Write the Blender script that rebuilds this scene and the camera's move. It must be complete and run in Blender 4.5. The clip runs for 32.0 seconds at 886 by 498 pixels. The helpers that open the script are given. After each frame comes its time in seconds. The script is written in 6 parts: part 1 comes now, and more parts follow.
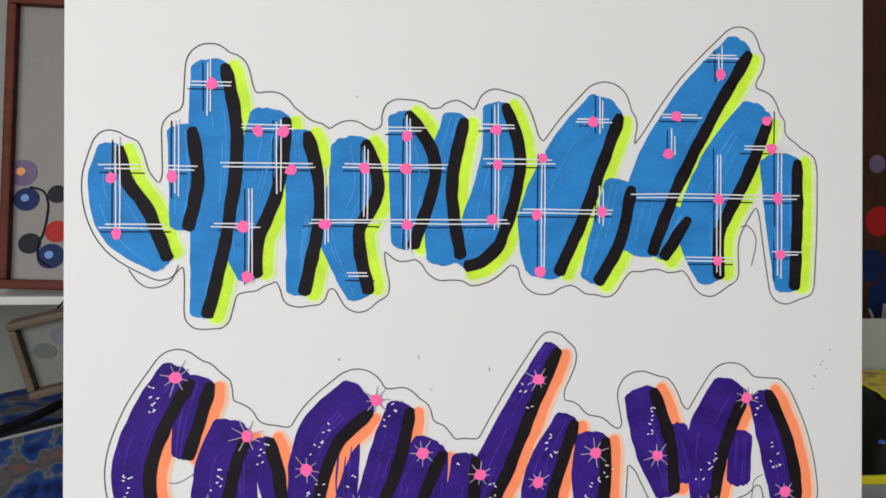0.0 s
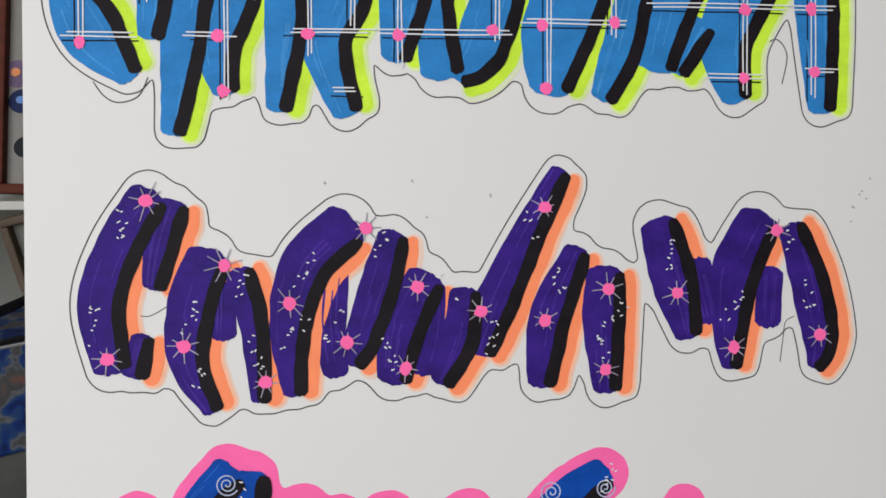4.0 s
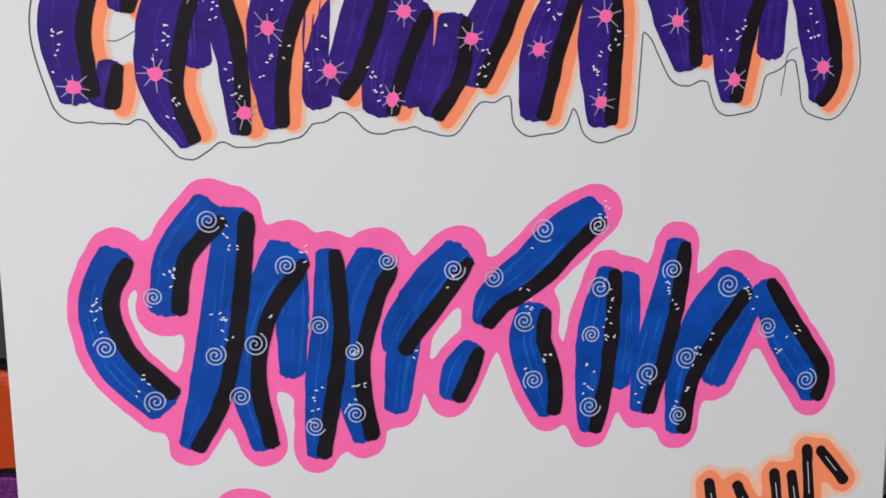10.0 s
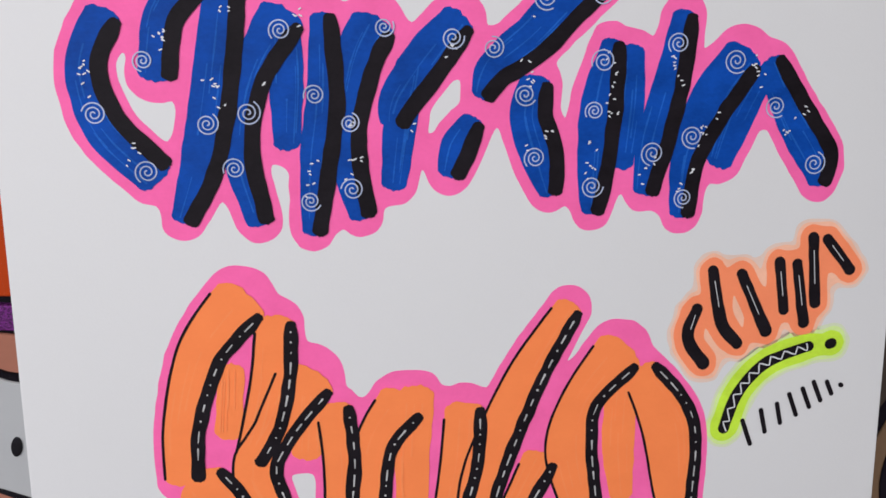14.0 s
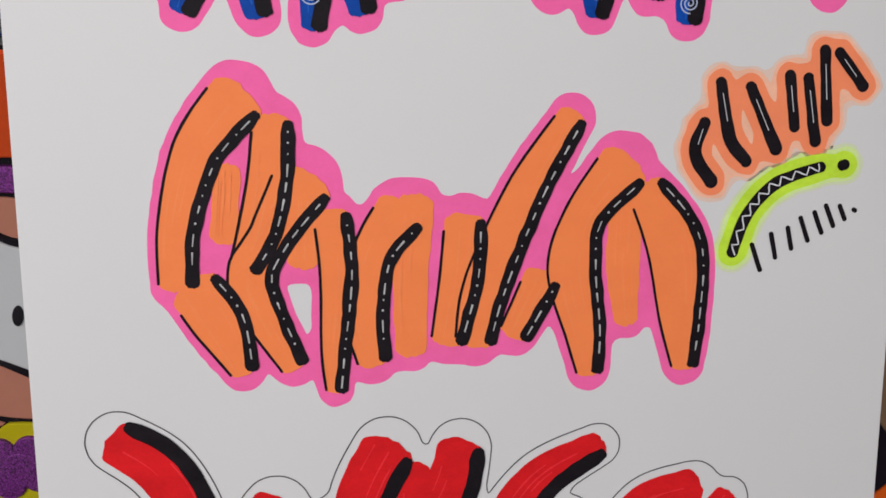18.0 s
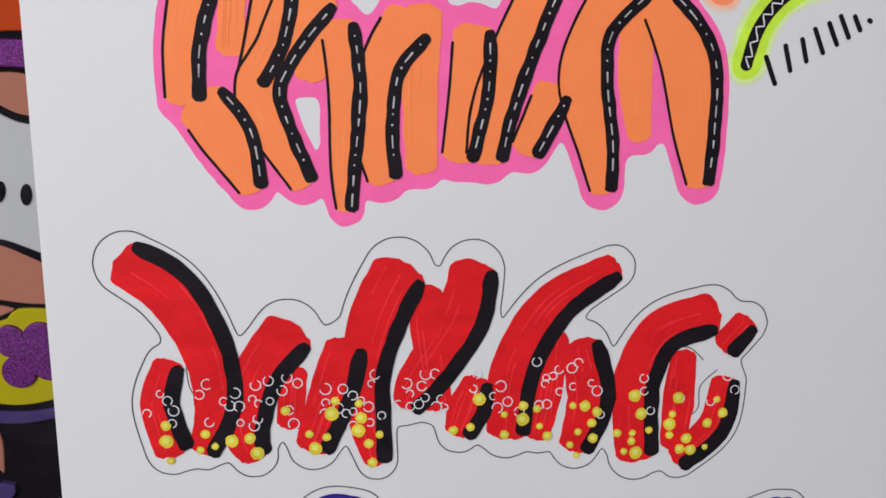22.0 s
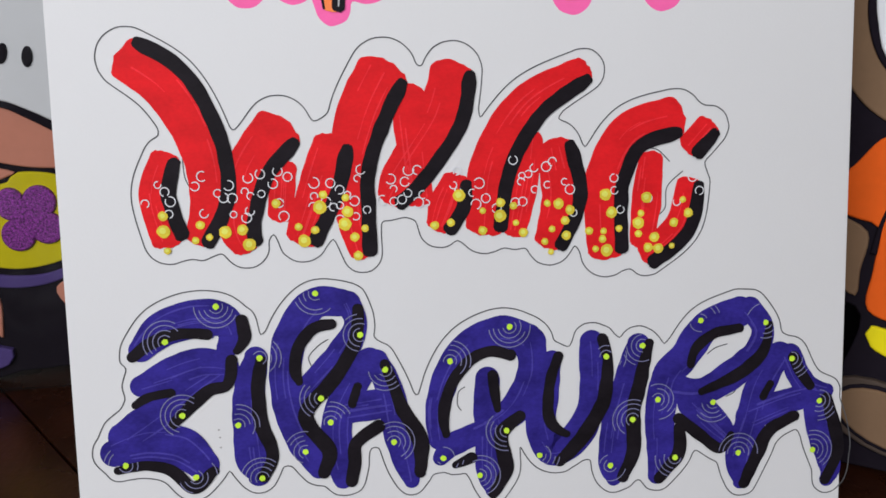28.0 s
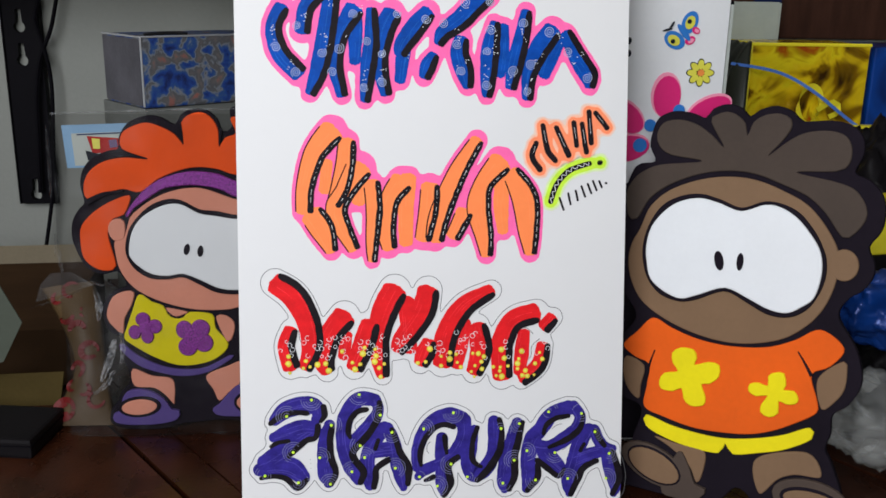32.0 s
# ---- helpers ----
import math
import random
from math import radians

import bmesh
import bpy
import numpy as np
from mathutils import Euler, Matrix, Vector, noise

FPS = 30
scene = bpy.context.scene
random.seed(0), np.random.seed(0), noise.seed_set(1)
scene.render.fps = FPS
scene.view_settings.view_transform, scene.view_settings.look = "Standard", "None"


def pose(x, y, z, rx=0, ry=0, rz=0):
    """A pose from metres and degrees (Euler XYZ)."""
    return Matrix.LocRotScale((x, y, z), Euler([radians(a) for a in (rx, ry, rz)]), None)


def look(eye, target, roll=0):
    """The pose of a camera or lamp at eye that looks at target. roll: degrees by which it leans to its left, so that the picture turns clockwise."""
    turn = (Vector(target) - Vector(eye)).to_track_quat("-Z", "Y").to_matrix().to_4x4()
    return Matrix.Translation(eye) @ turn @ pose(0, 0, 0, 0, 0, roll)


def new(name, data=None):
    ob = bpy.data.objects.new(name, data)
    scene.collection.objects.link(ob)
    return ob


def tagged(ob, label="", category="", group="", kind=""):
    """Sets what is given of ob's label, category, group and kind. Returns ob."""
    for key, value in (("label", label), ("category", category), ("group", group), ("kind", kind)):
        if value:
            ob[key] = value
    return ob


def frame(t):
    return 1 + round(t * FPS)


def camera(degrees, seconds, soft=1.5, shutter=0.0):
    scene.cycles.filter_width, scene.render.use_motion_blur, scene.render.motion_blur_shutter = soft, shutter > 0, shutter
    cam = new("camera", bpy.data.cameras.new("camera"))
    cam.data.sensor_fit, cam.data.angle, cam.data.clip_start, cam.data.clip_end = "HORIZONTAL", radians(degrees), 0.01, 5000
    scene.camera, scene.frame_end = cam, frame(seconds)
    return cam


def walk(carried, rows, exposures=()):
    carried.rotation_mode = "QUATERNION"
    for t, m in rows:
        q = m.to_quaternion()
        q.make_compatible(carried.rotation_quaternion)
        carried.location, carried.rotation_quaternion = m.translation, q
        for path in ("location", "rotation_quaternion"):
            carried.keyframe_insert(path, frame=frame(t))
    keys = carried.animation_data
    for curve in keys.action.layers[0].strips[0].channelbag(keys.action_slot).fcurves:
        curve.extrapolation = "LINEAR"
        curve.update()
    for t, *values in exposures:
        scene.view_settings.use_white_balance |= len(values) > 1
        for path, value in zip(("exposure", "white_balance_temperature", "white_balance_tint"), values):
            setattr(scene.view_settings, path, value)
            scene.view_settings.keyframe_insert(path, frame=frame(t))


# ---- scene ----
cam = camera(50.50, 32.0, soft=1.6)
# the card leans back; the rows hold seconds, place and turn (yaw, pitch, roll) as seen from the upright card
LEANING = pose(0, 0, 0.0006, -11.0)
ROWS = [
    (0.0, -0.0634, -0.4031, 0.6398, -6.53, 0.07, -0.15),
    (0.5, -0.0620, -0.4019, 0.6357, -6.31, -0.67, -0.10),
    (1.0, -0.0600, -0.4022, 0.6296, -6.41, -1.23, 0.09),
    (1.5, -0.0605, -0.3994, 0.6214, -6.42, -1.43, 0.09),
    (2.0, -0.0590, -0.3945, 0.6114, -6.39, -1.37, 0.06),
    (2.5, -0.0551, -0.3885, 0.6011, -6.15, -1.15, 0.37),
    (3.0, -0.0527, -0.3825, 0.5890, -5.74, -0.87, 0.37),
    (3.5, -0.0499, -0.3781, 0.5804, -5.24, -0.52, 0.22),
    (4.0, -0.0468, -0.3678, 0.5718, -4.83, -0.71, 0.24),
    (4.5, -0.0466, -0.3576, 0.5702, -5.08, -1.62, 0.23),
    (6.5, -0.0503, -0.3327, 0.5692, -6.52, -5.39, 0.41),
    (7.0, -0.0525, -0.3348, 0.5643, -6.59, -6.42, 0.41),
    (7.5, -0.0525, -0.3372, 0.5590, -6.63, -6.96, 0.43),
    (8.0, -0.0558, -0.3396, 0.5509, -6.66, -7.43, 0.39),
    (8.5, -0.0543, -0.3482, 0.5433, -7.01, -7.83, 0.16),
    (9.0, -0.0533, -0.3596, 0.5341, -7.16, -8.27, -0.00),
    (9.5, -0.0521, -0.3591, 0.5260, -7.14, -8.59, 0.19),
    (10.0, -0.0535, -0.3540, 0.5182, -6.74, -8.69, 0.51),
    (10.5, -0.0512, -0.3552, 0.5089, -6.63, -8.82, 0.87),
    (11.0, -0.0519, -0.3568, 0.5004, -6.67, -9.15, 0.95),
    (11.5, -0.0544, -0.3560, 0.4897, -6.78, -9.76, 0.51),
    (12.0, -0.0552, -0.3536, 0.4800, -6.89, -10.40, 0.33),
    (12.5, -0.0542, -0.3474, 0.4691, -6.85, -10.84, 0.43),
    (13.0, -0.0527, -0.3467, 0.4623, -6.90, -11.00, 0.40),
    (13.5, -0.0533, -0.3507, 0.4557, -6.71, -11.23, 0.37),
    (14.0, -0.0535, -0.3562, 0.4486, -6.68, -11.52, 0.53),
    (14.5, -0.0524, -0.3615, 0.4362, -6.64, -11.59, 0.67),
    (16.5, -0.0471, -0.3648, 0.3954, -5.81, -9.67, 0.54),
    (17.0, -0.0467, -0.3673, 0.3851, -5.71, -9.24, 0.30),
    (17.5, -0.0466, -0.3703, 0.3736, -5.59, -9.23, 0.01),
    (18.0, -0.0466, -0.3654, 0.3609, -5.28, -9.70, 0.14),
    (18.5, -0.0458, -0.3626, 0.3512, -5.12, -10.34, 0.37),
    (19.0, -0.0444, -0.3653, 0.3462, -5.02, -10.83, 0.49),
    (19.5, -0.0447, -0.3690, 0.3350, -4.78, -10.66, 0.48),
    (20.0, -0.0447, -0.3727, 0.3250, -4.60, -10.44, 0.52),
    (20.5, -0.0458, -0.3709, 0.3154, -4.49, -10.37, 0.61),
    (21.0, -0.0465, -0.3709, 0.3056, -4.48, -10.06, 0.77),
    (21.5, -0.0474, -0.3711, 0.2933, -4.66, -9.39, 1.02),
    (22.0, -0.0482, -0.3725, 0.2819, -4.80, -8.80, 1.16),
    (22.5, -0.0497, -0.3716, 0.2717, -4.82, -8.41, 1.25),
    (23.0, -0.0493, -0.3683, 0.2589, -5.10, -8.17, 1.34),
    (23.5, -0.0527, -0.3659, 0.2451, -5.11, -7.71, 1.71),
    (24.0, -0.0525, -0.3643, 0.2315, -5.14, -7.22, 1.80),
    (24.5, -0.0523, -0.3652, 0.2197, -5.17, -7.54, 1.89),
    (25.0, -0.0506, -0.3644, 0.2087, -5.19, -7.84, 2.01),
    (25.5, -0.0485, -0.3618, 0.1981, -5.11, -7.96, 2.10),
    (26.0, -0.0471, -0.3598, 0.1891, -4.90, -7.95, 2.03),
    (26.5, -0.0422, -0.3632, 0.1786, -5.20, -8.38, 1.92),
    (28.5, -0.0562, -0.4401, 0.1993, -6.03, -7.16, 0.74),
    (29.0, -0.0621, -0.4814, 0.2143, -6.74, -7.40, 0.23),
    (29.5, -0.0631, -0.5369, 0.2486, -6.39, -6.92, 0.61),
    (30.0, -0.0608, -0.5998, 0.2723, -5.62, -6.55, 0.00),
    (30.5, -0.0656, -0.6612, 0.2835, -5.33, -6.52, -0.03),
    (31.0, -0.0696, -0.7291, 0.2985, -5.24, -6.05, 0.03),
    (31.5, -0.0693, -0.7855, 0.3129, -5.35, -5.36, -0.22),
    (32.0, -0.0639, -0.8417, 0.3265, -4.84, -5.04, -0.10),
]
EXPOSURE = [(0.0, -0.06, 6600, 10), (2.0, -0.08, 6600, 10), (3.0, -0.16, 6600, 11), (4.0, -0.17, 6650, 11), (8.0, -0.20, 6450, 12), (9.0, -0.21, 6450, 12), (13.0, -0.14, 6350, 14), (17.0, -0.24, 6600, 14), (19.0, -0.26, 6600, 14), (20.0, -0.18, 6400, 14), (23.0, -0.12, 6350, 14), (25.0, -0.16, 6300, 12), (26.0, -0.01, 6300, 11), (29.0, 0.02, 6350, 13), (32.0, 0.18, 6300, 11)]
walk(cam, [(t, LEANING @ pose(x, y, z, 90 + pitch, roll, yaw)) for t, x, y, z, yaw, pitch, roll in ROWS], EXPOSURE)

# ---- world and lamps ----
world = bpy.data.worlds.new("daylight")
scene.world = world
world.use_nodes = True
wn, wl = world.node_tree.nodes, world.node_tree.links
sky = wn.new("ShaderNodeTexSky")
sky.sky_type, sky.sun_disc = "NISHITA", False
sky.sun_elevation, sky.sun_rotation = radians(40), radians(150)
wl.new(sky.outputs[0], wn["Background"].inputs[0])
wn["Background"].inputs[1].default_value = 0.12


def area_lamp(name, m, width, height, watts, colour):
    data = bpy.data.lights.new(name, "AREA")
    data.shape, data.size, data.size_y, data.energy, data.color = "RECTANGLE", width, height, watts, colour
    ob = new(name, data)
    ob.matrix_world = m
    return ob


# daylight through the room's window, which lies behind and above the camera
area_lamp("window_daylight", look((-0.68, -1.52, 1.05), (0.0, 0.0, 0.35)), 1.5, 1.2, 37, (1.0, 0.99, 0.98))

from mathutils.geometry import delaunay_2d_cdt


# ---- materials ----
def material(name, colour, rough=0.6, metal=0.0, vary=0.12, scale=18.0, bump=0.15, fine=220.0, emit=0.0, spec=0.5, streak=None, per_object=0.0):
    """A painted, wooden, paper or plastic surface: two scales of noise in colour, roughness and relief."""
    m = bpy.data.materials.new(name)
    m.use_nodes = True
    n, l = m.node_tree.nodes, m.node_tree.links
    b = n["Principled BSDF"]
    b.inputs["Metallic"].default_value = metal
    b.inputs["Specular IOR Level"].default_value = spec
    co = n.new("ShaderNodeTexCoord")
    source = co.outputs["Object"]
    if streak:
        mp = n.new("ShaderNodeMapping")
        mp.inputs["Scale"].default_value = streak
        l.new(source, mp.inputs["Vector"])
        source = mp.outputs[0]
    big, small = n.new("ShaderNodeTexNoise"), n.new("ShaderNodeTexNoise")
    big.inputs["Scale"].default_value, big.inputs["Detail"].default_value = scale, 4
    small.inputs["Scale"].default_value, small.inputs["Detail"].default_value = fine, 3
    l.new(source, big.inputs["Vector"]), l.new(source, small.inputs["Vector"])
    ramp = n.new("ShaderNodeValToRGB")
    e = ramp.color_ramp.elements
    e[0].position, e[1].position = 0.3, 0.7
    e[0].color = (*[c * (1 - vary) for c in colour], 1)
    e[1].color = (*[min(1, c * (1 + vary * 0.6)) for c in colour], 1)
    mix = n.new("ShaderNodeMath")
    mix.operation = "MULTIPLY_ADD"
    l.new(small.outputs[0], mix.inputs[0])
    mix.inputs[1].default_value = 0.35
    l.new(big.outputs[0], mix.inputs[2])
    sub = n.new("ShaderNodeMath")
    sub.operation = "SUBTRACT"
    sub.inputs[1].default_value = 0.175
    l.new(mix.outputs[0], sub.inputs[0])
    l.new(sub.outputs[0], ramp.inputs[0])
    out = ramp.outputs[0]
    if per_object:
        info, hsv = n.new("ShaderNodeObjectInfo"), n.new("ShaderNodeHueSaturation")
        rng = n.new("ShaderNodeMapRange")
        rng.inputs["To Min"].default_value, rng.inputs["To Max"].default_value = 1 - per_object, 1 + per_object
        l.new(info.outputs["Random"], rng.inputs["Value"])
        l.new(rng.outputs[0], hsv.inputs["Value"])
        l.new(out, hsv.inputs["Color"])
        out = hsv.outputs[0]
    l.new(out, b.inputs["Base Color"])
    rr = n.new("ShaderNodeMapRange")
    rr.inputs["To Min"].default_value, rr.inputs["To Max"].default_value = max(0.03, rough - 0.08), min(1, rough + 0.08)
    l.new(big.outputs[0], rr.inputs["Value"])
    l.new(rr.outputs[0], b.inputs["Roughness"])
    if bump:
        bp = n.new("ShaderNodeBump")
        bp.inputs["Strength"].default_value, bp.inputs["Distance"].default_value = bump, 0.0006
        l.new(small.outputs[0], bp.inputs["Height"])
        l.new(bp.outputs[0], b.inputs["Normal"])
    return m


def thing(name, label, category, group="", kind="", at=None):
    ob = new(name)
    ob.empty_display_size = 0.05
    if at is not None:
        ob.matrix_world = at
    return tagged(ob, label, category, group, kind)


def solid(name, bm, mat, smooth=False):
    me = bpy.data.meshes.new(name)
    bm.to_mesh(me)
    bm.free()
    for m in mat if isinstance(mat, (list, tuple)) else [mat]:
        me.materials.append(m)
    if smooth:
        for p in me.polygons:
            p.use_smooth = True
    return new(name, me)


def part(name, bm, mat, parent, label="", smooth=False):
    ob = solid(name, bm, mat, smooth)
    ob.parent = parent
    if label:
        ob["label"] = label
    return ob


def box(bm, x0, x1, y0, y1, z0, z1, bevel=0.0, index=0, m=None):
    """One box, its edges bevelled, added to bm."""
    vs = [bm.verts.new((x, y, z)) for x in (x0, x1) for y in (y0, y1) for z in (z0, z1)]
    fs = [bm.faces.new([vs[i] for i in q]) for q in ((0, 1, 3, 2), (4, 6, 7, 5), (0, 4, 5, 1), (2, 3, 7, 6), (0, 2, 6, 4), (1, 5, 7, 3))]
    for f in fs:
        f.material_index = index
    if bevel:
        done = bmesh.ops.bevel(bm, geom=list({e for f in fs for e in f.edges}), offset=bevel, segments=2, affect="EDGES", profile=0.6)
        for f in done["faces"]:
            f.material_index = index
    if m is not None:
        bmesh.ops.transform(bm, matrix=m, verts=[v for v in bm.verts if v in set(vs) or not bevel])
    return bm


def smooth_line(points, step=0.002, closed=False):
    """A Catmull-Rom line through points (any number of columns), cut into pieces of about step."""
    p = np.array(points, float)
    n = len(p)
    if n < 2:
        return p
    out = []
    for i in range(n if closed else n - 1):
        a, b, c, d = (p[(i + k) % n] if closed else p[min(max(i + k, 0), n - 1)] for k in (-1, 0, 1, 2))
        cuts = max(2, int(np.hypot(*(c - b)[:2]) / step))
        for t in np.linspace(0, 1, cuts, endpoint=False):
            out.append(0.5 * (2 * b + (c - a) * t + (2 * a - 5 * b + 4 * c - d) * t * t + (3 * b - a - 3 * c + d) * t ** 3))
    if not closed:
        out.append(p[-1])
    return np.array(out)


def blob(points, step=0.003):
    """A closed smooth outline."""
    return smooth_line(points, step, True)


def plate(bm, outline, y0, y1, index=0, round_off=0.0, rim=None):
    """A flat piece cut out along an outline (x, z): its back at y0, its front at y1, with a rounded front edge."""
    o = np.array(outline, float)
    area = np.sum(o[:, 0] * np.roll(o[:, 1], -1) - np.roll(o[:, 0], -1) * o[:, 1])
    if area < 0:
        o = o[::-1]
    rings = [(y0, 0.0), (y1, 0.0)]
    if round_off:
        rings = [(y0, 0.0), (y1 + round_off, 0.0), (y1 + round_off * 0.3, round_off * 0.35), (y1, round_off)]
    t = np.roll(o, -1, 0) - np.roll(o, 1, 0)
    t /= np.maximum(1e-9, np.hypot(t[:, 0], t[:, 1]))[:, None]
    inward = np.stack([-t[:, 1], t[:, 0]], 1)
    loops = []
    for y, d in rings:
        loops.append([bm.verts.new((a, y, b)) for a, b in o + inward * d])
    n = len(o)
    for a, b in zip(loops, loops[1:]):
        for i in range(n):
            f = bm.faces.new((a[i], b[i], b[(i + 1) % n], a[(i + 1) % n]))
            f.material_index = index if rim is None else rim
    fill(bm, [[(v.co.x, v.co.z) for v in loops[-1]]], y1, index)
    fill(bm, [[(v.co.x, v.co.z) for v in loops[0]]], y0, index, True)
    return bm


def fill(bm, outlines, y, index=0, back=False):
    """A flat face inside closed outlines (x, z) at depth y."""
    pts, faces = [], []
    for o in outlines:
        faces.append(list(range(len(pts), len(pts) + len(o))))
        pts += [Vector(q) for q in o]
    vs, _, tris, *_ = delaunay_2d_cdt(pts, [], faces, 1, 1e-7)
    made = [bm.verts.new((v[0], y, v[1])) for v in vs]
    for t in tris:
        f = bm.faces.new([made[i] for i in (t[::-1] if back else t)])
        f.material_index = index


def tube(bm, points, radius, sides=6, index=0):
    """A round bar along a line of points (x, y, z)."""
    p = [Vector(q) for q in points]
    rings = []
    for i, q in enumerate(p):
        d = (p[min(i + 1, len(p) - 1)] - p[max(i - 1, 0)]).normalized()
        u = d.orthogonal().normalized() if i == 0 else (rings_u - d * rings_u.dot(d)).normalized()
        rings_u = u
        v = d.cross(u)
        r = radius[i] if isinstance(radius, (list, tuple)) else radius
        rings.append([bm.verts.new(q + (u * math.cos(a) + v * math.sin(a)) * r) for a in np.linspace(0, 2 * math.pi, sides, endpoint=False)])
    for a, b in zip(rings, rings[1:]):
        for i in range(sides):
            bm.faces.new((a[i], a[(i + 1) % sides], b[(i + 1) % sides], b[i])).material_index = index
    for r in (rings[0][::-1], rings[-1]):
        bm.faces.new(r).material_index = index
    return bm

PAPER = material("white_card", (0.70, 0.70, 0.70), 0.55, vary=0.015, scale=9, bump=0.06, fine=900, spec=0.3)
WALL = material("painted_wall", (0.228, 0.236, 0.212), 0.75, vary=0.08, scale=3, bump=0.3, fine=160)
CEILING = material("ceiling_paint", (0.75, 0.75, 0.73), 0.85, vary=0.04, scale=2)
FLOOR = material("floor_tile", (0.35, 0.30, 0.26), 0.4, vary=0.1, scale=3)
TABLE_WOOD = material("table_wood", (0.034, 0.0100, 0.0040), 0.28, vary=0.5, spec=0.38, scale=9, bump=0.3, fine=120, streak=(2.2, 1.6, 2.0), per_object=0.25)

# ---- room ----
X0, X1, Y0, Y1, H = -1.7, 1.7, -1.6, 0.75, 1.75
FLOOR_Z = -0.75


def wall(name, x0, x1, y0, y1, z0=FLOOR_Z, z1=H, mat=None):
    return tagged(solid(name, box(bmesh.new(), x0, x1, y0, y1, z0, z1), mat or WALL), "plain painted room wall", "wall", kind="structure")


wall("wall_north", X0 - 0.1, X1 + 0.1, Y1, Y1 + 0.1)
wall("wall_west", X0 - 0.1, X0, Y0, Y1)
wall("wall_east", X1, X1 + 0.1, Y0, Y1)
bm = bmesh.new()
box(bm, X0 - 0.1, -1.65, Y0 - 0.1, Y0, FLOOR_Z, H)
box(bm, -0.05, X1 + 0.1, Y0 - 0.1, Y0, FLOOR_Z, H)
box(bm, -1.65, -0.05, Y0 - 0.1, Y0, FLOOR_Z, 0.42)
box(bm, -1.65, -0.05, Y0 - 0.1, Y0, 1.70, H)
tagged(solid("wall_south", bm, WALL), "painted wall with an open window", "wall", kind="structure")
tagged(solid("floor", box(bmesh.new(), X0 - 0.1, X1 + 0.1, Y0 - 0.1, Y1 + 0.1, FLOOR_Z - 0.1, FLOOR_Z), FLOOR), "plain tiled floor", "floor", kind="structure")
tagged(solid("ceiling", box(bmesh.new(), X0 - 0.1, X1 + 0.1, Y0 - 0.1, Y1 + 0.1, H, H + 0.1), CEILING), "plain white ceiling", "ceiling", kind="structure")

# ---- table: wide red-brown planks, their joints open ----
table = thing("table", "red-brown varnished wooden plank table", "table")
part("tabletop_base", box(bmesh.new(), -1.05, 1.05, -0.30, 0.745, -0.045, -0.022), TABLE_WOOD, table)
RUN = radians(-55.0)
ACROSS = Vector((-math.sin(RUN), math.cos(RUN)))
START = Vector((-0.332, 0.192)).dot(ACROSS)


def cut_to_top(strip):
    """The part of a strip that lies on the table's oblong top."""
    out = strip
    for axis, sign, limit in ((0, 1, 1.05), (0, -1, 1.05), (1, 1, 0.745), (1, -1, 0.30)):
        kept = []
        for a, b in zip(out, out[1:] + out[:1]):
            da, db = limit - sign * a[axis], limit - sign * b[axis]
            if da >= 0:
                kept.append(a)
            if (da < 0) != (db < 0):
                kept.append(a + (b - a) * (da / (da - db)))
        out = kept
        if len(out) < 3:
            return []
    return out


edges, at = [], START - 1.5 * 0.19
along = Vector((math.cos(RUN), math.sin(RUN)))
while at < 1.6:
    for width in (0.0455, 0.1445):
        edges.append((at, at + width))
        at += width
shift = START - min(edges, key=lambda e: abs(e[0] - START) + (0 if e[1] - e[0] < 0.1 else 9))[0]
for a, b in [(edges[0][0] - 0.19 * k - 0.1445, edges[0][0] - 0.19 * k) for k in range(6)] + [(edges[0][0] - 0.19 * k - 0.19, edges[0][0] - 0.19 * k - 0.1445) for k in range(6)] + edges:
    broad = b - a > 0.1
    a, b = a + shift + (0.0008 if broad else 0.0028), b + shift - (0.0028 if broad else 0.0008)
    o = cut_to_top([ACROSS * a - along * 3, ACROSS * a + along * 3, ACROSS * b + along * 3, ACROSS * b - along * 3])
    if len(o) < 3:
        continue
    bm = bmesh.new()
    low, top = [bm.verts.new((*q, -0.0215)) for q in o], [bm.verts.new((*q, -0.0012)) for q in o]
    mid = sum(o, Vector((0, 0))) / len(o)
    crown = [bm.verts.new((*(q + (mid - q).normalized() * 0.0016), 0.0)) for q in o]
    for r, s in ((low, top), (top, crown)):
        for i in range(len(o)):
            bm.faces.new((r[i], r[(i + 1) % len(o)], s[(i + 1) % len(o)], s[i]))
    bm.faces.new(crown)
    bmesh.ops.recalc_face_normals(bm, faces=bm.faces[:])
    part("plank", bm, TABLE_WOOD, table)
for x in (-0.98, 0.98):
    for y in (-0.24, 0.66):
        part("leg", box(bmesh.new(), x - 0.035, x + 0.035, y - 0.035, y + 0.035, FLOOR_Z, -0.0455, 0.004), TABLE_WOOD, table)

# ---- poster ----
POSTER_W, POSTER_H = 0.350, 0.757
poster = thing("poster", "upright white card with hand-painted coloured lettering in rows", "poster", at=LEANING)
bm = bmesh.new()
box(bm, -POSTER_W / 2, POSTER_W / 2, 0.0, 0.0022, 0.0, POSTER_H, 0.0005)
part("card", bm, PAPER, poster, "smooth white card sheet")


# ---- painted rows on the card: helpers; places in millimetres on the card (x from its middle, z from its foot) ----
def paint(name, colour, rough=0.5, vary=0.16, streak=(1.0, 1.0, 1.6)):
    return material(name, colour, rough, vary=vary, scale=60, bump=0.10, fine=520, streak=streak, spec=0.05)


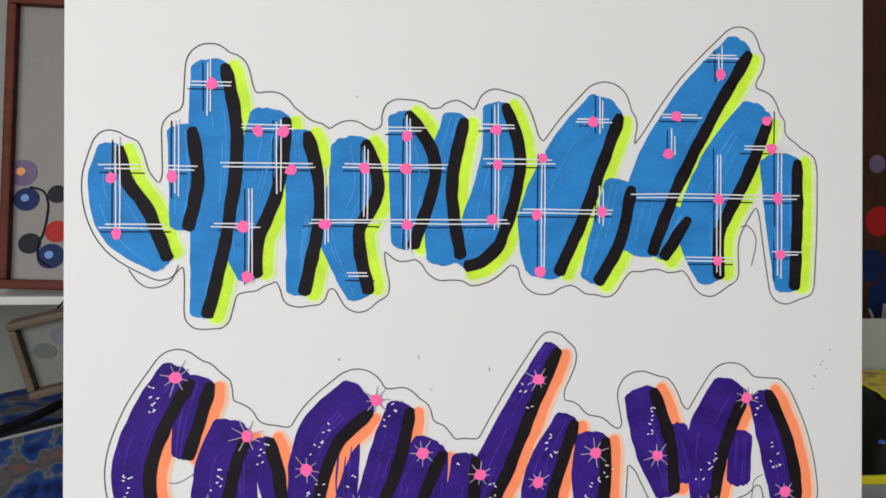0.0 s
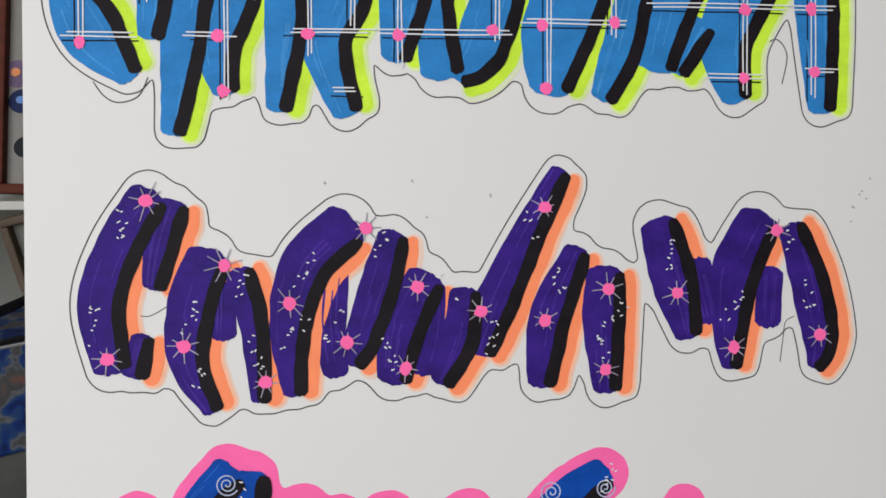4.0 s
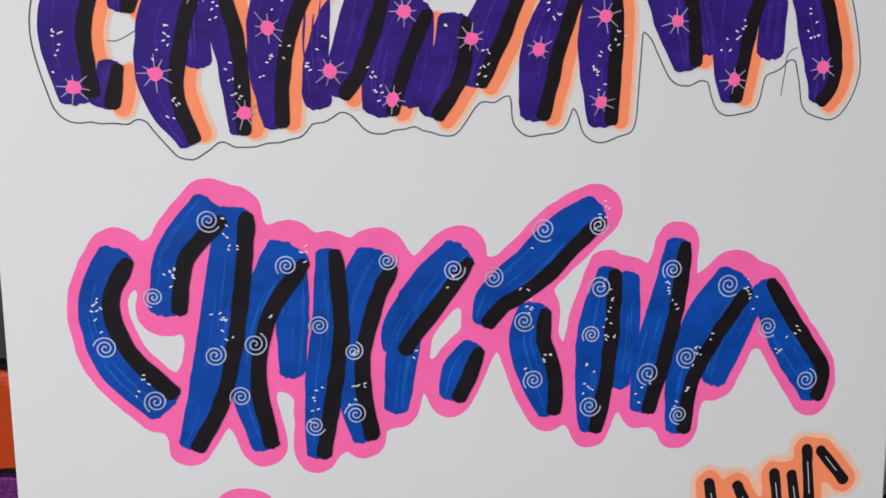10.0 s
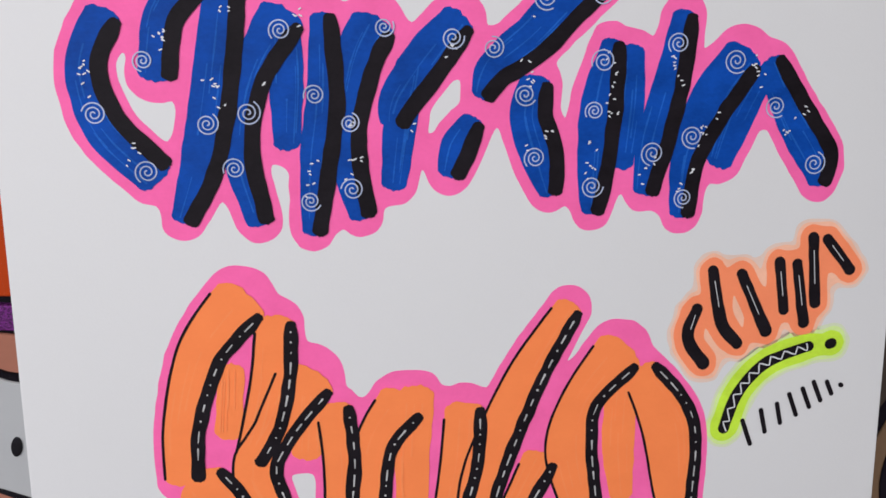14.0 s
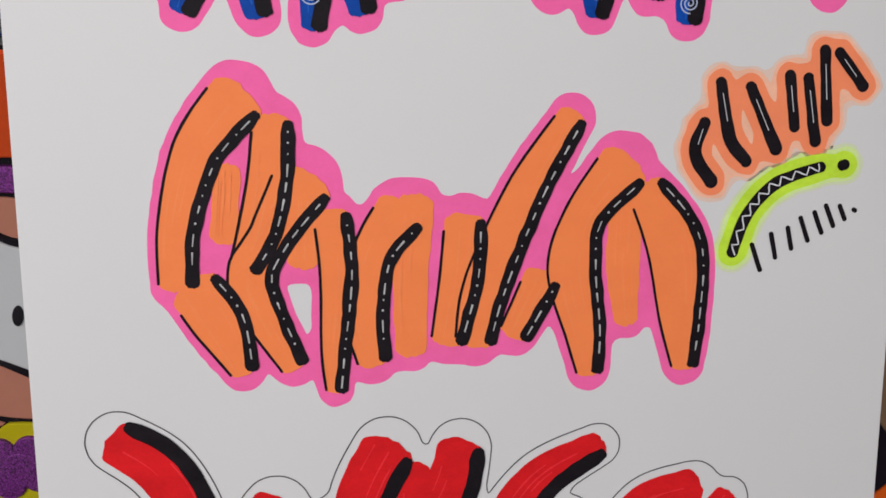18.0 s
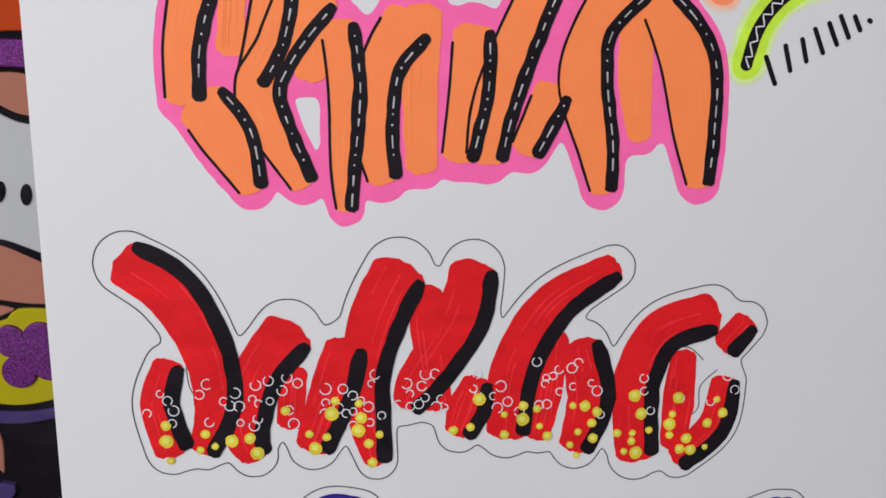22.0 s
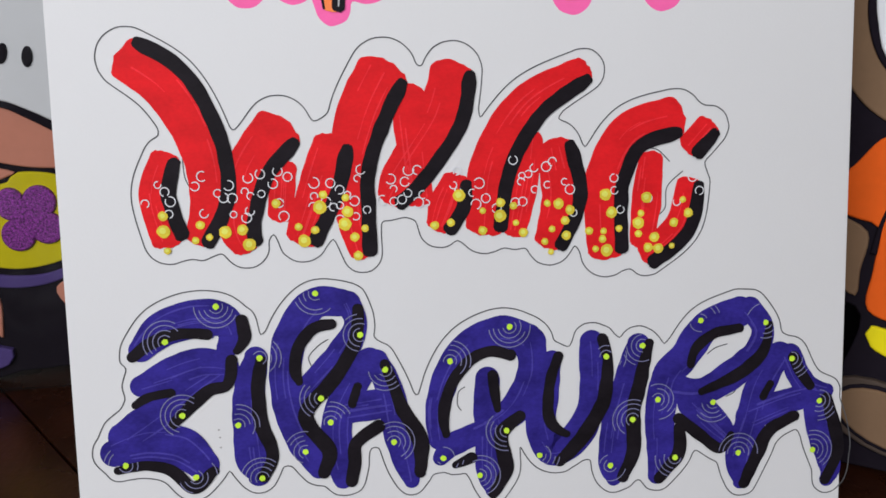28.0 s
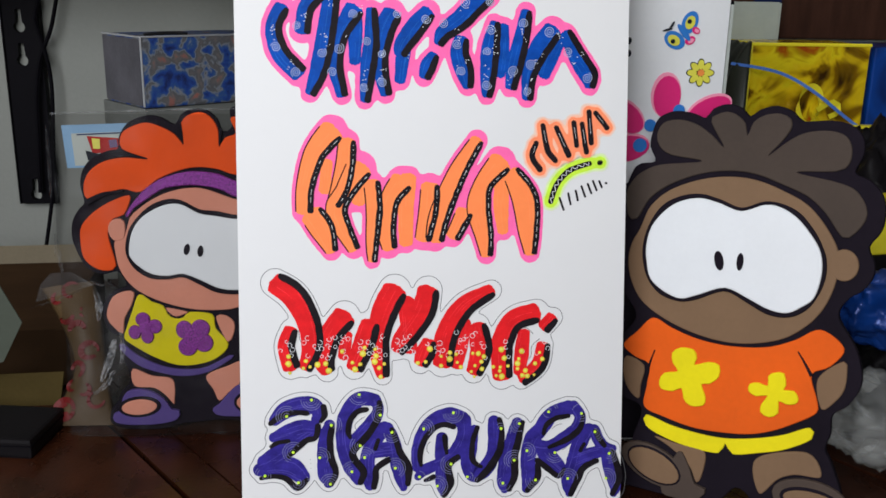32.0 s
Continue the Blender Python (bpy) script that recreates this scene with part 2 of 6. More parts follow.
INK = {
    "sky": paint("sky_blue_paint", (0.027, 0.212, 0.55)),
    "royal": paint("royal_blue_paint", (0.005, 0.066, 0.375), vary=0.25),
    "violet": paint("violet_paint", (0.038, 0.015, 0.20), vary=0.3),
    "indigo": paint("indigo_paint", (0.034, 0.024, 0.235), vary=0.35),
    "red": paint("red_paint", (0.74, 0.016, 0.020), vary=0.14),
    "orange": paint("orange_paint", (1.0, 0.262, 0.084), vary=0.035),
    "salmon": paint("salmon_marker", (1.0, 0.285, 0.135), vary=0.05),
    "pink": paint("pink_paint", (1.0, 0.150, 0.42), vary=0.08),
    "lime": paint("lime_marker", (0.58, 0.86, 0.06), vary=0.12),
    "yellow": paint("yellow_paint", (0.74, 0.58, 0.05), vary=0.2),
    "black": paint("black_paint", (0.0132, 0.0105, 0.0135), 0.5, vary=0.3),
    "white": paint("white_pen", (0.72, 0.73, 0.76), vary=0.1),
    "peach": paint("pale_salmon_haze", (0.95, 0.52, 0.36), vary=0.08),
    "peach_faint": paint("faint_salmon_haze", (0.80, 0.60, 0.51), vary=0.05),
    "palelime_faint": paint("faint_lime_haze", (0.68, 0.75, 0.52), vary=0.05),
    "palelime": paint("pale_lime_haze", (0.68, 0.86, 0.34), vary=0.08),
    "royal_light": paint("royal_blue_streak", (0.014, 0.115, 0.50), vary=0.3),
    "violet_light": paint("violet_streak", (0.062, 0.028, 0.28), vary=0.3),
    "indigo_light": paint("indigo_streak", (0.070, 0.055, 0.34), vary=0.3),
    "red_light": paint("red_streak", (0.86, 0.035, 0.045), vary=0.2),
    "sky_light": paint("sky_blue_streak", (0.055, 0.28, 0.64), vary=0.2),
    "orange_light": paint("orange_streak", (1.0, 0.285, 0.100), vary=0.05),
    "dotlight": paint("pale_yellow_paint", (0.74, 0.75, 0.14), vary=0.12),
    "grey": paint("pencil", (0.10, 0.10, 0.105), 0.5, vary=0.35),
    "smudge": paint("smudge", (0.42, 0.41, 0.40), 0.8),
    "starpen": paint("thin_white_pen", (0.36, 0.33, 0.42), vary=0.3),
    "tickpen": paint("greyish_white_pen", (0.50, 0.50, 0.50), vary=0.25),
    "spiralpen": paint("pale_blue_white_pen", (0.44, 0.50, 0.68), vary=0.2),
    "palepen": paint("faint_white_pen", (0.22, 0.22, 0.37), vary=0.2),
}
MM = 0.001
layer_count = [0]
rng = random.Random(7)


def ribbon(bm, line, depth, step=1.4, wobble=0.0, blunt=1.0):
    """A flat painted stroke with round or blunt ends along line (x, z, width) in mm, lifted off the card by depth mm."""
    layer_count[0] += 1
    lift = -(depth + (layer_count[0] % 41) * 0.003) * MM
    p = smooth_line(line, step)
    d = np.gradient(p[:, :2], axis=0)
    d /= np.maximum(1e-6, np.hypot(d[:, 0], d[:, 1]))[:, None]
    nrm = np.stack([-d[:, 1], d[:, 0]], 1)
    half = np.maximum(0.12, p[:, 2] / 2)
    left = half + (np.array([noise.noise((a * 0.16, b * 0.16, 1.7)) for a, b, _ in p]) * wobble if wobble else 0)
    right = half + (np.array([noise.noise((a * 0.16, b * 0.16, 9.1)) for a, b, _ in p]) * wobble if wobble else 0)
    a, b = p[:, :2] + nrm * np.reshape(left, (-1, 1)), p[:, :2] - nrm * np.reshape(right, (-1, 1))

    def cap(c, start, r, turn):
        u = (start - c) / max(1e-6, np.hypot(*(start - c)))
        out = np.array((-u[1], u[0])) * turn * blunt
        return [c + r * (u * math.cos(k) + out * math.sin(k) * (1.0 if blunt == 1.0 else rng.uniform(0.85, 1.15))) for k in np.linspace(0, math.pi, 15)[1:-1]]

    def put(q):
        return bm.verts.new((q[0] * MM, lift, q[1] * MM))

    va, vb = [put(q) for q in a], [put(q) for q in b]
    for i in range(len(p) - 1):
        bm.faces.new((va[i], va[i + 1], vb[i + 1], vb[i]))
    bm.faces.new([vb[0], *[put(q) for q in cap(p[0, :2], b[0], half[0], -1)], va[0]])
    bm.faces.new([va[-1], *[put(q) for q in cap(p[-1, :2], a[-1], half[-1], -1)], vb[-1]])
    return bm


def shifted(line, off, width):
    """The line beside a stroke, off mm past its right-hand edge."""
    p = smooth_line(line, 5.0)
    d = np.gradient(p[:, :2], axis=0)
    d /= np.maximum(1e-6, np.hypot(d[:, 0], d[:, 1]))[:, None]
    nrm = np.stack([-d[:, 1], d[:, 0]], 1)
    side = -1.0 if nrm[:, 0].mean() < 0 else 1.0
    q = p[:, :2] + nrm * side * (p[:, 2:3] / 2 + off)
    w = np.full(len(p), float(width))
    w[0] *= 0.75
    return np.column_stack([q, w])


def disc(bm, x, z, r, depth, sides=14, wobble=0.12):
    lift = -depth * MM
    bm.faces.new([bm.verts.new(((x + r * (1 + rng.uniform(-wobble, wobble)) * math.cos(a)) * MM, lift, (z + r * (1 + rng.uniform(-wobble, wobble)) * math.sin(a)) * MM))
                  for a in np.linspace(0, 2 * math.pi, sides, endpoint=False)])
    return bm


def arc(bm, x, z, r, a0, a1, width, depth, grow=0.0):
    n = max(5, int(abs(a1 - a0) / 0.35))
    ribbon(bm, [(x + (r + grow * k / n) * math.cos(a0 + (a1 - a0) * k / n), z + (r + grow * k / n) * math.sin(a0 + (a1 - a0) * k / n), width) for k in range(n + 1)], depth, 0.7)


class Row:
    """One painted row: its outline or border, and the strokes and ornaments upon it."""

    def __init__(self, label, border="", halo=0.0, soft=""):
        self.label, self.border, self.halo, self.soft = label, border, halo, soft
        self.base = part("painted_motif", bmesh.new(), INK[border or "grey"], poster, label)
        self.samples = []

    def stroke(self, name, ink, line, depth, wobble=0.35, label="", blunt=1.0):
        return part(name, ribbon(bmesh.new(), line, depth, wobble=wobble, blunt=blunt), INK[ink], self.base, label)

    def cover(self, line, more=0.0):
        for x, z, w in smooth_line(line, 2.0):
            self.samples.append((x, z, w / 2 + more))

    def inside(self, x, z, margin=0.0):
        s = np.array(self.samples)
        return np.min(np.hypot(s[:, 0] - x, s[:, 1] - z) - s[:, 2]) < margin

    def bar(self, ink, *line, edge=5.4, cast="", cast_width=7.0, thin=False, beads=False):
        """A plain painted bar with a dark edge along its right side and, where given, a bright cast beside it."""
        self.cover(line)
        if cast:
            self.cover(shifted(line, 2.2, cast_width))
            pale = {"lime": "palelime", "salmon": "peach"}[cast]
            self.stroke("cast_haze", pale + "_faint", shifted(line, 2.9, cast_width + 2.3), 0.02, 0.5)
            self.stroke("cast_haze", pale, shifted(line, 2.6, cast_width + 1.0), 0.13, 0.5)
            self.stroke("cast_stroke", cast, shifted(line, 2.2, cast_width - 0.6), 0.26, 0.5)
        self.stroke("painted_bar", ink, line, 0.40, 0.5, blunt=0.45)
        self.streaks(ink, line)
        dark = shifted(line, -edge * 0.30, edge)
        self.stroke("dark_edge", "black", dark, 0.67, 0.5, blunt=0.7)
        if thin:
            left = shifted(line, 0.0, 1.1)
            p = smooth_line(line, 5.0)
            left[:, :2] = 2 * p[:, :2] - left[:, :2]
            self.stroke("thin_edge", "black", left[1:], 0.68, 0.1)
        if beads:
            bm = bmesh.new()
            p = smooth_line(dark, 0.8)
            i = 4
            while i < len(p) - 6:
                if rng.random() < 0.65:
                    ribbon(bm, [(*p[i, :2], rng.uniform(0.5, 0.85)), (*p[min(i + rng.choice((3, 4, 5)), len(p) - 1), :2], rng.uniform(0.35, 0.65))], 0.82)
                    i += 8
                else:
                    disc(bm, *p[i, :2], rng.uniform(0.35, 0.5), 0.86, 8)
                    i += 5
            tagged(part("white_tick", bm, INK["tickpen"], self.base), kind="stuff")

    def infill(self, ink, *lines):
        """Short plain bars of paint between the larger ones, with no edge of their own."""
        for line in lines:
            line = [(x, z, w * 1.25) for x, z, w in line]
            self.cover(line)
            self.stroke("painted_bar", ink, line, 0.28, 0.6, blunt=0.6)
            self.streaks(ink, line)

    def streaks(self, ink, line):
        """Lighter brush marks along a stroke."""
        if ink + "_light" not in INK:
            return
        p = smooth_line(line, 5.0)
        d = np.gradient(p[:, :2], axis=0)
        d /= np.maximum(1e-6, np.hypot(d[:, 0], d[:, 1]))[:, None]
        nrm = np.stack([-d[:, 1], d[:, 0]], 1)
        bm = bmesh.new()
        for k in range(5):
            side = rng.uniform(-0.7, 0.7)
            a = rng.randrange(0, max(1, len(p) - 3))
            b = min(len(p), a + rng.randrange(3, 7))
            run = [(*(p[i, :2] + nrm[i] * p[i, 2] * 0.5 * side), rng.uniform(0.25, 0.8)) for i in range(a, b)]
            if len(run) > 2:
                ribbon(bm, run, 0.53, 1.6)
        tagged(part("brush_mark", bm, INK[ink + "_light"], self.base), kind="stuff")

    def letter(self, ink, *lines, wobble=0.6):
        bm = bmesh.new()
        lines = [[(x, z, w * 1.14) for x, z, w in line] for line in lines]
        for line in lines:
            self.cover(line)
            ribbon(bm, line, 0.40, wobble=wobble)
        part("letter", bm, INK[ink], self.base)
        for line in lines:
            self.streaks(ink, line)

    def dark(self, *lines):
        for line in lines:
            self.cover(line)
            self.stroke("dark_edge", "black", line, 0.67, 0.5)

    def check(self, across, upright, width=0.55):
        """White double lines and a dark line, as in a checked cloth, cut off at the bars' edges."""
        for lines, flat in ((across, True), (upright, False)):
            for c, a, b in lines:
                for off, ink in ((0.0, "white"), (1.5, "white"), (-1.6, "black")):
                    run, start = [], min(a, b) + rng.uniform(-2, 2)
                    bm = bmesh.new()
                    for s in np.arange(start, max(a, b) + rng.uniform(-2, 2), 2.0):
                        bend = c + off + 0.5 * noise.noise((s * 0.03, c, off))
                        q = (s, bend, width) if flat else (bend, s, width)
                        if self.inside(q[0], q[1], 1.0):
                            run.append(q)
                        else:
                            if len(run) > 2:
                                ribbon(bm, run[::3] + [run[-1]], 0.82 if ink == "white" else 0.55)
                            run = []
                    if len(run) > 2:
                        ribbon(bm, run[::3] + [run[-1]], 0.82 if ink == "white" else 0.55)
                    if len(bm.faces):
                        part("check_line", bm, INK[ink], self.base)
                    else:
                        bm.free()

    def dots(self, ink, *places, size=0.0, name="dot", square=False, depth=0.98):
        for q in places:
            r = q[2] if len(q) > 2 else size
            if name == "dot" and not self.inside(q[0], q[1], -0.6):
                continue
            part(name, disc(bmesh.new(), q[0], q[1], r, depth, 7 if square else 12, 0.22 if square else 0.1), INK[ink], self.base)

    def stars(self, *places):
        for x, z, r in places:
            bm = bmesh.new()
            turn, rim = rng.uniform(0, 1), []
            for k in range(8):
                a = turn + k * math.pi / 4 + rng.uniform(-0.15, 0.15)
                reach = r * rng.uniform(0.65, 1.1)
                for d, off in ((reach, -0.15), (reach, 0.15), (0.8, math.pi / 8)):
                    q = a + (off / reach * 1.1 if d == reach else off)
                    rim.append(bm.verts.new(((x + d * math.cos(q)) * MM, -0.00090, (z + d * math.sin(q)) * MM)))
            bm.faces.new(rim)
            star = part("star", bm, INK["starpen"], self.base)
            star["label"] = "thin greyish pen star rays with a pink middle"
            part("dot", disc(bmesh.new(), x, z, 2.6, 1.0, 9, 0.2), INK["pink"], self.base)

    def specks(self, *places, spread=6.0, count=9):
        for x, z in places:
            bm = bmesh.new()
            a = rng.uniform(0.6, 2.2)
            for k in range(count):
                s, o = rng.uniform(-1.3, 1.3) * spread, rng.uniform(-0.35, 0.35) * spread
                px, pz = x + s * math.cos(a) - o * math.sin(a), z + s * math.sin(a) + o * math.cos(a)
                if self.inside(px, pz, -0.8):
                    ribbon(bm, [(px, pz, 0.55), (px + rng.uniform(0.3, 0.9), pz + rng.uniform(-0.6, 0.6), 0.5)], 0.82, 1.0)
            if len(bm.faces):
                tagged(part("speck", bm, INK["white"], self.base), kind="stuff")
            else:
                bm.free()

    def spirals(self, *places, r=4.4):
        for x, z in places:
            if not self.inside(x, z, -1.5):
                continue
            bm = bmesh.new()
            a0, s = rng.uniform(0, 6.28), rng.uniform(0.85, 1.12)
            arc(bm, x, z, 0.5 * s, a0, a0 + 2 * math.pi * 2.35, 0.52, 0.82, (r - 0.5) * s)
            part("spiral", bm, INK["spiralpen"], self.base)

    def rings(self, *places):
        for x, z, r in places:
            if not self.inside(x, z, -0.5):
                continue
            bm = bmesh.new()
            a0 = rng.uniform(0, 6.28)
            arc(bm, x, z, r, a0, a0 + rng.uniform(3.8, 6.0), 0.45, 0.82)
            part("ring", bm, INK["white"], self.base)

    def scatter(self, z0, z1, count, sizes, ring=False):
        """Dots or rings strewn over the bars between two heights, none on another."""
        s = [q for q in self.samples if z0 < q[1] < z1]
        done, tries = [], 0
        while len(done) < count and tries < 4000:
            tries += 1
            x, z, r = rng.choice(s)
            x, z, a = x + rng.uniform(-0.8, 0.8) * r, z + rng.uniform(-0.8, 0.8) * r, rng.uniform(*sizes)
            if not self.inside(x, z, -a * 0.7) or any(math.hypot(x - u, z - v) < (a + b) * (0.8 if ring else 1.0) for u, v, b in done):
                continue
            done.append((x, z, a))
        if ring:
            self.rings(*done)
        else:
            self.dots("yellow", *done)
            self.dots("dotlight", *[(x - a * 0.1, z + a * 0.1, a * 0.52) for x, z, a in done], depth=1.04)

    def ripples(self, *places):
        for x, z in places:
            bm = bmesh.new()
            a0 = rng.uniform(0, 6.28)
            for r in (3.0, 5.2, 7.4, 9.4):
                a, run = a0 + rng.uniform(-0.4, 0.4), []
                for k in np.arange(a, a + rng.uniform(2.8, 4.4), 0.9 / r):
                    q = (x + r * math.cos(k), z + r * math.sin(k), 0.42)
                    if self.inside(q[0], q[1], -0.3):
                        run.append(q)
                    elif len(run) < 4:
                        run = []
                    else:
                        break
                if len(run) > 3:
                    ribbon(bm, run[::2], 0.82, 0.8)
            part("ripple", bm, INK["palepen"], self.base)
            part("dot", disc(bmesh.new(), x, z, 1.35, 1.0), INK["lime"], self.base)

    def loops(self, gap, cell=1.6):
        """The closed lines that run round the strokes at a distance."""
        s = np.array(self.samples)
        x0, z0, x1, z1 = s[:, 0].min() - 18, s[:, 1].min() - 18, s[:, 0].max() + 18, s[:, 1].max() + 18
        xs, zs = np.arange(x0, x1, cell), np.arange(z0, z1, cell)
        field = np.full((len(xs), len(zs)), 1e9)
        for x, z, r in s:
            i0, i1 = int((x - r - 14 - x0) / cell), int((x + r + 14 - x0) / cell) + 2
            j0, j1 = int((z - r - 14 - z0) / cell), int((z + r + 14 - z0) / cell) + 2
            i0, j0 = max(i0, 0), max(j0, 0)
            field[i0:i1, j0:j1] = np.minimum(field[i0:i1, j0:j1], np.hypot(xs[i0:i1, None] - x, zs[None, j0:j1] - z) - r)
        for _ in range(2):
            f = np.minimum(field, 14.0)
            field = f.copy()
            field[1:-1, 1:-1] = (f[1:-1, 1:-1] * 2 + f[:-2, 1:-1] + f[2:, 1:-1] + f[1:-1, :-2] + f[1:-1, 2:]) / 6
        joins = {}
        for i in range(len(xs) - 1):
            for j in range(len(zs) - 1):
                v = [field[i, j] - gap, field[i + 1, j] - gap, field[i + 1, j + 1] - gap, field[i, j + 1] - gap]
                if min(v) > 0 or max(v) <= 0:
                    continue
                keys = [(i, j, 0), (i + 1, j, 1), (i, j + 1, 0), (i, j, 1)]
                cut = [keys[k] for k in range(4) if (v[k] > 0) != (v[(k + 1) % 4] > 0)]
                for a, b in zip(cut[::2], cut[1::2]):
                    joins.setdefault(a, []).append(b), joins.setdefault(b, []).append(a)

        def place(k):
            i, j, up = k
            a, b = field[i, j] - gap, (field[i, j + 1] if up else field[i + 1, j]) - gap
            t = a / (a - b)
            return (xs[i], zs[j] + t * cell) if up else (xs[i] + t * cell, zs[j])

        left, found = set(joins), []
        while left:
            k = next(iter(sorted(left)))
            chain = [k]
            left.discard(k)
            while True:
                more = [q for q in joins[chain[-1]] if q in left]
                if not more:
                    break
                chain.append(more[0])
                left.discard(more[0])
            found.append([place(q) for q in chain])
        return found

    def outline(self, gap=4.8, width=0.55):
        """The thin hand-drawn line round the whole row."""
        bm = bmesh.new()
        for o in self.loops(gap):
            if len(o) > 70:
                pts = o[::3]
                ribbon(bm, [(a, b, width) for a, b in pts] + [(*pts[0], width)], 0.08, 1.2)
        bm.to_mesh(self.base.data)
        bm.free()

    def border_fill(self):
        """A broad painted border: one flat sheet under the bars, its edge a little uneven."""
        if self.soft:
            self.sheet(part("haze", bmesh.new(), INK[self.soft + "_faint"], self.base).data, self.halo + 2.6, 0.02, 1.0)
            self.sheet(part("haze", bmesh.new(), INK[self.soft], self.base).data, self.halo + 1.4, 0.036, 1.2)
        self.sheet(self.base.data, self.halo, 0.055, 0.5)

    def sheet(self, mesh, gap, depth, uneven):
        bm, rings = bmesh.new(), []
        for o in self.loops(gap):
            if len(o) > 14:
                o = smooth_line([(x + uneven * noise.noise((x * 0.2, z * 0.2, 3.0)), z + uneven * noise.noise((x * 0.2, z * 0.2, 8.0))) for x, z in o[::3]], 1.2, True)
                rings.append([(x * MM, z * MM) for x, z in o])
        fill(bm, rings, -depth * MM)

        def winds(x, z):
            return sum(sum((q[1] > z) != (r[1] > z) and x < (r[0] - q[0]) * (z - q[1]) / (r[1] - q[1]) + q[0] for q, r in zip(o, o[1:] + o[:1])) % 2 for o in rings) % 2

        empty = [f for f in bm.faces if not winds(f.calc_center_median().x, f.calc_center_median().z)]
        bmesh.ops.delete(bm, geom=empty, context="FACES")
        bm.to_mesh(mesh)
        bm.free()

# ---- the painted rows, from the top down ----
row = Row("row of sky-blue checked bars with black edges and lime casts")
row.bar("sky", (-156.4, 681.9, 10.4), (-156.4, 666, 18.3), (-148.8, 649.6, 23), (-135.8, 634.3, 10.4), cast="lime")
row.bar("sky", (-127.4, 689.5, 12), (-126, 668.7, 13.6), (-127.7, 649.7, 9.4), cast="lime")
row.bar("sky", (-115.9, 716.3, 15.7), (-114, 685.4, 21.9), (-115.7, 645, 16.2), (-119.5, 613, 8.9), cast="lime")
row.bar("sky", (-91, 695.8, 17.2), (-95.7, 669, 20.4), (-102.2, 645.1, 16.2), (-99.8, 628.9, 9.9), cast="lime")
row.bar("sky", (-79.2, 688.4, 11), (-76.3, 659.6, 16.2), (-79.5, 622.4, 9.4), cast="lime")
row.bar("sky", (-57.2, 684.4, 16.7), (-55.2, 667, 23), (-61.4, 647.7, 18.8), (-53.4, 621.2, 11.5), cast="lime")
row.bar("sky", (-36, 696.9, 11), (-30.1, 674.6, 21.9), (-34.1, 642.5, 11), cast="lime")
row.bar("sky", (-12, 696.8, 11), (-18.8, 667.4, 13.6), (-16.3, 636.9, 16.2), cast="lime")
row.bar("sky", (5.8, 701.6, 12), (8.4, 677.5, 19.3), (-1, 645.5, 20.4), (-8.9, 635.7, 10.4), cast="lime")
row.bar("sky", (54.3, 702.6, 18.3), (41.6, 680.5, 27.1), (30.3, 653.1, 29.2), (27, 631.3, 17.2), cast="lime")
row.bar("sky", (61, 668.3, 14.1), (55.4, 645.8, 15.7), (48.3, 627.9, 10.4), cast="lime")
row.bar("sky", (116.1, 731.1, 13.6), (95.6, 703.9, 21.4), (77.5, 670.9, 23.5), (69.8, 640.8, 16.2), cast="lime")
row.bar("sky", (87.9, 656, 13.1), (78.1, 639.4, 11), cast="lime")
row.bar("sky", (124.1, 701.9, 16.2), (110.9, 678.9, 24), (98.4, 651, 21.9), (102.4, 627.8, 12), cast="lime")
row.bar("sky", (135.3, 679.2, 19.3), (136.8, 651.2, 16.2), (138.2, 623.7, 11), cast="lime")
row.check([(708.6, -130.2, -107), (691, -103.5, -82.3), (690.8, -42.8, -25.7), (692.8, -1.1, 15.1), (696, 42.8, 55.6), (673.2, -159.8, -122), (674.8, -109.3, -71.5), (675, -60.8, -15.9), (677.7, 1.4, 32.7), (648.7, -159.7, -132.3), (649.4, -113.8, -95.1), (651.2, -75, 11.4), (663.2, 67.2, 146.1), (656.1, 16.4, 58.2), (635.4, 91.9, 114.2), (638, 131.4, 144.8), (725.6, 96.9, 116.6), (698.7, 80, 99.6), (685.2, 116.7, 139.3), (628.4, -59.5, -47.4)],
          [(-154.1, 686, 643.7), (-130.1, 693.4, 661.5), (-117, 718.6, 697.2), (-99.8, 665.4, 626), (-88.2, 696.6, 663.1), (-67.9, 674.1, 644), (-51.2, 685.2, 653.8), (-33, 697.7, 639.3), (5.2, 703.3, 649.2), (25.7, 687.7, 629.6), (51.7, 708, 693), (51.8, 668.2, 650.7), (106.1, 730.6, 716.7), (105.7, 683.9, 629.6), (134, 704.6, 628.3), (84.5, 693.6, 681.1)])
row.dots("pink", (-155.7, 669.3), (-131.3, 670.3), (-153.6, 646.3), (-115.2, 709.4), (-96, 689.8), (-85.4, 689.7), (-82.2, 673.5), (-102.2, 649.4), (-100.2, 628.4), (-67.9, 650.8), (-51.2, 674.6), (-33, 688.7), (-33.5, 674.6), (-32.9, 650.5), (5.6, 692.2), (6.4, 676.8), (4, 653.2), (49.2, 696), (26.4, 680), (23.5, 655.3), (25.5, 630.6), (53.1, 656.5), (107.1, 718.5), (86.8, 699.4), size=2.5, square=True)
row.dots("pink", (83.2, 682.8), (128.6, 698.2), (130.8, 685.8), (106.2, 662.7), (134.1, 663.4), (105.8, 635.4), (135.4, 638), size=2.5, square=True)
row.outline(2.4)

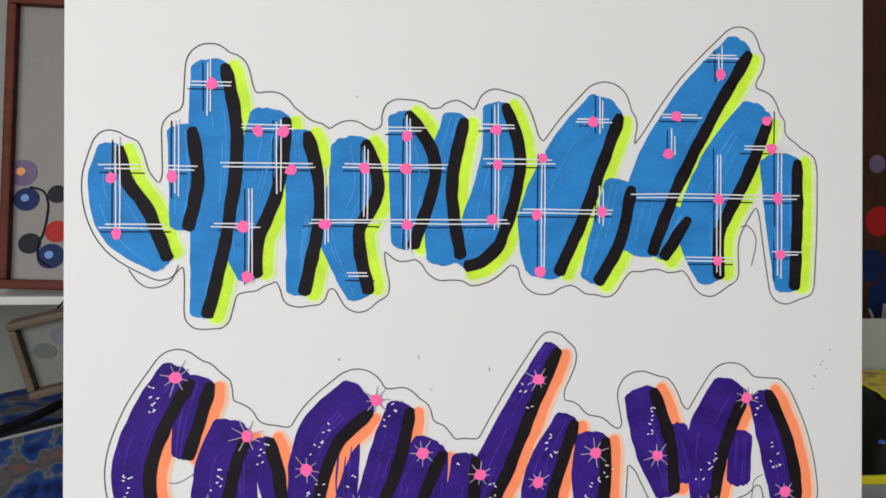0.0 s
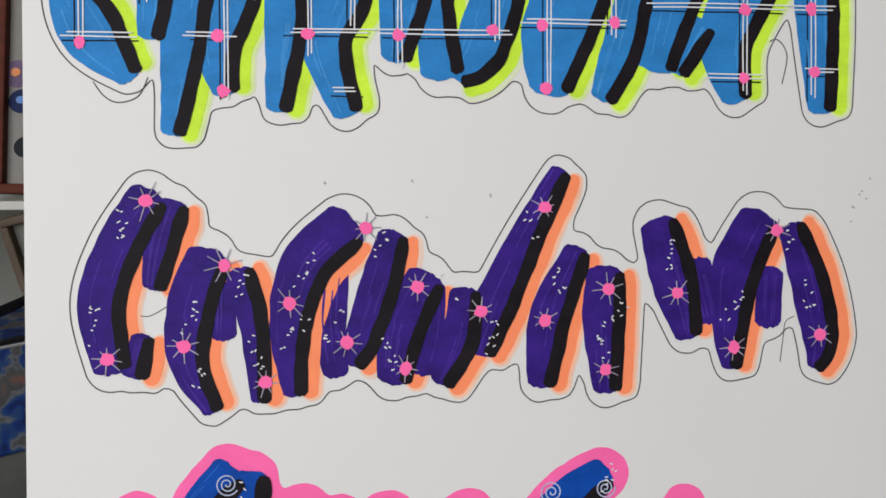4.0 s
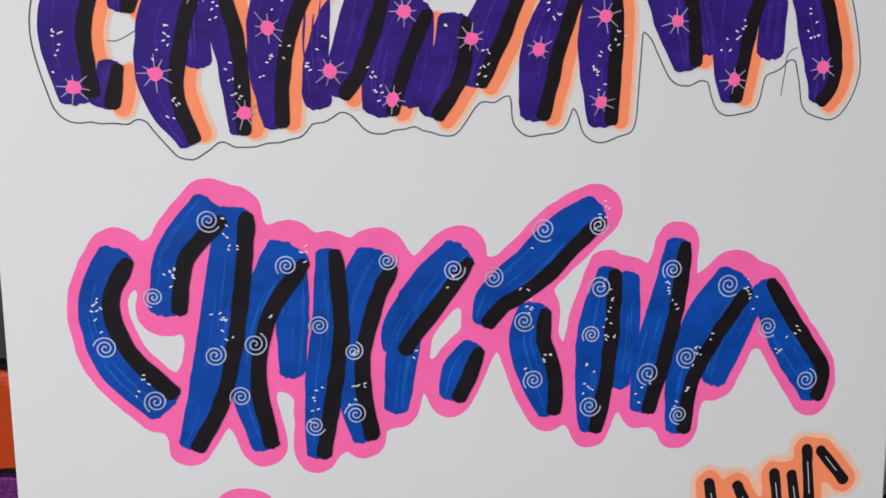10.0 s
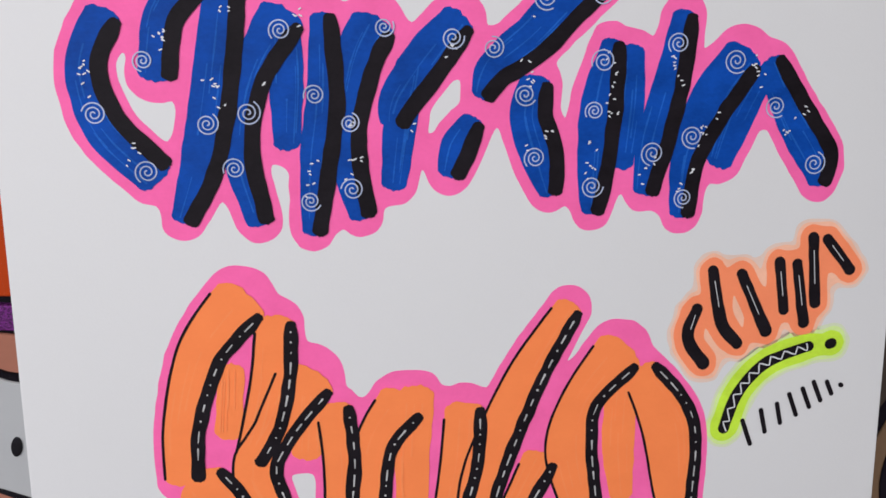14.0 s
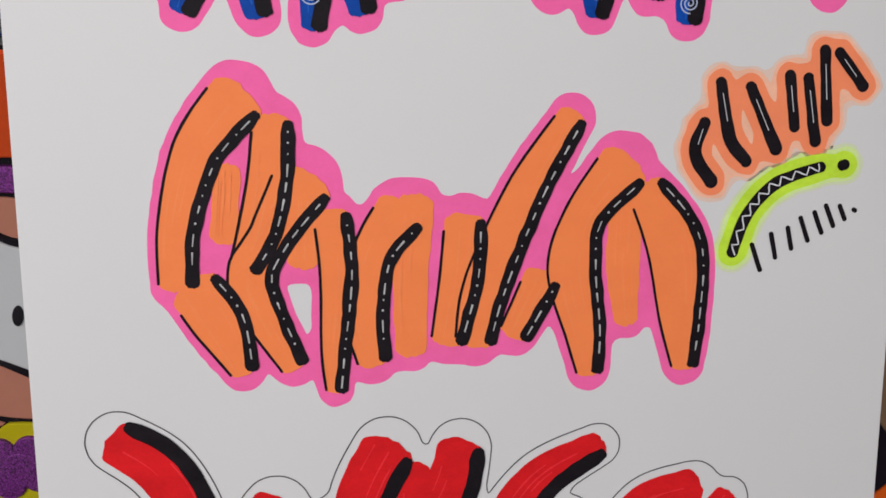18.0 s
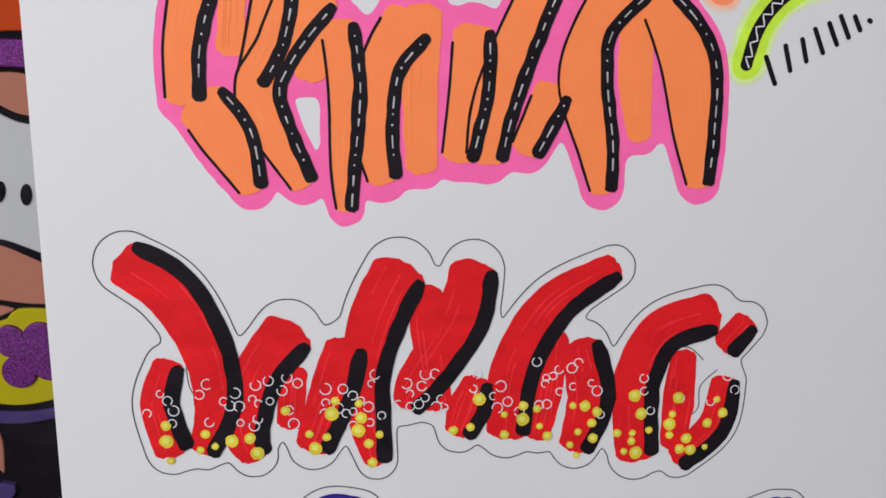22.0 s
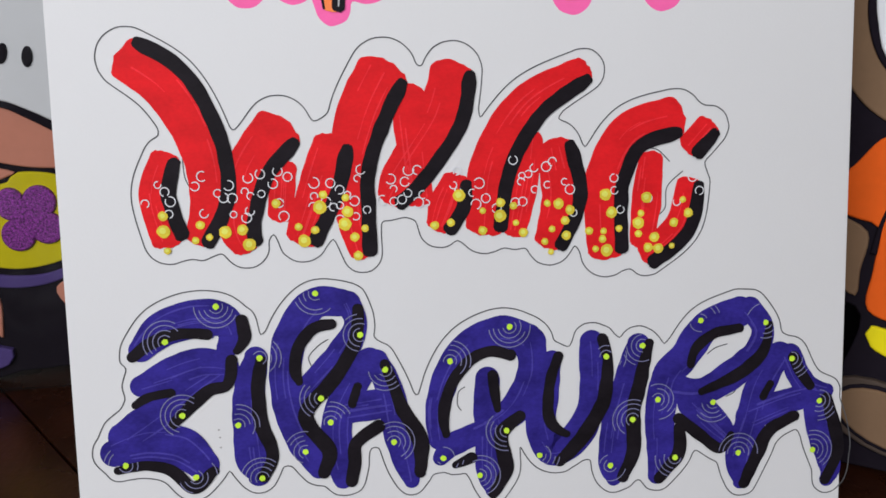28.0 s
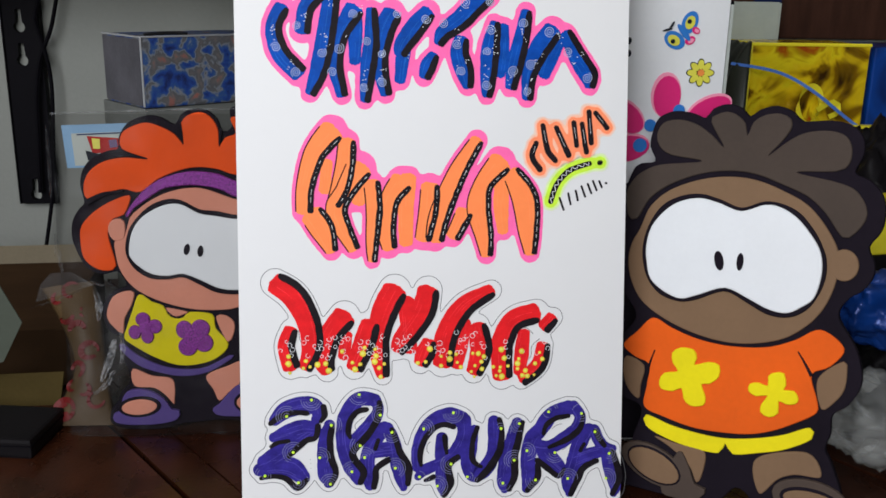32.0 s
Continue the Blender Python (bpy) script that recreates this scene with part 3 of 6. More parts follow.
row = Row("row of violet bars with black edges, salmon casts and small stars")
row.bar("violet", (-128.9, 587.5, 15.4), (-140.4, 568.1, 17.1), (-146.9, 546.6, 17.1), (-143.3, 522.7, 13.7), cast="salmon")
row.bar("violet", (-119.6, 584.2, 12), (-124.4, 568, 12.4), (-127, 553.9, 8.6), cast="salmon")
row.bar("violet", (-131.4, 533.4, 8.6), (-134.9, 520.4, 9.9), cast="salmon")
row.bar("violet", (-106.5, 564.4, 16.7), (-113, 546.2, 18), (-114.5, 524.5, 14.6), (-105.4, 505.8, 7.7), cast="salmon")
row.bar("violet", (-94.6, 558, 11.1), (-89.5, 537.2, 10.3), (-87.1, 509.6, 6.9), cast="salmon")
row.bar("violet", (-54.1, 576.4, 19.3), (-69.4, 561.1, 19.7), (-75.7, 537, 15.4), (-74.1, 512, 8.6), cast="salmon")
row.bar("violet", (-35.6, 572, 12), (-40.6, 554.3, 15), (-47.7, 532.3, 13.3), (-50.9, 523.5, 8.6), cast="salmon")
row.bar("violet", (-22.9, 555.1, 15.9), (-31.8, 537.6, 18), (-35.5, 517, 12.9), cast="salmon")
row.bar("violet", (-7.3, 549.6, 12), (-9.6, 531.8, 14.1), (-16.4, 515.8, 9.4), cast="salmon")
row.bar("violet", (30.8, 597.2, 8.6), (17.1, 571.7, 13.3), (3.5, 542.8, 16.7), (-2, 528.1, 13.3), cast="salmon")
row.bar("violet", (37.5, 565.8, 10.7), (26.5, 540.3, 16.3), (22.8, 514.3, 10.7), cast="salmon")
row.bar("violet", (48.9, 556.7, 15.4), (48, 537.8, 16.3), (49.3, 511.6, 10.7), cast="salmon")
row.bar("violet", (70.9, 576, 15.4), (77.1, 553.3, 18), (82.5, 532.8, 10.7), cast="salmon")
row.bar("violet", (112.3, 578.2, 17.6), (102.4, 557.7, 19.7), (100, 532.6, 13.3), (100.5, 519.8, 7.7), cast="salmon")
row.bar("violet", (126, 574.7, 11.1), (133.2, 552.9, 15.4), (137.9, 529.8, 14.1), (136, 519.2, 6.9), cast="salmon")
row.infill("violet", [(-58, 560, 9), (-60, 540, 10), (-58, 520, 8)], [(-101, 552, 8), (-101, 535, 8)], [(-20, 552, 8), (-21, 535, 9), (-24, 520, 7)], [(117, 556, 9), (116, 538, 9)], [(87, 560, 9), (92, 540, 9)])
row.stars((-129.5, 586.2, 7.6), (-100.3, 561.3, 7.6), (-144.5, 525.8, 6.2), (-115.9, 530.6, 7.1), (-84.9, 516.1, 5.8), (-75.4, 546.5, 6.7), (-46, 575.5, 6.2), (-26, 552.6, 5.8), (-53.5, 531, 6.2), (-30.6, 520.7, 5.4), (-1, 542.6, 5.8), (24.6, 583.6, 5.8), (24.7, 539, 5.8), (50.1, 551.1, 6.2), (78.3, 549, 6.2), (48.9, 518.8, 5.4), (119.4, 574.1, 5.8), (101.7, 527.1, 5.8), (137.9, 531.7, 5.8))
row.specks((-138.8, 578.9), (-149.7, 538), (-93.3, 554.7), (-111.8, 515.7), (-89.1, 528.5), (-69.5, 558.9), (-57.6, 537.9), (-36.8, 526.6), (-14.4, 554.1), (-40.9, 569.8), (18.2, 578.4), (3.4, 531.6), (29.5, 556), (52.4, 540), (75.5, 564.7), (123.6, 566.7), (101.2, 544), (132, 548.3), (47.7, 531), (-74, 534.8), (-112.7, 541.9))
row.outline(2.9)

row = Row("row of royal-blue bars with black edges, white spirals and a pink border", "pink", halo=4.1)
row.bar("royal", (-133.8, 464.3, 13.3), (-141.5, 447.2, 13.3), (-136.2, 425.2, 15.5), (-119.7, 407.1, 15.1), edge=6.2)
row.bar("royal", (-99.2, 480.8, 15.5), (-112.7, 464.6, 13.3), (-116.6, 443.9, 13.3), edge=6.2)
row.bar("royal", (-90.5, 478.9, 13.3), (-95.2, 446.6, 15.9), (-102.1, 412.1, 15.5), (-110, 390.5, 9.5), edge=6.2)
row.bar("royal", (-71, 463.5, 17.6), (-83.1, 442.4, 13.8), (-88.3, 415.9, 12.9), (-82.3, 388.7, 9.5), edge=6.2)
row.bar("royal", (-56.2, 463.4, 9), (-56.5, 433.9, 13.3), (-60, 408.9, 12.9), (-62.1, 384.4, 8.6), edge=6.2)
row.bar("royal", (-38, 460.1, 17.6), (-44.5, 446, 16.8), (-49.3, 419.2, 14.2), (-43.8, 390, 9.5), edge=6.2)
row.bar("royal", (-6.2, 461.9, 14.2), (-18.4, 447.7, 17.2), (-28.6, 433, 15.1), (-30.8, 425.1, 10.8), edge=6.2)
row.bar("royal", (-0.8, 424.5, 9.5), (-6.4, 415.3, 13.3), (-9.5, 405.5, 9.9), edge=6.2)
row.bar("royal", (47.8, 477.1, 13.3), (36.8, 469.8, 16.8), (22.1, 455.5, 17.2), (7.7, 444.3, 14.2), (3, 435, 8.6), edge=6.2)
row.bar("royal", (23.5, 438.8, 12.9), (21.5, 426.2, 15.9), (26.5, 408.9, 15.5), (29.3, 397, 8.6), edge=6.2)
row.bar("royal", (53.2, 453.1, 9), (49, 430, 15.9), (47, 401.8, 13.3), (46.4, 389.4, 8.6), edge=6.2)
row.bar("royal", (81.3, 463.4, 9.9), (77, 440.2, 13.3), (71.2, 416.5, 14.6), (67.8, 396.8, 9.9), edge=6.2)
row.bar("royal", (105.4, 447.5, 17.6), (93.5, 431.3, 18.1), (84.6, 409.6, 13.3), (82.8, 387.3, 9.5), edge=6.2)
row.bar("royal", (117.3, 445, 11.2), (127.9, 424.2, 15.5), (137.9, 408.4, 16.3), (139.6, 398.4, 9), edge=6.2)
row.infill("royal", [(-70, 462, 9), (-70, 440, 10), (-71, 418, 8)], [(-24, 446, 9), (-28, 425, 10), (-31, 402, 8)], [(61, 450, 8), (60, 430, 10), (58, 408, 8)], [(112, 440, 10), (104, 425, 12), (98, 408, 9)])
row.spirals((-99.8, 476.8), (-120.9, 448.5), (-139.4, 429.7), (-122.1, 408.2), (-99.5, 425.4), (-71.7, 459), (-84.5, 429.2), (-60.1, 435.4), (-90.5, 408.7), (-62.7, 395.8), (-33.7, 459.9), (-8.1, 455.8), (-47.3, 425), (-46.9, 399.8), (-16.8, 416.8), (27.2, 470.4), (48.8, 471.6), (7.2, 452), (19.5, 434.5), (23.4, 410.3), (49.8, 446.7), (46.6, 427.9), (46.2, 398.7), (79.3, 453.1), (70.3, 411.1), (86.1, 417.3), (102.7, 446.3), (119.7, 428.5), (137.2, 405.7), (83.3, 393.2))
row.specks((-92.8, 472.3), (-115.1, 456.8), (-142.3, 441.3), (-125.6, 416.8), (-95.7, 436.6), (-64.7, 460.3), (-77.9, 432.2), (-62.6, 404.8), (-25.1, 461), (-9.6, 446.6), (-41.2, 427.4), (-48, 407.6), (-22.5, 421.8), (19.8, 466.8), (50.6, 476.9), (20.1, 442), (25.8, 417.5), (52.5, 444.8), (54.1, 426.6), (45.7, 408.4), (79, 444.4), (67.2, 403.5), (91.4, 420.5), (111.7, 442.9))
row.specks((128.1, 421.9), (84.3, 400.8))
row.border_fill()

row = Row("row of orange bars with ticked black edges and a pink border", "pink", halo=3.7)
row.bar("orange", (-91.3, 357.3, 21.9), (-106.5, 337.9, 18.7), (-115.1, 309.2, 15.6), (-116.4, 286.4, 14.6), edge=5.4, thin=True, beads=True)
row.bar("orange", (-78.2, 348.2, 15.1), (-80.2, 326.1, 16.7), (-84.9, 305.8, 16.1), (-90.3, 293.4, 12), edge=5.4, thin=True, beads=True)
row.bar("orange", (-109.4, 283.3, 20.8), (-100.2, 269.4, 21.3), (-92.6, 251, 10.9), edge=5.4, thin=True, beads=True)
row.bar("orange", (-67.5, 324.8, 23.9), (-80.6, 303.4, 17.2), (-88, 285.2, 18.7), (-72.8, 252.4, 10.9), edge=5.4, thin=True, beads=True)
row.bar("orange", (-56.5, 311.7, 14.1), (-54.5, 288.6, 14.1), (-56.3, 257.8, 10.9), (-56.3, 241.9, 7.8), edge=5.4, thin=True, beads=True)
row.bar("orange", (-29.7, 312.7, 20.8), (-40.1, 297.3, 17.2), (-44.1, 274, 17.2), (-41.1, 253.5, 13), edge=5.4, thin=True, beads=True)
row.bar("orange", (-4.4, 308.9, 16.1), (-5.9, 286.6, 17.2), (-10.8, 261.5, 14.1), edge=5.4, thin=True, beads=True)
row.bar("orange", (38, 349.7, 12), (20.3, 320.8, 16.7), (4.7, 283.8, 18.7), (-0.1, 261.2, 16.1), edge=5.4, thin=True, beads=True)
row.bar("orange", (27, 285.3, 15.6), (16.3, 263.6, 13), edge=5.4, thin=True, beads=True)
row.bar("orange", (59.1, 329.9, 21.9), (44.1, 310.8, 17.2), (39.7, 289.6, 21.3), (44.8, 262.8, 16.1), (46.9, 246.5, 10.4), edge=5.4, thin=True, beads=True)
row.bar("orange", (69.2, 320.5, 16.1), (81.7, 297.6, 23.9), (85.1, 268.4, 18.7), (87, 248, 10.9), edge=5.4, thin=True, beads=True)
row.infill("orange", [(-24, 316, 12), (-26, 285, 11), (-26, 258, 10)], [(-66, 318, 9), (-68, 295, 10)], [(61, 315, 11), (60, 290, 11), (62, 268, 8)], [(-96, 330, 8), (-98, 305, 9)])
row.border_fill()

row = Row("slanted row of short black pen bars on an orange glow", "salmon", halo=3.4, soft="peach")
row.cover([(91.5, 347.1, 4.9), (88.1, 335.2, 5.4), (95.2, 323.8, 5.4)])
row.stroke("pen_bar", "black", [(91.5, 347.1, 4.9), (88.1, 335.2, 5.4), (95.2, 323.8, 5.4)], 0.3)
row.stroke("highlight", "white", [(90.8, 344.7, 0.3), (89.1, 338.8, 0.3)], 0.6, 0.0)
row.cover([(97.5, 363, 4.5), (102.1, 341.3, 5.4), (109.2, 331.8, 4.9)])
row.stroke("pen_bar", "black", [(97.5, 363, 4.5), (102.1, 341.3, 5.4), (109.2, 331.8, 4.9)], 0.3)
row.stroke("highlight", "white", [(98.4, 358.7, 0.3), (100.7, 347.9, 0.3)], 0.6, 0.0)
row.cover([(109.8, 361.2, 4.5), (121.4, 336.7, 5.4)])
row.stroke("pen_bar", "black", [(109.8, 361.2, 4.5), (121.4, 336.7, 5.4)], 0.3)
row.stroke("highlight", "white", [(112.1, 356.3, 0.3), (117.9, 344.1, 0.3)], 0.6, 0.0)
row.cover([(125.7, 365.7, 4.5), (128.7, 345.4, 4.5)])
row.stroke("pen_bar", "black", [(125.7, 365.7, 4.5), (128.7, 345.4, 4.5)], 0.3)
row.stroke("highlight", "white", [(126.3, 361.6, 0.3), (127.8, 351.5, 0.3)], 0.6, 0.0)
row.cover([(133.4, 364.6, 4.5), (137.7, 339.6, 4.9)])
row.stroke("pen_bar", "black", [(133.4, 364.6, 4.5), (137.7, 339.6, 4.9)], 0.3)
row.stroke("highlight", "white", [(134.2, 359.7, 0.3), (136.4, 347.1, 0.3)], 0.6, 0.0)
row.cover([(139.5, 375.5, 4.5), (142.1, 347.9, 4.9)])
row.stroke("pen_bar", "black", [(139.5, 375.5, 4.5), (142.1, 347.9, 4.9)], 0.3)
row.stroke("highlight", "white", [(140, 370, 0.3), (141.3, 356.2, 0.3)], 0.6, 0.0)
row.cover([(145.7, 374.5, 4.5), (156.2, 361.5, 4.9)])
row.stroke("pen_bar", "black", [(145.7, 374.5, 4.5), (156.2, 361.5, 4.9)], 0.3)
row.stroke("highlight", "white", [(147.8, 371.9, 0.3), (153, 365.4, 0.3)], 0.6, 0.0)
row.border_fill()

row = Row("curved black pen line with white zigzag on a lime glow", "lime", halo=3.6, soft="palelime")
row.cover([(105.5, 294.9, 4.9), (111.3, 311, 4.9), (122.9, 323, 4.9), (140.7, 329.1, 4.5)])
row.stroke("pen_curve", "black", [(105.5, 294.9, 4.9), (111.3, 311, 4.9), (122.9, 323, 4.9), (140.7, 329.1, 4.5)], 0.3)
row.stroke("zigzag", "white", [(x + 1.2 * (-1) ** i * 0.8, z - 1.2 * (-1) ** i, 0.6) for i, (x, z, _) in enumerate(smooth_line([(105.5, 294.9, 4.9), (111.3, 311, 4.9), (122.9, 323, 4.9), (140.7, 329.1, 4.5)], 2.6))], 0.5, 0.0)
row.cover([(150, 329.8, 4.5), (150.7, 330, 4.5)])
row.stroke("pen_dot", "black", [(150, 329.8, 4.5), (150.7, 330, 4.5)], 0.3)
row.border_fill()

row = Row("slanted row of small plain black pen bars")
row.stroke("pen_bar", "black", [(113.6, 297.7, 2), (117.5, 287.2, 2)], 0.3, 0.1)
row.stroke("pen_bar", "black", [(121.5, 302, 2), (123.7, 292.3, 2)], 0.3, 0.1)
row.stroke("pen_bar", "black", [(128.4, 304.4, 2), (130.3, 295.9, 2)], 0.3, 0.1)
row.stroke("pen_bar", "black", [(133.6, 308.4, 2), (137.1, 299.1, 2)], 0.3, 0.1)
row.stroke("pen_bar", "black", [(139.4, 310.6, 2), (142.8, 302.3, 2)], 0.3, 0.1)
row.stroke("pen_bar", "black", [(144.1, 313.3, 2), (147.6, 305, 2)], 0.3, 0.1)
row.stroke("pen_bar", "black", [(150, 313.1, 2), (152.3, 307.8, 2)], 0.3, 0.1)
row.stroke("pen_bar", "black", [(156.1, 311.5, 2), (156.6, 311.2, 2)], 0.3, 0.1)

row = Row("row of red bars with black edges, white rings and yellow dots")
row.bar("red", (-142.7, 222.4, 19.3), (-126.1, 209.9, 21.7), (-114.1, 187.1, 19.9), (-111.1, 164.2, 18.1), (-117, 145.1, 11.7), edge=6.4)
row.bar("red", (-129.3, 180.5, 12.3), (-134.2, 165.3, 14), (-129.8, 145.7, 15.2), edge=6.4)
row.bar("red", (-81.5, 191.7, 21.7), (-94.2, 174.9, 19.3), (-100.3, 152.1, 17.6), (-97.2, 141.7, 12.9), edge=6.4)
row.bar("red", (-58.7, 184.8, 17), (-64.8, 165.5, 19.3), (-72.9, 144.7, 15.2), edge=6.4)
row.bar("red", (-36.2, 214.8, 22.8), (-44.8, 197.9, 22.8), (-51, 175.3, 19.3), (-50.4, 154.3, 16.4), (-47.3, 136.7, 10.5), edge=6.4)
row.bar("red", (-6.1, 214.7, 19.3), (-11.5, 194.4, 21.7), (-28.5, 169.7, 19.3), (-34.2, 160.6, 12.9), edge=6.4)
row.bar("red", (-5.2, 167.7, 12.9), (-9.1, 157, 17), (-13, 147.8, 12.9), edge=6.4)
row.bar("red", (51.6, 214.1, 12.3), (27, 199.8, 18.1), (11.1, 174.9, 19.9), (7, 146.8, 17.6), edge=6.4)
row.bar("red", (38.5, 180.8, 17.6), (42.2, 159.4, 19.3), (36, 139.1, 14.6), edge=6.4)
row.bar("red", (93.2, 193.1, 18.1), (72.8, 186.4, 18.7), (61.6, 165.6, 19.3), (61.8, 134.3, 17.6), edge=6.4)
row.bar("red", (108.3, 188.5, 12.3), (100.1, 179.4, 12.3), edge=6.4)
row.bar("red", (100, 163.4, 12.3), (95.5, 144.8, 14), (80.4, 131.4, 12.3), edge=6.4)
row.infill("red", [(-26, 205, 12), (-24, 180, 11), (-22, 160, 10)], [(-80, 175, 9), (-82, 155, 9)], [(27, 185, 10), (24, 165, 11), (20, 145, 9)], [(82, 175, 9), (80, 155, 11), (78, 138, 9)])
row.scatter(155, 172, 82, (1.3, 2.3), True)
row.scatter(135, 158, 58, (1.3, 2.9))
row.outline(3.4)

row = Row("row of hand-painted indigo capital letters with black edges and ripples")
row.letter("indigo", [(-144.7, 97.7, 9.2), (-134.9, 106.5, 13.7), (-121.5, 110.6, 15.3), (-109.8, 109.4, 14.5), (-105.6, 103.2, 10.7), (-108.1, 96.3, 7.6)], [(-145.5, 81.7, 8.4), (-132.9, 85.8, 13.7), (-119.5, 89.9, 13.7), (-109.2, 88.7, 10.7)], [(-112.2, 86.5, 10.7), (-125.9, 77.8, 13.7), (-138.1, 69, 15.3), (-153.3, 58.8, 13.7)], [(-158.8, 52.1, 10.7), (-144.6, 55.3, 15.3), (-130, 53, 16.8), (-120.7, 44.7, 12.2)])
row.dark([(-148.5, 94.8, 4.6), (-140.2, 100.6, 5.5), (-129.1, 104.3, 4.9), (-116, 103.5, 4.9)], [(-101, 109.1, 5.5), (-100.1, 101.4, 5.5), (-103.7, 95.7, 3.4)], [(-148.4, 73.3, 3.4), (-142.1, 76.9, 4.3), (-133, 78.1, 4.3)], [(-106.1, 91.6, 5.2), (-108.3, 80.9, 5.2), (-117, 78.2, 5.5), (-126.3, 70, 5.5), (-132.4, 64.1, 4.6)], [(-157.7, 44.2, 3.7), (-146.6, 45.7, 4.6), (-134.9, 43, 5.2), (-125.6, 34.6, 6.1), (-116.3, 41.6, 4.6)])
row.letter("indigo", [(-95.7, 92, 9.2), (-99.1, 78.2, 12.2), (-99.7, 62.6, 13), (-98.8, 46.7, 13.7), (-96.8, 38.7, 9.2)])
row.dark([(-93.5, 90.4, 5.5), (-95.4, 78, 6.1), (-94.5, 62.3, 6.7), (-90.4, 47.9, 5.5), (-94.6, 37.8, 5.5)])
row.letter("indigo", [(-57.5, 115.3, 10.7), (-69.5, 115, 12.2), (-79.6, 102.2, 13), (-83.2, 85.3, 12.2), (-81.5, 68, 13), (-75.9, 52, 13), (-70.2, 39.7, 7.6)], [(-54.5, 115.2, 9.2), (-51.7, 104.3, 9.2), (-58.1, 92.1, 12.2), (-67.4, 81.6, 12.2), (-76.8, 72.5, 10.7)])
row.dark([(-62.2, 105.9, 4.6), (-71.3, 103.5, 5.5), (-77.6, 94.4, 5.2), (-78.7, 85.1, 5.2), (-77.3, 80.4, 3.4)], [(-50.3, 112, 5.2), (-51.9, 98.1, 6.1), (-60.6, 82.8, 6.7), (-73.9, 67.7, 6.7), (-73.4, 59.8, 6.7), (-65.3, 48.2, 7), (-67.9, 38, 5.5)])
row.letter("indigo", [(-46, 88.5, 10.7), (-53.9, 77.8, 12.2), (-61.1, 62.4, 12.2), (-61.5, 46.5, 12.2), (-59.5, 34.3, 7.6)], [(-42.9, 88.4, 9.2), (-37.1, 74, 10.7), (-34.3, 57.9, 12.2), (-30, 41.7, 12.2), (-28.6, 31.9, 6.1)], [(-57.2, 66.9, 12.2), (-37.2, 69.2, 12.2)])
row.dark([(-39.2, 86.7, 4.6), (-36.2, 78.7, 5.2), (-31.9, 65.8, 6.1), (-24.3, 51.1, 7.6), (-24.6, 35.7, 5.2)], [(-54.1, 69.2, 4), (-51.6, 77, 4)], [(-42.8, 58.3, 6.1), (-53, 50.9, 6.1), (-54, 41.3, 6.1), (-55.7, 33.3, 5.5)])
row.letter("indigo", [(24.8, 95.4, 12.8), (13.4, 99.2, 12.8), (-1.4, 93.1, 12.8), (-11.3, 80.3, 11.2), (-16.4, 63.8, 9.6), (-15.8, 50.4, 8)], [(26.5, 93.7, 12.8), (27.2, 80.4, 11.2), (19.8, 63.9, 12.8), (6.5, 54.4, 9.6), (-8.4, 48.3, 9.6), (-15.1, 41.9, 6.4)], [(6.7, 77.9, 9.6), (6.5, 64.5, 11.2), (8.1, 50.9, 12.8), (8, 35.6, 12.8), (8.7, 25.3, 6.4)])
row.dark([(17.4, 88.3, 5.4), (6.8, 90.3, 5.1), (-3.1, 84.9, 5.4), (-10.6, 73.6, 5.4), (-13.5, 62, 5.4), (-12.5, 52.8, 3.5)], [(-8.6, 38.2, 3.2), (-1.1, 41.2, 5.4)], [(9.1, 79.4, 4.8), (10.2, 71, 4.8), (11.2, 63.4, 3.2)], [(21.4, 59.6, 5.4), (13.1, 52.4, 6.4), (13.8, 42.2, 7), (14.6, 33.6, 6.4), (8.7, 23.6, 4.8)])
row.letter("indigo", [(36.4, 85, 8), (33, 70.1, 11.2), (31.4, 54.9, 12.8), (36.4, 42.7, 12.8), (48.1, 49, 12.8), (54.8, 64, 11.2), (55.5, 82.6, 11.2), (54.7, 92.7, 9.6)])
row.dark([(39.4, 86.6, 4.8), (34.7, 71.7, 5.1), (35.5, 56.4, 5.4), (43.1, 50.1, 3.5)], [(59.7, 94.1, 4.8), (62.3, 82.3, 5.4), (59.8, 63.8, 7), (49.8, 47.2, 7), (39.7, 37.4, 5.4)])
row.letter("indigo", [(76.5, 90.2, 9.6), (71.6, 71.8, 12.8), (66.7, 53.3, 12.8), (64.3, 34.5, 11.2), (65.2, 27.5, 6.4)])
row.dark([(81.6, 90.8, 4.5), (77.5, 73.2, 6.4), (74.3, 58, 7), (74.5, 40.9, 7), (69.5, 28.1, 5.7)])
row.letter("indigo", [(123.9, 103.6, 12.8), (108.6, 97.4, 12.8), (98.6, 84.2, 12.8), (90.3, 74.4, 12.8), (87.1, 57.5, 12.8), (87.3, 40.2, 11.2), (85.8, 28.1, 8)], [(129, 105.1, 9.6), (135.4, 94.7, 9.6), (131.3, 83, 11.2), (119.5, 73.2, 12.8), (105.8, 66.9, 11.2), (88.6, 69.4, 12.8)], [(102.4, 61.9, 12.8), (113, 51.1, 12.8), (120.1, 43.8, 8)])
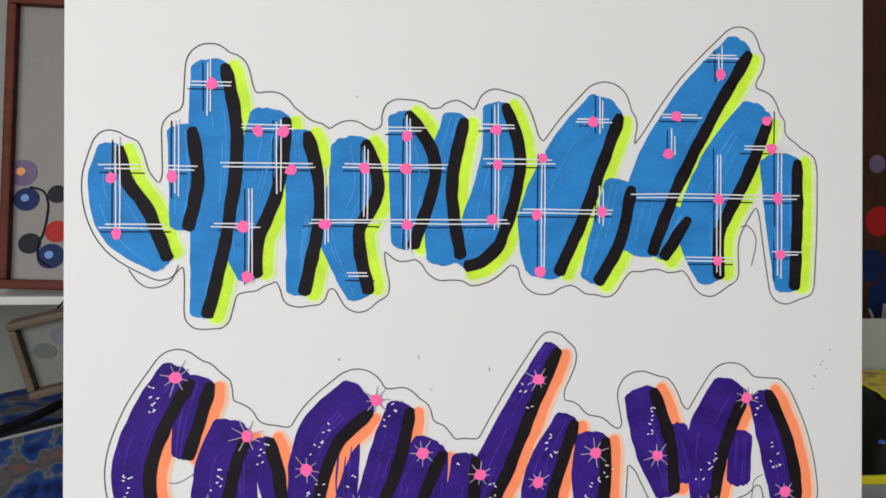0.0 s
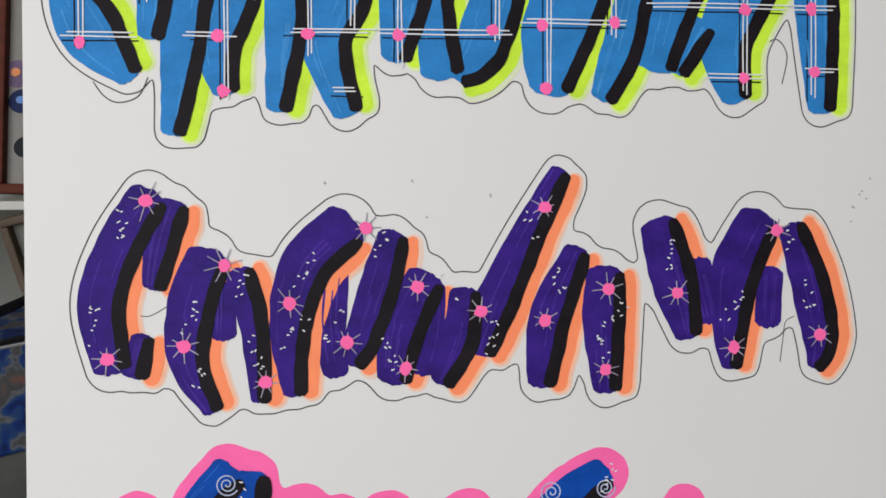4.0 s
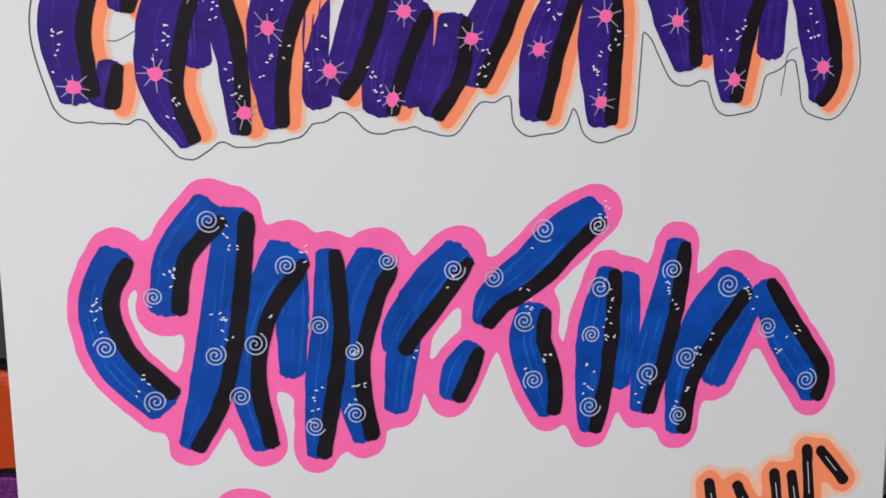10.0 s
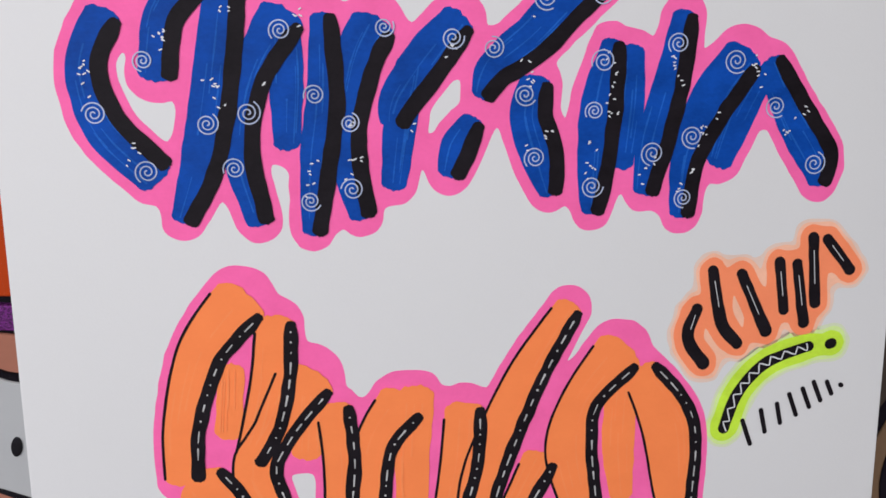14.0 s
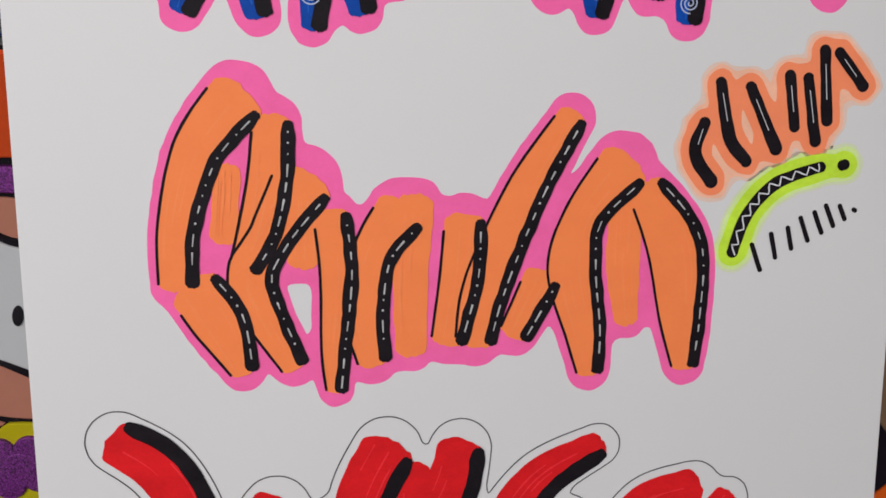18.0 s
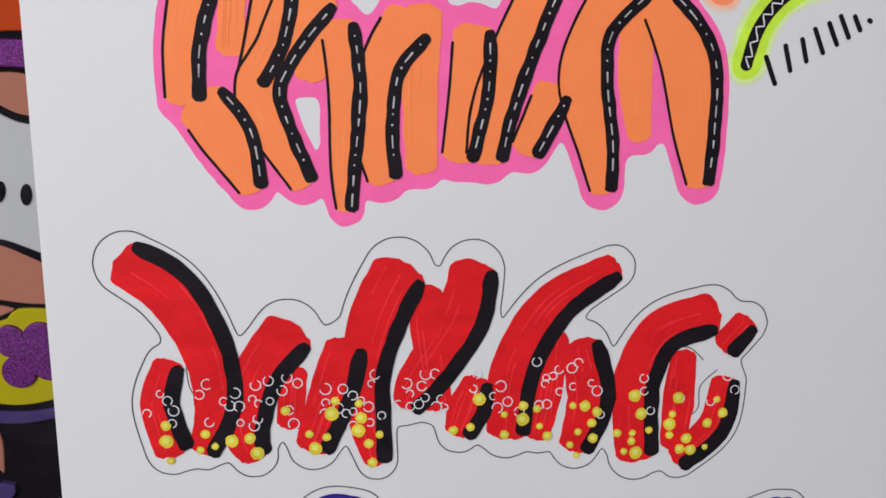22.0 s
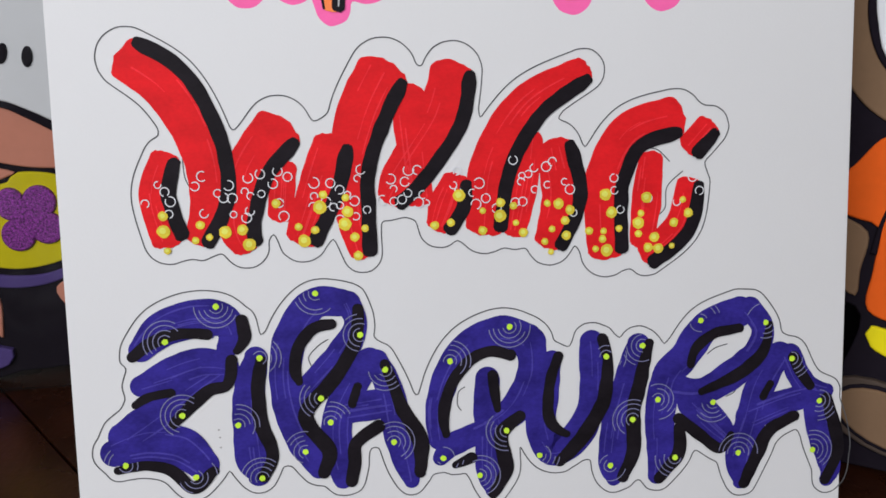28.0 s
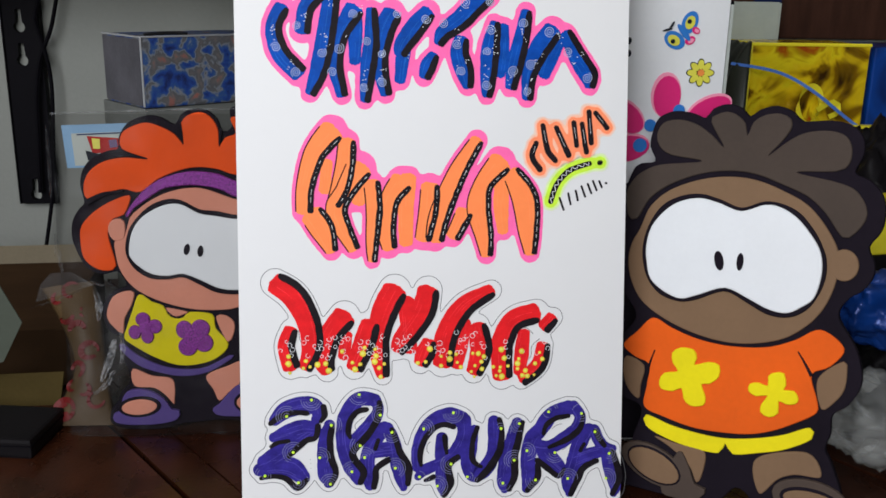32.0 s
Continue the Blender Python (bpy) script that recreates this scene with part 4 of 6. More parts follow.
row.dark([(124.1, 96, 4.5), (112.1, 93.9, 5.1), (103.7, 87.4, 4.8), (101.3, 79.9, 3.8)], [(138.7, 97.2, 3.2), (135.6, 84.5, 5.4), (124.6, 74.7, 6.1), (106.7, 66.9, 3.8)], [(95.7, 54.5, 5.4), (106.2, 46.2, 5.7), (115.9, 38.8, 5.1), (120.9, 45.5, 3.5)], [(96.1, 50.2, 5.4), (96, 38.1, 6.4), (86.7, 26.4, 5.4)])
row.letter("indigo", [(143.5, 82.5, 11.2), (135.2, 69.1, 12.8), (130.4, 52, 12.8), (125.6, 34.8, 12.8), (125.9, 22.5, 6.4)], [(148.7, 82.3, 9.6), (156.2, 68.2, 9.6), (166.9, 64.3, 6.4)], [(161.8, 59.3, 11.2), (165.8, 43.4, 12.8), (170, 27.3, 9.6), (168.4, 21.2, 6.4)], [(130.3, 53.8, 12.8), (147.7, 59.9, 11.2), (159.9, 62.9, 9.6)])
row.dark([(150.5, 81.4, 5.4), (154.3, 73.5, 5.4), (158.9, 67.2, 4.5)], [(167, 60.8, 5.4), (171, 48.4, 6.4), (173.3, 34.2, 5.7), (167.5, 21.2, 5.4)], [(136.2, 63, 3.8), (139.5, 68.9, 3.8)], [(151.4, 52.8, 5.4), (139.3, 46.4, 6.4), (134.3, 36.2, 6.4), (127.6, 21.6, 5.4)])
row.ripples((-134.1, 101), (-111.7, 115.8), (-154.1, 46.4), (-128.6, 67.7), (-124.2, 39.4), (-94, 92.1), (-104.7, 62.1), (-95.3, 37.2), (-68.6, 119.9), (-49.7, 100.5), (-67.9, 72.5), (-64.1, 61.3), (-75.7, 48.3), (-39.1, 84.2), (-36.2, 50.6), (-14, 41.8), (-10, 86.7), (17.2, 101.3), (15.2, 53.2), (2.6, 32.7), (30.3, 40.7), (61.5, 85.5), (78.4, 89.9), (73.9, 55.3), (63.4, 33.9), (85.8, 64.1), (94.1, 36), (105.7, 100.4), (136.6, 98.2), (112, 61.6), (149.6, 80.6), (163.5, 59.7), (160.8, 36), (124.5, 36.6))
row.outline(3.5)
part("pencil_curl", ribbon(bmesh.new(), [(-116.3, 104.1, 0.5), (-110.6, 103.3, 0.5), (-108.1, 100.5, 0.5), (-113.6, 95.3, 0.5)], 0.08, 0.8), INK["grey"], row.base)
part("pencil_curl", ribbon(bmesh.new(), [(-71.7, 87.4, 0.5), (-72.6, 91.5, 0.5), (-68.2, 96.3, 0.5), (-63.9, 98.9, 0.5)], 0.08, 0.8), INK["grey"], row.base)
part("pencil_curl", ribbon(bmesh.new(), [(-5.4, 63.6, 0.5), (-7, 66.5, 0.5), (-6.4, 72.1, 0.5), (-3.6, 74.3, 0.5)], 0.08, 0.8), INK["grey"], row.base)
part("pencil_curl", ribbon(bmesh.new(), [(109.4, 84.5, 0.5), (113.1, 87.2, 0.5), (118.6, 88.7, 0.5)], 0.08, 0.8), INK["grey"], row.base)
part("pencil_curl", ribbon(bmesh.new(), [(118.6, 63.9, 0.5), (122.6, 66, 0.5), (124.8, 71.2, 0.5)], 0.08, 0.8), INK["grey"], row.base)
part("pencil_curl", ribbon(bmesh.new(), [(-148.8, 631.3, 0.5), (-144.9, 626.1, 0.5), (-139.6, 623.7, 0.5), (-132.3, 626.1, 0.5), (-128.6, 633.2, 0.5)], 0.08, 0.8), INK["grey"], row.base)
part("pencil_curl", ribbon(bmesh.new(), [(-92.8, 647.5, 0.5), (-89.5, 648.7, 0.5), (-88.5, 642.8, 0.5), (-90.9, 633.2, 0.5)], 0.08, 0.8), INK["grey"], row.base)
part("pencil_curl", ribbon(bmesh.new(), [(114.2, 648.6, 0.5), (120, 651.1, 0.5), (124.2, 644.8, 0.5), (122.1, 633.4, 0.5)], 0.08, 0.8), INK["grey"], row.base)
part("pencil_curl", ribbon(bmesh.new(), [(-5.5, 674.9, 0.5), (-8, 667.5, 0.5), (-4, 661, 0.5), (0.5, 665.2, 0.5), (-1, 672.5, 0.5)], 0.08, 0.8), INK["grey"], row.base)
part("pencil_curl", ribbon(bmesh.new(), [(-136.9, 557.3, 0.4), (-137.6, 550.8, 0.4), (-135.5, 544.3, 0.4), (-129.2, 542, 0.4), (-121.1, 546.3, 0.4)], 0.08, 0.8), INK["grey"], row.base)
part("pencil_curl", ribbon(bmesh.new(), [(127.2, 539.2, 0.4), (123.6, 536.9, 0.4), (122.5, 530, 0.4), (121.3, 520.9, 0.4)], 0.08, 0.8), INK["grey"], row.base)
part("pencil_curl", ribbon(bmesh.new(), [(-120.8, 191.9, 0.5), (-122.2, 182.9, 0.5), (-121.6, 171.6, 0.5), (-118, 166.4, 0.5), (-114.4, 171.2, 0.5), (-115, 179.9, 0.5)], 0.08, 0.8), INK["grey"], row.base)
part("pencil_curl", ribbon(bmesh.new(), [(71.5, 174.7, 0.5), (77.4, 178.7, 0.5), (84.6, 178.9, 0.5), (90.6, 173.4, 0.5)], 0.08, 0.8), INK["grey"], row.base)
part("pencil_curl", ribbon(bmesh.new(), [(76.6, 149.3, 0.5), (82.6, 148.3, 0.5), (88.6, 152.4, 0.5), (89.6, 162, 0.5), (96.7, 168.8, 0.5)], 0.08, 0.8), INK["grey"], row.base)
row.dots("smudge", (-61.8, 593.2), (-27.9, 594.1), (3.1, 588.6), (-54.4, 705.2), (155.7, 589.9), (157.6, 586.8), (151.7, 583.6), (159.2, 595), size=0.45, name="smudge", depth=0.3)
row.dots("smudge", (-61.6, 592.9), (-27.6, 593.6), (3.2, 587.8), (-22.1, 579.7), (154.7, 588.5), (152.3, 583.2), (151.1, 577.6), size=0.45, name="smudge", depth=0.3)
row.dots("smudge", (-113.3, 60.3), (-112.9, 56.8), (-112.8, 52.2), size=0.45, name="smudge", depth=0.3)


# ---- foam dolls: layers of craft foam cut out and glued on a dark backing, each doll one mesh ----
FOAM = {
    "dark": material("dark_foam", (0.012, 0.009, 0.014), 0.85, vary=0.2, spec=0.05),
    "brown_hair": material("brown_foam", (0.060, 0.044, 0.035), 0.8, spec=0.2, vary=0.12),
    "tan": material("tan_foam", (0.195, 0.118, 0.066), 0.8, spec=0.2, vary=0.08),
    "tan_pink": material("skin_pink_foam", (0.62, 0.25, 0.17), 0.8, spec=0.2, vary=0.08),
    "white": material("white_foam", (0.74, 0.76, 0.78), 0.8, spec=0.2, vary=0.03),
    "orange": material("orange_foam", (0.76, 0.108, 0.006), 0.8, spec=0.2, vary=0.08),
    "yellow": material("yellow_foam", (0.80, 0.68, 0.004), 0.8, spec=0.2, vary=0.08),
    "mustard": material("mustard_foam", (0.64, 0.55, 0.004), 0.8, spec=0.2, vary=0.1),
    "red_hair": material("red_orange_foam", (0.74, 0.078, 0.008), 0.8, spec=0.2, vary=0.1),
    "purple": material("purple_foam", (0.085, 0.055, 0.21), 0.8, spec=0.2, vary=0.12),
    "sandal": material("sandal_foam", (0.07, 0.05, 0.04), 0.8, spec=0.2, vary=0.12),
    "glitter": material("purple_glitter_foam", (0.25, 0.030, 0.30), 0.35, metal=0.35, vary=0.8, scale=700, bump=0.9, fine=1400),
}
FOAM_KEYS = list(FOAM)


class FoamDoll:
    """Gathers the layers of one doll, each a plate of foam, level by level from the backing to the front."""

    def __init__(self):
        self.bm = bmesh.new()

    def cut(self, key, level, outline, smooth=True):
        o = np.array(outline, float) * MM
        o = blob(o, 0.004) if smooth else o
        front = -0.004 - level * 0.0022
        plate(self.bm, o, front + 0.0045 if level else 0.004, front, FOAM_KEYS.index(key), 0.0011)

    def oval(self, key, level, x, z, rx, rz, tilt=0):
        a = np.linspace(0, 2 * math.pi, 22, endpoint=False)
        ca, sa = math.cos(radians(-tilt)), math.sin(radians(-tilt))
        px, pz = rx * np.cos(a), rz * np.sin(a)
        self.cut(key, level, np.stack([x + px * ca - pz * sa, z + px * sa + pz * ca], 1), False)

    def line(self, level, points, width):
        p = smooth_line([(a, b, 0) for a, b in points], 3.0)[:, :2]
        d = np.gradient(p, axis=0)
        d /= np.maximum(1e-6, np.hypot(d[:, 0], d[:, 1]))[:, None]
        w = width / 2 * np.clip(np.linspace(1.15, 0.3, len(p)), 0.2, 1)[:, None]
        nrm = np.stack([-d[:, 1], d[:, 0]], 1)
        self.cut("dark", level, np.vstack([p + nrm * w, (p - nrm * w)[::-1]]), False)


def brown_doll():
    d = FoamDoll()
    d.cut("dark", 0, [(-77, 9), (-102, 12), (-101, 28), (-83, 48), (-81, 60), (-73, 82), (-75, 93), (-93, 100), (-104, 124), (-104, 150), (-88, 166), (-80, 182), (-93, 204), (-102, 231), (-101, 269), (-97, 290), (-83, 325), (-64, 330), (-69, 344), (-67, 358), (-61, 371), (-46, 377), (-30, 375), (-17, 370), (-10, 378), (3, 382), (16, 378), (23, 370), (32, 376), (47, 379), (61, 373), (69, 365), (92, 365), (108, 361), (118, 350), (119, 335), (113, 320), (124, 314), (134, 303), (138, 288), (135, 270), (126, 256), (131, 243), (130, 230), (122, 218), (112, 211), (104, 195), (118, 170), (124, 150), (124, 134), (115, 117), (102, 106), (101, 89), (97, 75), (103, 62), (112, 32), (104, 16), (71, 8), (36, 6), (32, 20), (20, 26), (10, 16), (-5, 5)])
    d.cut("brown_hair", 1, [(-91, 300), (-84, 313), (-74, 321), (-57, 327), (-19, 330), (-48, 336), (-59, 344), (-62, 355), (-56, 366), (-41, 369), (-24, 364), (-10, 354), (1, 343), (-11, 366), (-7, 372), (3, 375), (12, 372), (20, 364), (22, 353), (27, 365), (37, 371), (50, 372), (59, 367), (60, 359), (52, 347), (41, 335), (58, 348), (73, 355), (92, 356), (105, 351), (110, 340), (108, 327), (98, 321), (66, 320), (98, 312), (114, 305), (123, 291), (123, 280), (115, 268), (105, 264), (90, 285), (75, 299), (54, 309), (31, 318), (7, 321), (-20, 318), (-48, 308), (-68, 294), (-80, 275), (-89, 278)])
    d.cut("tan", 1, [(-77, 265), (-67, 287), (-48, 303), (-20, 313), (7, 316), (31, 313), (54, 304), (75, 292), (90, 275), (101, 255), (103, 241), (101, 225), (97, 212), (90, 198), (78, 184), (59, 171), (33, 164), (6, 163), (-24, 169), (-53, 181), (-74, 196), (-85, 216), (-88, 236), (-84, 253)])
    d.oval("tan", 1.05, 107, 240, 12.0, 14.0, 0)
    d.cut("dark", 2, [(-73, 249), (-68, 268), (-56, 287), (-39, 297), (-19, 300), (0, 295), (19, 288), (39, 294), (55, 292), (70, 284), (83, 268), (90, 254), (93, 244), (93, 230), (88, 214), (78, 199), (63, 191), (45, 192), (27, 201), (10, 210), (-1, 209), (-20, 201), (-36, 198), (-54, 203), (-66, 215), (-72, 231)])
    d.cut("white", 3, [(-69, 249), (-64, 268), (-51, 284), (-36, 293), (-18, 296), (-1, 292), (19, 285), (40, 291), (54, 289), (68, 280), (79, 267), (87, 254), (90, 241), (89, 226), (84, 210), (75, 202), (62, 195), (46, 197), (29, 205), (12, 213), (1, 213), (-20, 205), (-35, 201), (-51, 207), (-64, 218), (-68, 233)])
    d.oval("dark", 4, 1, 239, 4.1, 9.0, -10)
    d.oval("dark", 4, 20, 239, 3.0, 8.1, 4)
    d.cut("orange", 1, [(-62, 180), (-44, 172), (-21, 164), (4, 160), (28, 160), (49, 163), (69, 171), (90, 182), (110, 167), (99, 150), (84, 141), (89, 119), (89, 107), (71, 95), (51, 85), (30, 79), (3, 77), (-22, 78), (-48, 84), (-69, 92), (-67, 113), (-65, 134), (-79, 140), (-91, 151), (-77, 166)])
    d.line(1.6, [(-67, 121), (-64, 135), (-59, 149)], 3.0)
    d.line(1.6, [(84, 140), (78, 151), (72, 161)], 3.0)
    d.cut("yellow", 2, [(-42, 148), (-34, 154), (-21, 153), (-18, 145), (-20, 139), (-7, 143), (3, 141), (3, 130), (-6, 122), (-13, 121), (-9, 109), (-11, 101), (-23, 99), (-30, 105), (-32, 115), (-40, 111), (-52, 112), (-54, 120), (-49, 128), (-36, 131), (-41, 138)])
    d.cut("yellow", 2, [(47, 136), (53, 140), (61, 140), (63, 129), (61, 125), (70, 125), (74, 118), (71, 113), (63, 112), (57, 114), (57, 103), (49, 98), (41, 102), (42, 110), (47, 118), (37, 116), (30, 120), (31, 127), (39, 129), (47, 127)])
    d.cut("yellow", 1, [(-67, 84), (-42, 77), (-16, 73), (9, 72), (36, 76), (61, 83), (84, 93), (86, 83), (64, 70), (41, 63), (17, 58), (10, 67), (4, 57), (-22, 58), (-48, 64), (-67, 73)])
    d.cut("tan", 1, [(89, 138), (110, 156), (113, 146), (111, 130), (104, 119), (93, 111)])
    d.cut("tan", 1, [(-88, 140), (-70, 132), (-73, 112), (-75, 99), (-86, 108), (-91, 125)])
    d.cut("tan", 1, [(-58, 64), (-36, 60), (-10, 57), (-10, 37), (-16, 25), (-24, 41), (-42, 55)])
    d.cut("tan", 1, [(38, 57), (82, 70), (95, 50), (73, 48), (58, 41), (42, 25)])
    d.oval("sandal", 2, -58, 36, 34.5, 18.0, 22)
    d.oval("dark", 2.5, -57, 36, 28.4, 16.0, 22)
    d.oval("tan", 3, -57, 36, 26.5, 14.0, 22)
    d.cut("sandal", 2.2, [(-34, 53), (-24, 42), (-17, 24), (-7, 21), (-12, 11), (-35, 7), (-50, 14)])
    d.oval("sandal", 2, 86, 28, 32.6, 18.0, 4)
    d.oval("dark", 2.5, 87, 27, 26.5, 12.0, 4)
    d.oval("tan", 3, 88, 27, 24.3, 9.1, 4)
    return d


def red_haired_doll():
    d = FoamDoll()
    d.cut("dark", 0, [(57, 45), (33, 46), (12, 44), (-3, 43), (-28, 37), (-62, 38), (-80, 45), (-79, 61), (-71, 71), (-68, 81), (-59, 90), (-59, 106), (-68, 127), (-65, 142), (-75, 148), (-82, 164), (-81, 178), (-72, 192), (-56, 199), (-60, 210), (-65, 215), (-81, 212), (-96, 220), (-105, 237), (-109, 253), (-107, 270), (-99, 283), (-94, 289), (-97, 307), (-94, 322), (-84, 335), (-69, 342), (-57, 345), (-55, 358), (-45, 372), (-27, 379), (-12, 377), (2, 370), (8, 380), (20, 386), (34, 385), (45, 376), (50, 363), (60, 368), (60, 388), (90, 384), (110, 373), (122, 347), (128, 317), (137, 286), (135, 243), (122, 209), (99, 190), (86, 175), (86, 147), (76, 123), (84, 99), (104, 74), (106, 46), (72, 38)])
    d.cut("red_hair", 1, [(-100, 250), (-98, 264), (-87, 277), (-71, 288), (-52, 296), (-46, 294), (-54, 276), (-65, 272), (-71, 259), (-70, 247), (-65, 221), (-75, 216), (-88, 220), (-98, 231)])
    d.cut("red_hair", 1.2, [(-90, 293), (-93, 307), (-86, 322), (-71, 332), (-51, 336), (-28, 335), (-52, 345), (-52, 360), (-41, 368), (-26, 372), (-10, 367), (2, 360), (10, 351), (8, 366), (12, 377), (26, 383), (38, 379), (46, 366), (47, 349), (53, 357), (64, 362), (60, 378), (90, 373), (110, 345), (119, 302), (101, 316), (63, 318), (44, 324), (23, 326), (3, 322), (-18, 313), (-36, 300), (-53, 303), (-70, 299)])
    d.cut("glitter", 2, [(-52, 276), (-44, 289), (-30, 304), (-12, 315), (9, 321), (26, 322), (46, 319), (63, 312), (80, 314), (112, 296), (110, 286), (80, 302), (63, 295), (46, 303), (25, 307), (8, 307), (-13, 303), (-30, 292), (-43, 283), (-49, 274)])
    d.cut("tan_pink", 1, [(-48, 273), (-40, 281), (-28, 290), (-10, 299), (11, 304), (31, 303), (63, 292), (88, 291), (111, 268), (114, 237), (104, 206), (80, 184), (61, 175), (44, 172), (14, 173), (-15, 180), (-39, 191), (-53, 203), (-62, 219), (-65, 236), (-65, 248), (-55, 253)])
    d.cut("tan_pink", 1.3, [(-71, 259), (-69, 268), (-62, 272), (-54, 269), (-55, 251), (-66, 249)])
    d.cut("dark", 2.2, [(-54, 240), (-50, 259), (-40, 274), (-25, 287), (-7, 293), (7, 291), (24, 282), (42, 280), (63, 276), (80, 280), (100, 256), (100, 223), (84, 195), (62, 190), (39, 192), (21, 201), (4, 209), (-11, 207), (-29, 208), (-43, 216), (-51, 227)])
    d.cut("white", 3, [(-50, 238), (-46, 258), (-36, 273), (-21, 283), (-6, 288), (7, 287), (24, 278), (42, 275), (62, 272), (76, 275), (94, 254), (94, 224), (81, 200), (62, 195), (42, 197), (23, 206), (5, 213), (-11, 211), (-27, 213), (-40, 221), (-48, 230)])
    d.oval("dark", 4, 10, 240, 3.0, 6.0, 14)
    d.oval("dark", 4, 24, 238, 3.0, 6.0, 8)
    d.cut("mustard", 1, [(-43, 190), (-30, 182), (-18, 177), (-14, 168), (-7, 163), (2, 164), (9, 170), (33, 167), (36, 152), (49, 133), (36, 118), (15, 111), (-7, 111), (-30, 120), (-51, 133), (-61, 142), (-58, 153), (-51, 172)])
    d.cut("tan_pink", 0.8, [(-16, 175), (-11, 168), (-5, 165), (2, 167), (7, 170), (-4, 173)])
    d.oval("glitter", 2.0, -40, 163, 7.8, 7.8, 0)
    d.oval("glitter", 2.05, -28, 155, 7.8, 7.8, 0)
    d.oval("glitter", 2.1, -36, 144, 6.7, 7.8, 0)
    d.oval("glitter", 2.15, -49, 149, 6.7, 7.8, 0)
    d.oval("glitter", 2.2, -38, 153, 6.8, 7.8, 0)
    d.oval("glitter", 2.0, 3, 151, 9.0, 10.1, 0)
    d.oval("glitter", 2.05, 20, 152, 10.1, 10.2, 0)
    d.oval("glitter", 2.1, 23, 136, 10.1, 10.2, 0)
    d.oval("glitter", 2.15, 6, 132, 10.2, 10.2, 0)
    d.oval("glitter", 2.2, 13, 142, 10.1, 10.2, 0)
    d.cut("purple", 1, [(-63, 136), (-48, 123), (-25, 111), (-1, 106), (24, 108), (50, 121), (52, 117), (26, 102), (-1, 98), (-28, 103), (-49, 112), (-66, 130)])
    d.cut("tan_pink", 1.1, [(-77, 173), (-70, 188), (-56, 194), (-48, 192), (-51, 179), (-59, 164), (-62, 147), (-71, 154), (-77, 163)])
    d.cut("tan_pink", 1.1, [(37, 165), (47, 166), (56, 158), (55, 145), (49, 136), (41, 150)])
    d.cut("tan_pink", 1, [(-54, 107), (-34, 99), (-12, 94), (-11, 70), (-13, 67), (-20, 76), (-32, 85), (-53, 88)])
    d.cut("purple", 2, [(-76, 57), (-76, 48), (-61, 44), (-31, 44), (-9, 49), (-6, 59), (-14, 61), (-22, 73), (-38, 83), (-56, 84), (-65, 77), (-69, 61)])
    d.oval("dark", 2.6, -48, 65, 23.0, 12.0, -4)
    d.oval("tan_pink", 3, -48, 65, 19.0, 9.0, -4)
    d.cut("tan_pink", 1, [(24, 98), (48, 109), (62, 113), (61, 91), (47, 78), (37, 69), (31, 82)])
    d.cut("purple", 2, [(30, 61), (37, 66), (47, 78), (59, 88), (78, 86), (96, 68), (97, 54), (77, 51), (40, 52), (31, 56)])
    d.oval("dark", 2.6, 68, 68, 15.0, 12.0, 0)
    d.oval("tan_pink", 3, 68, 68, 12.0, 9.0, 0)
    d.line(1.9, [(-71, 336), (-51, 339), (-27, 335)], 5)
    d.line(1.9, [(7, 372), (9, 360), (10, 350)], 4)
    d.line(1.9, [(49, 366), (48, 357), (47, 348)], 4)
    d.line(1.9, [(-91, 289), (-73, 298), (-53, 301)], 6)
    return d


def stand(name, build, m, label):
    d = build()
    m = LEANING @ m
    low = min((m @ v.co).z for v in d.bm.verts)
    ob = solid(name, d.bm, [FOAM[k] for k in FOAM_KEYS])
    ob.matrix_world = Matrix.Translation((0, 0, -low)) @ m
    return tagged(ob, label, "doll", "foam dolls")


stand("foam_doll", brown_doll, pose(0.267, 0.0023, 0, 0, 0, -36), "flat craft-foam doll, brown hair, orange shirt, yellow shorts")
stand("foam_doll", red_haired_doll, pose(-0.2595, 0.2002, 0.0054, 6.5, 0, 0), "flat craft-foam doll, red hair, yellow shirt, purple sandals")


# ---- things behind the card ----
WHITE_PAINT = material("white_shelf_paint", (0.55, 0.55, 0.53), 0.5, vary=0.05)
BLACK_METAL = material("black_metal", (0.0035, 0.003, 0.0045), 0.6, vary=0.2, spec=0.06)
PICTURE = material("picture_sheet", (0.20, 0.19, 0.18), 0.6, vary=0.12, scale=7)
# one cardboard in three tones: light on the flaps is put into their colour
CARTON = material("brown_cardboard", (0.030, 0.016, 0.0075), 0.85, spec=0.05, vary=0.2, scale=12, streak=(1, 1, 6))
CARTON_LIT = material("lit_olive_cardboard", (0.052, 0.037, 0.012), 0.85, spec=0.05, vary=0.2, scale=12)
CARTON_LIT_PALE = material("lit_pale_cardboard", (0.15, 0.125, 0.085), 0.85, spec=0.05, vary=0.15, scale=12)
FRAME_WOOD = material("red_brown_frame", (0.10, 0.024, 0.015), 0.55, spec=0.12, vary=0.3, streak=(1, 1, 6))
DARK_WOOD = material("dark_brown_board", (0.050, 0.020, 0.012), 0.55, spec=0.15, vary=0.3, streak=(4, 1, 0.6))
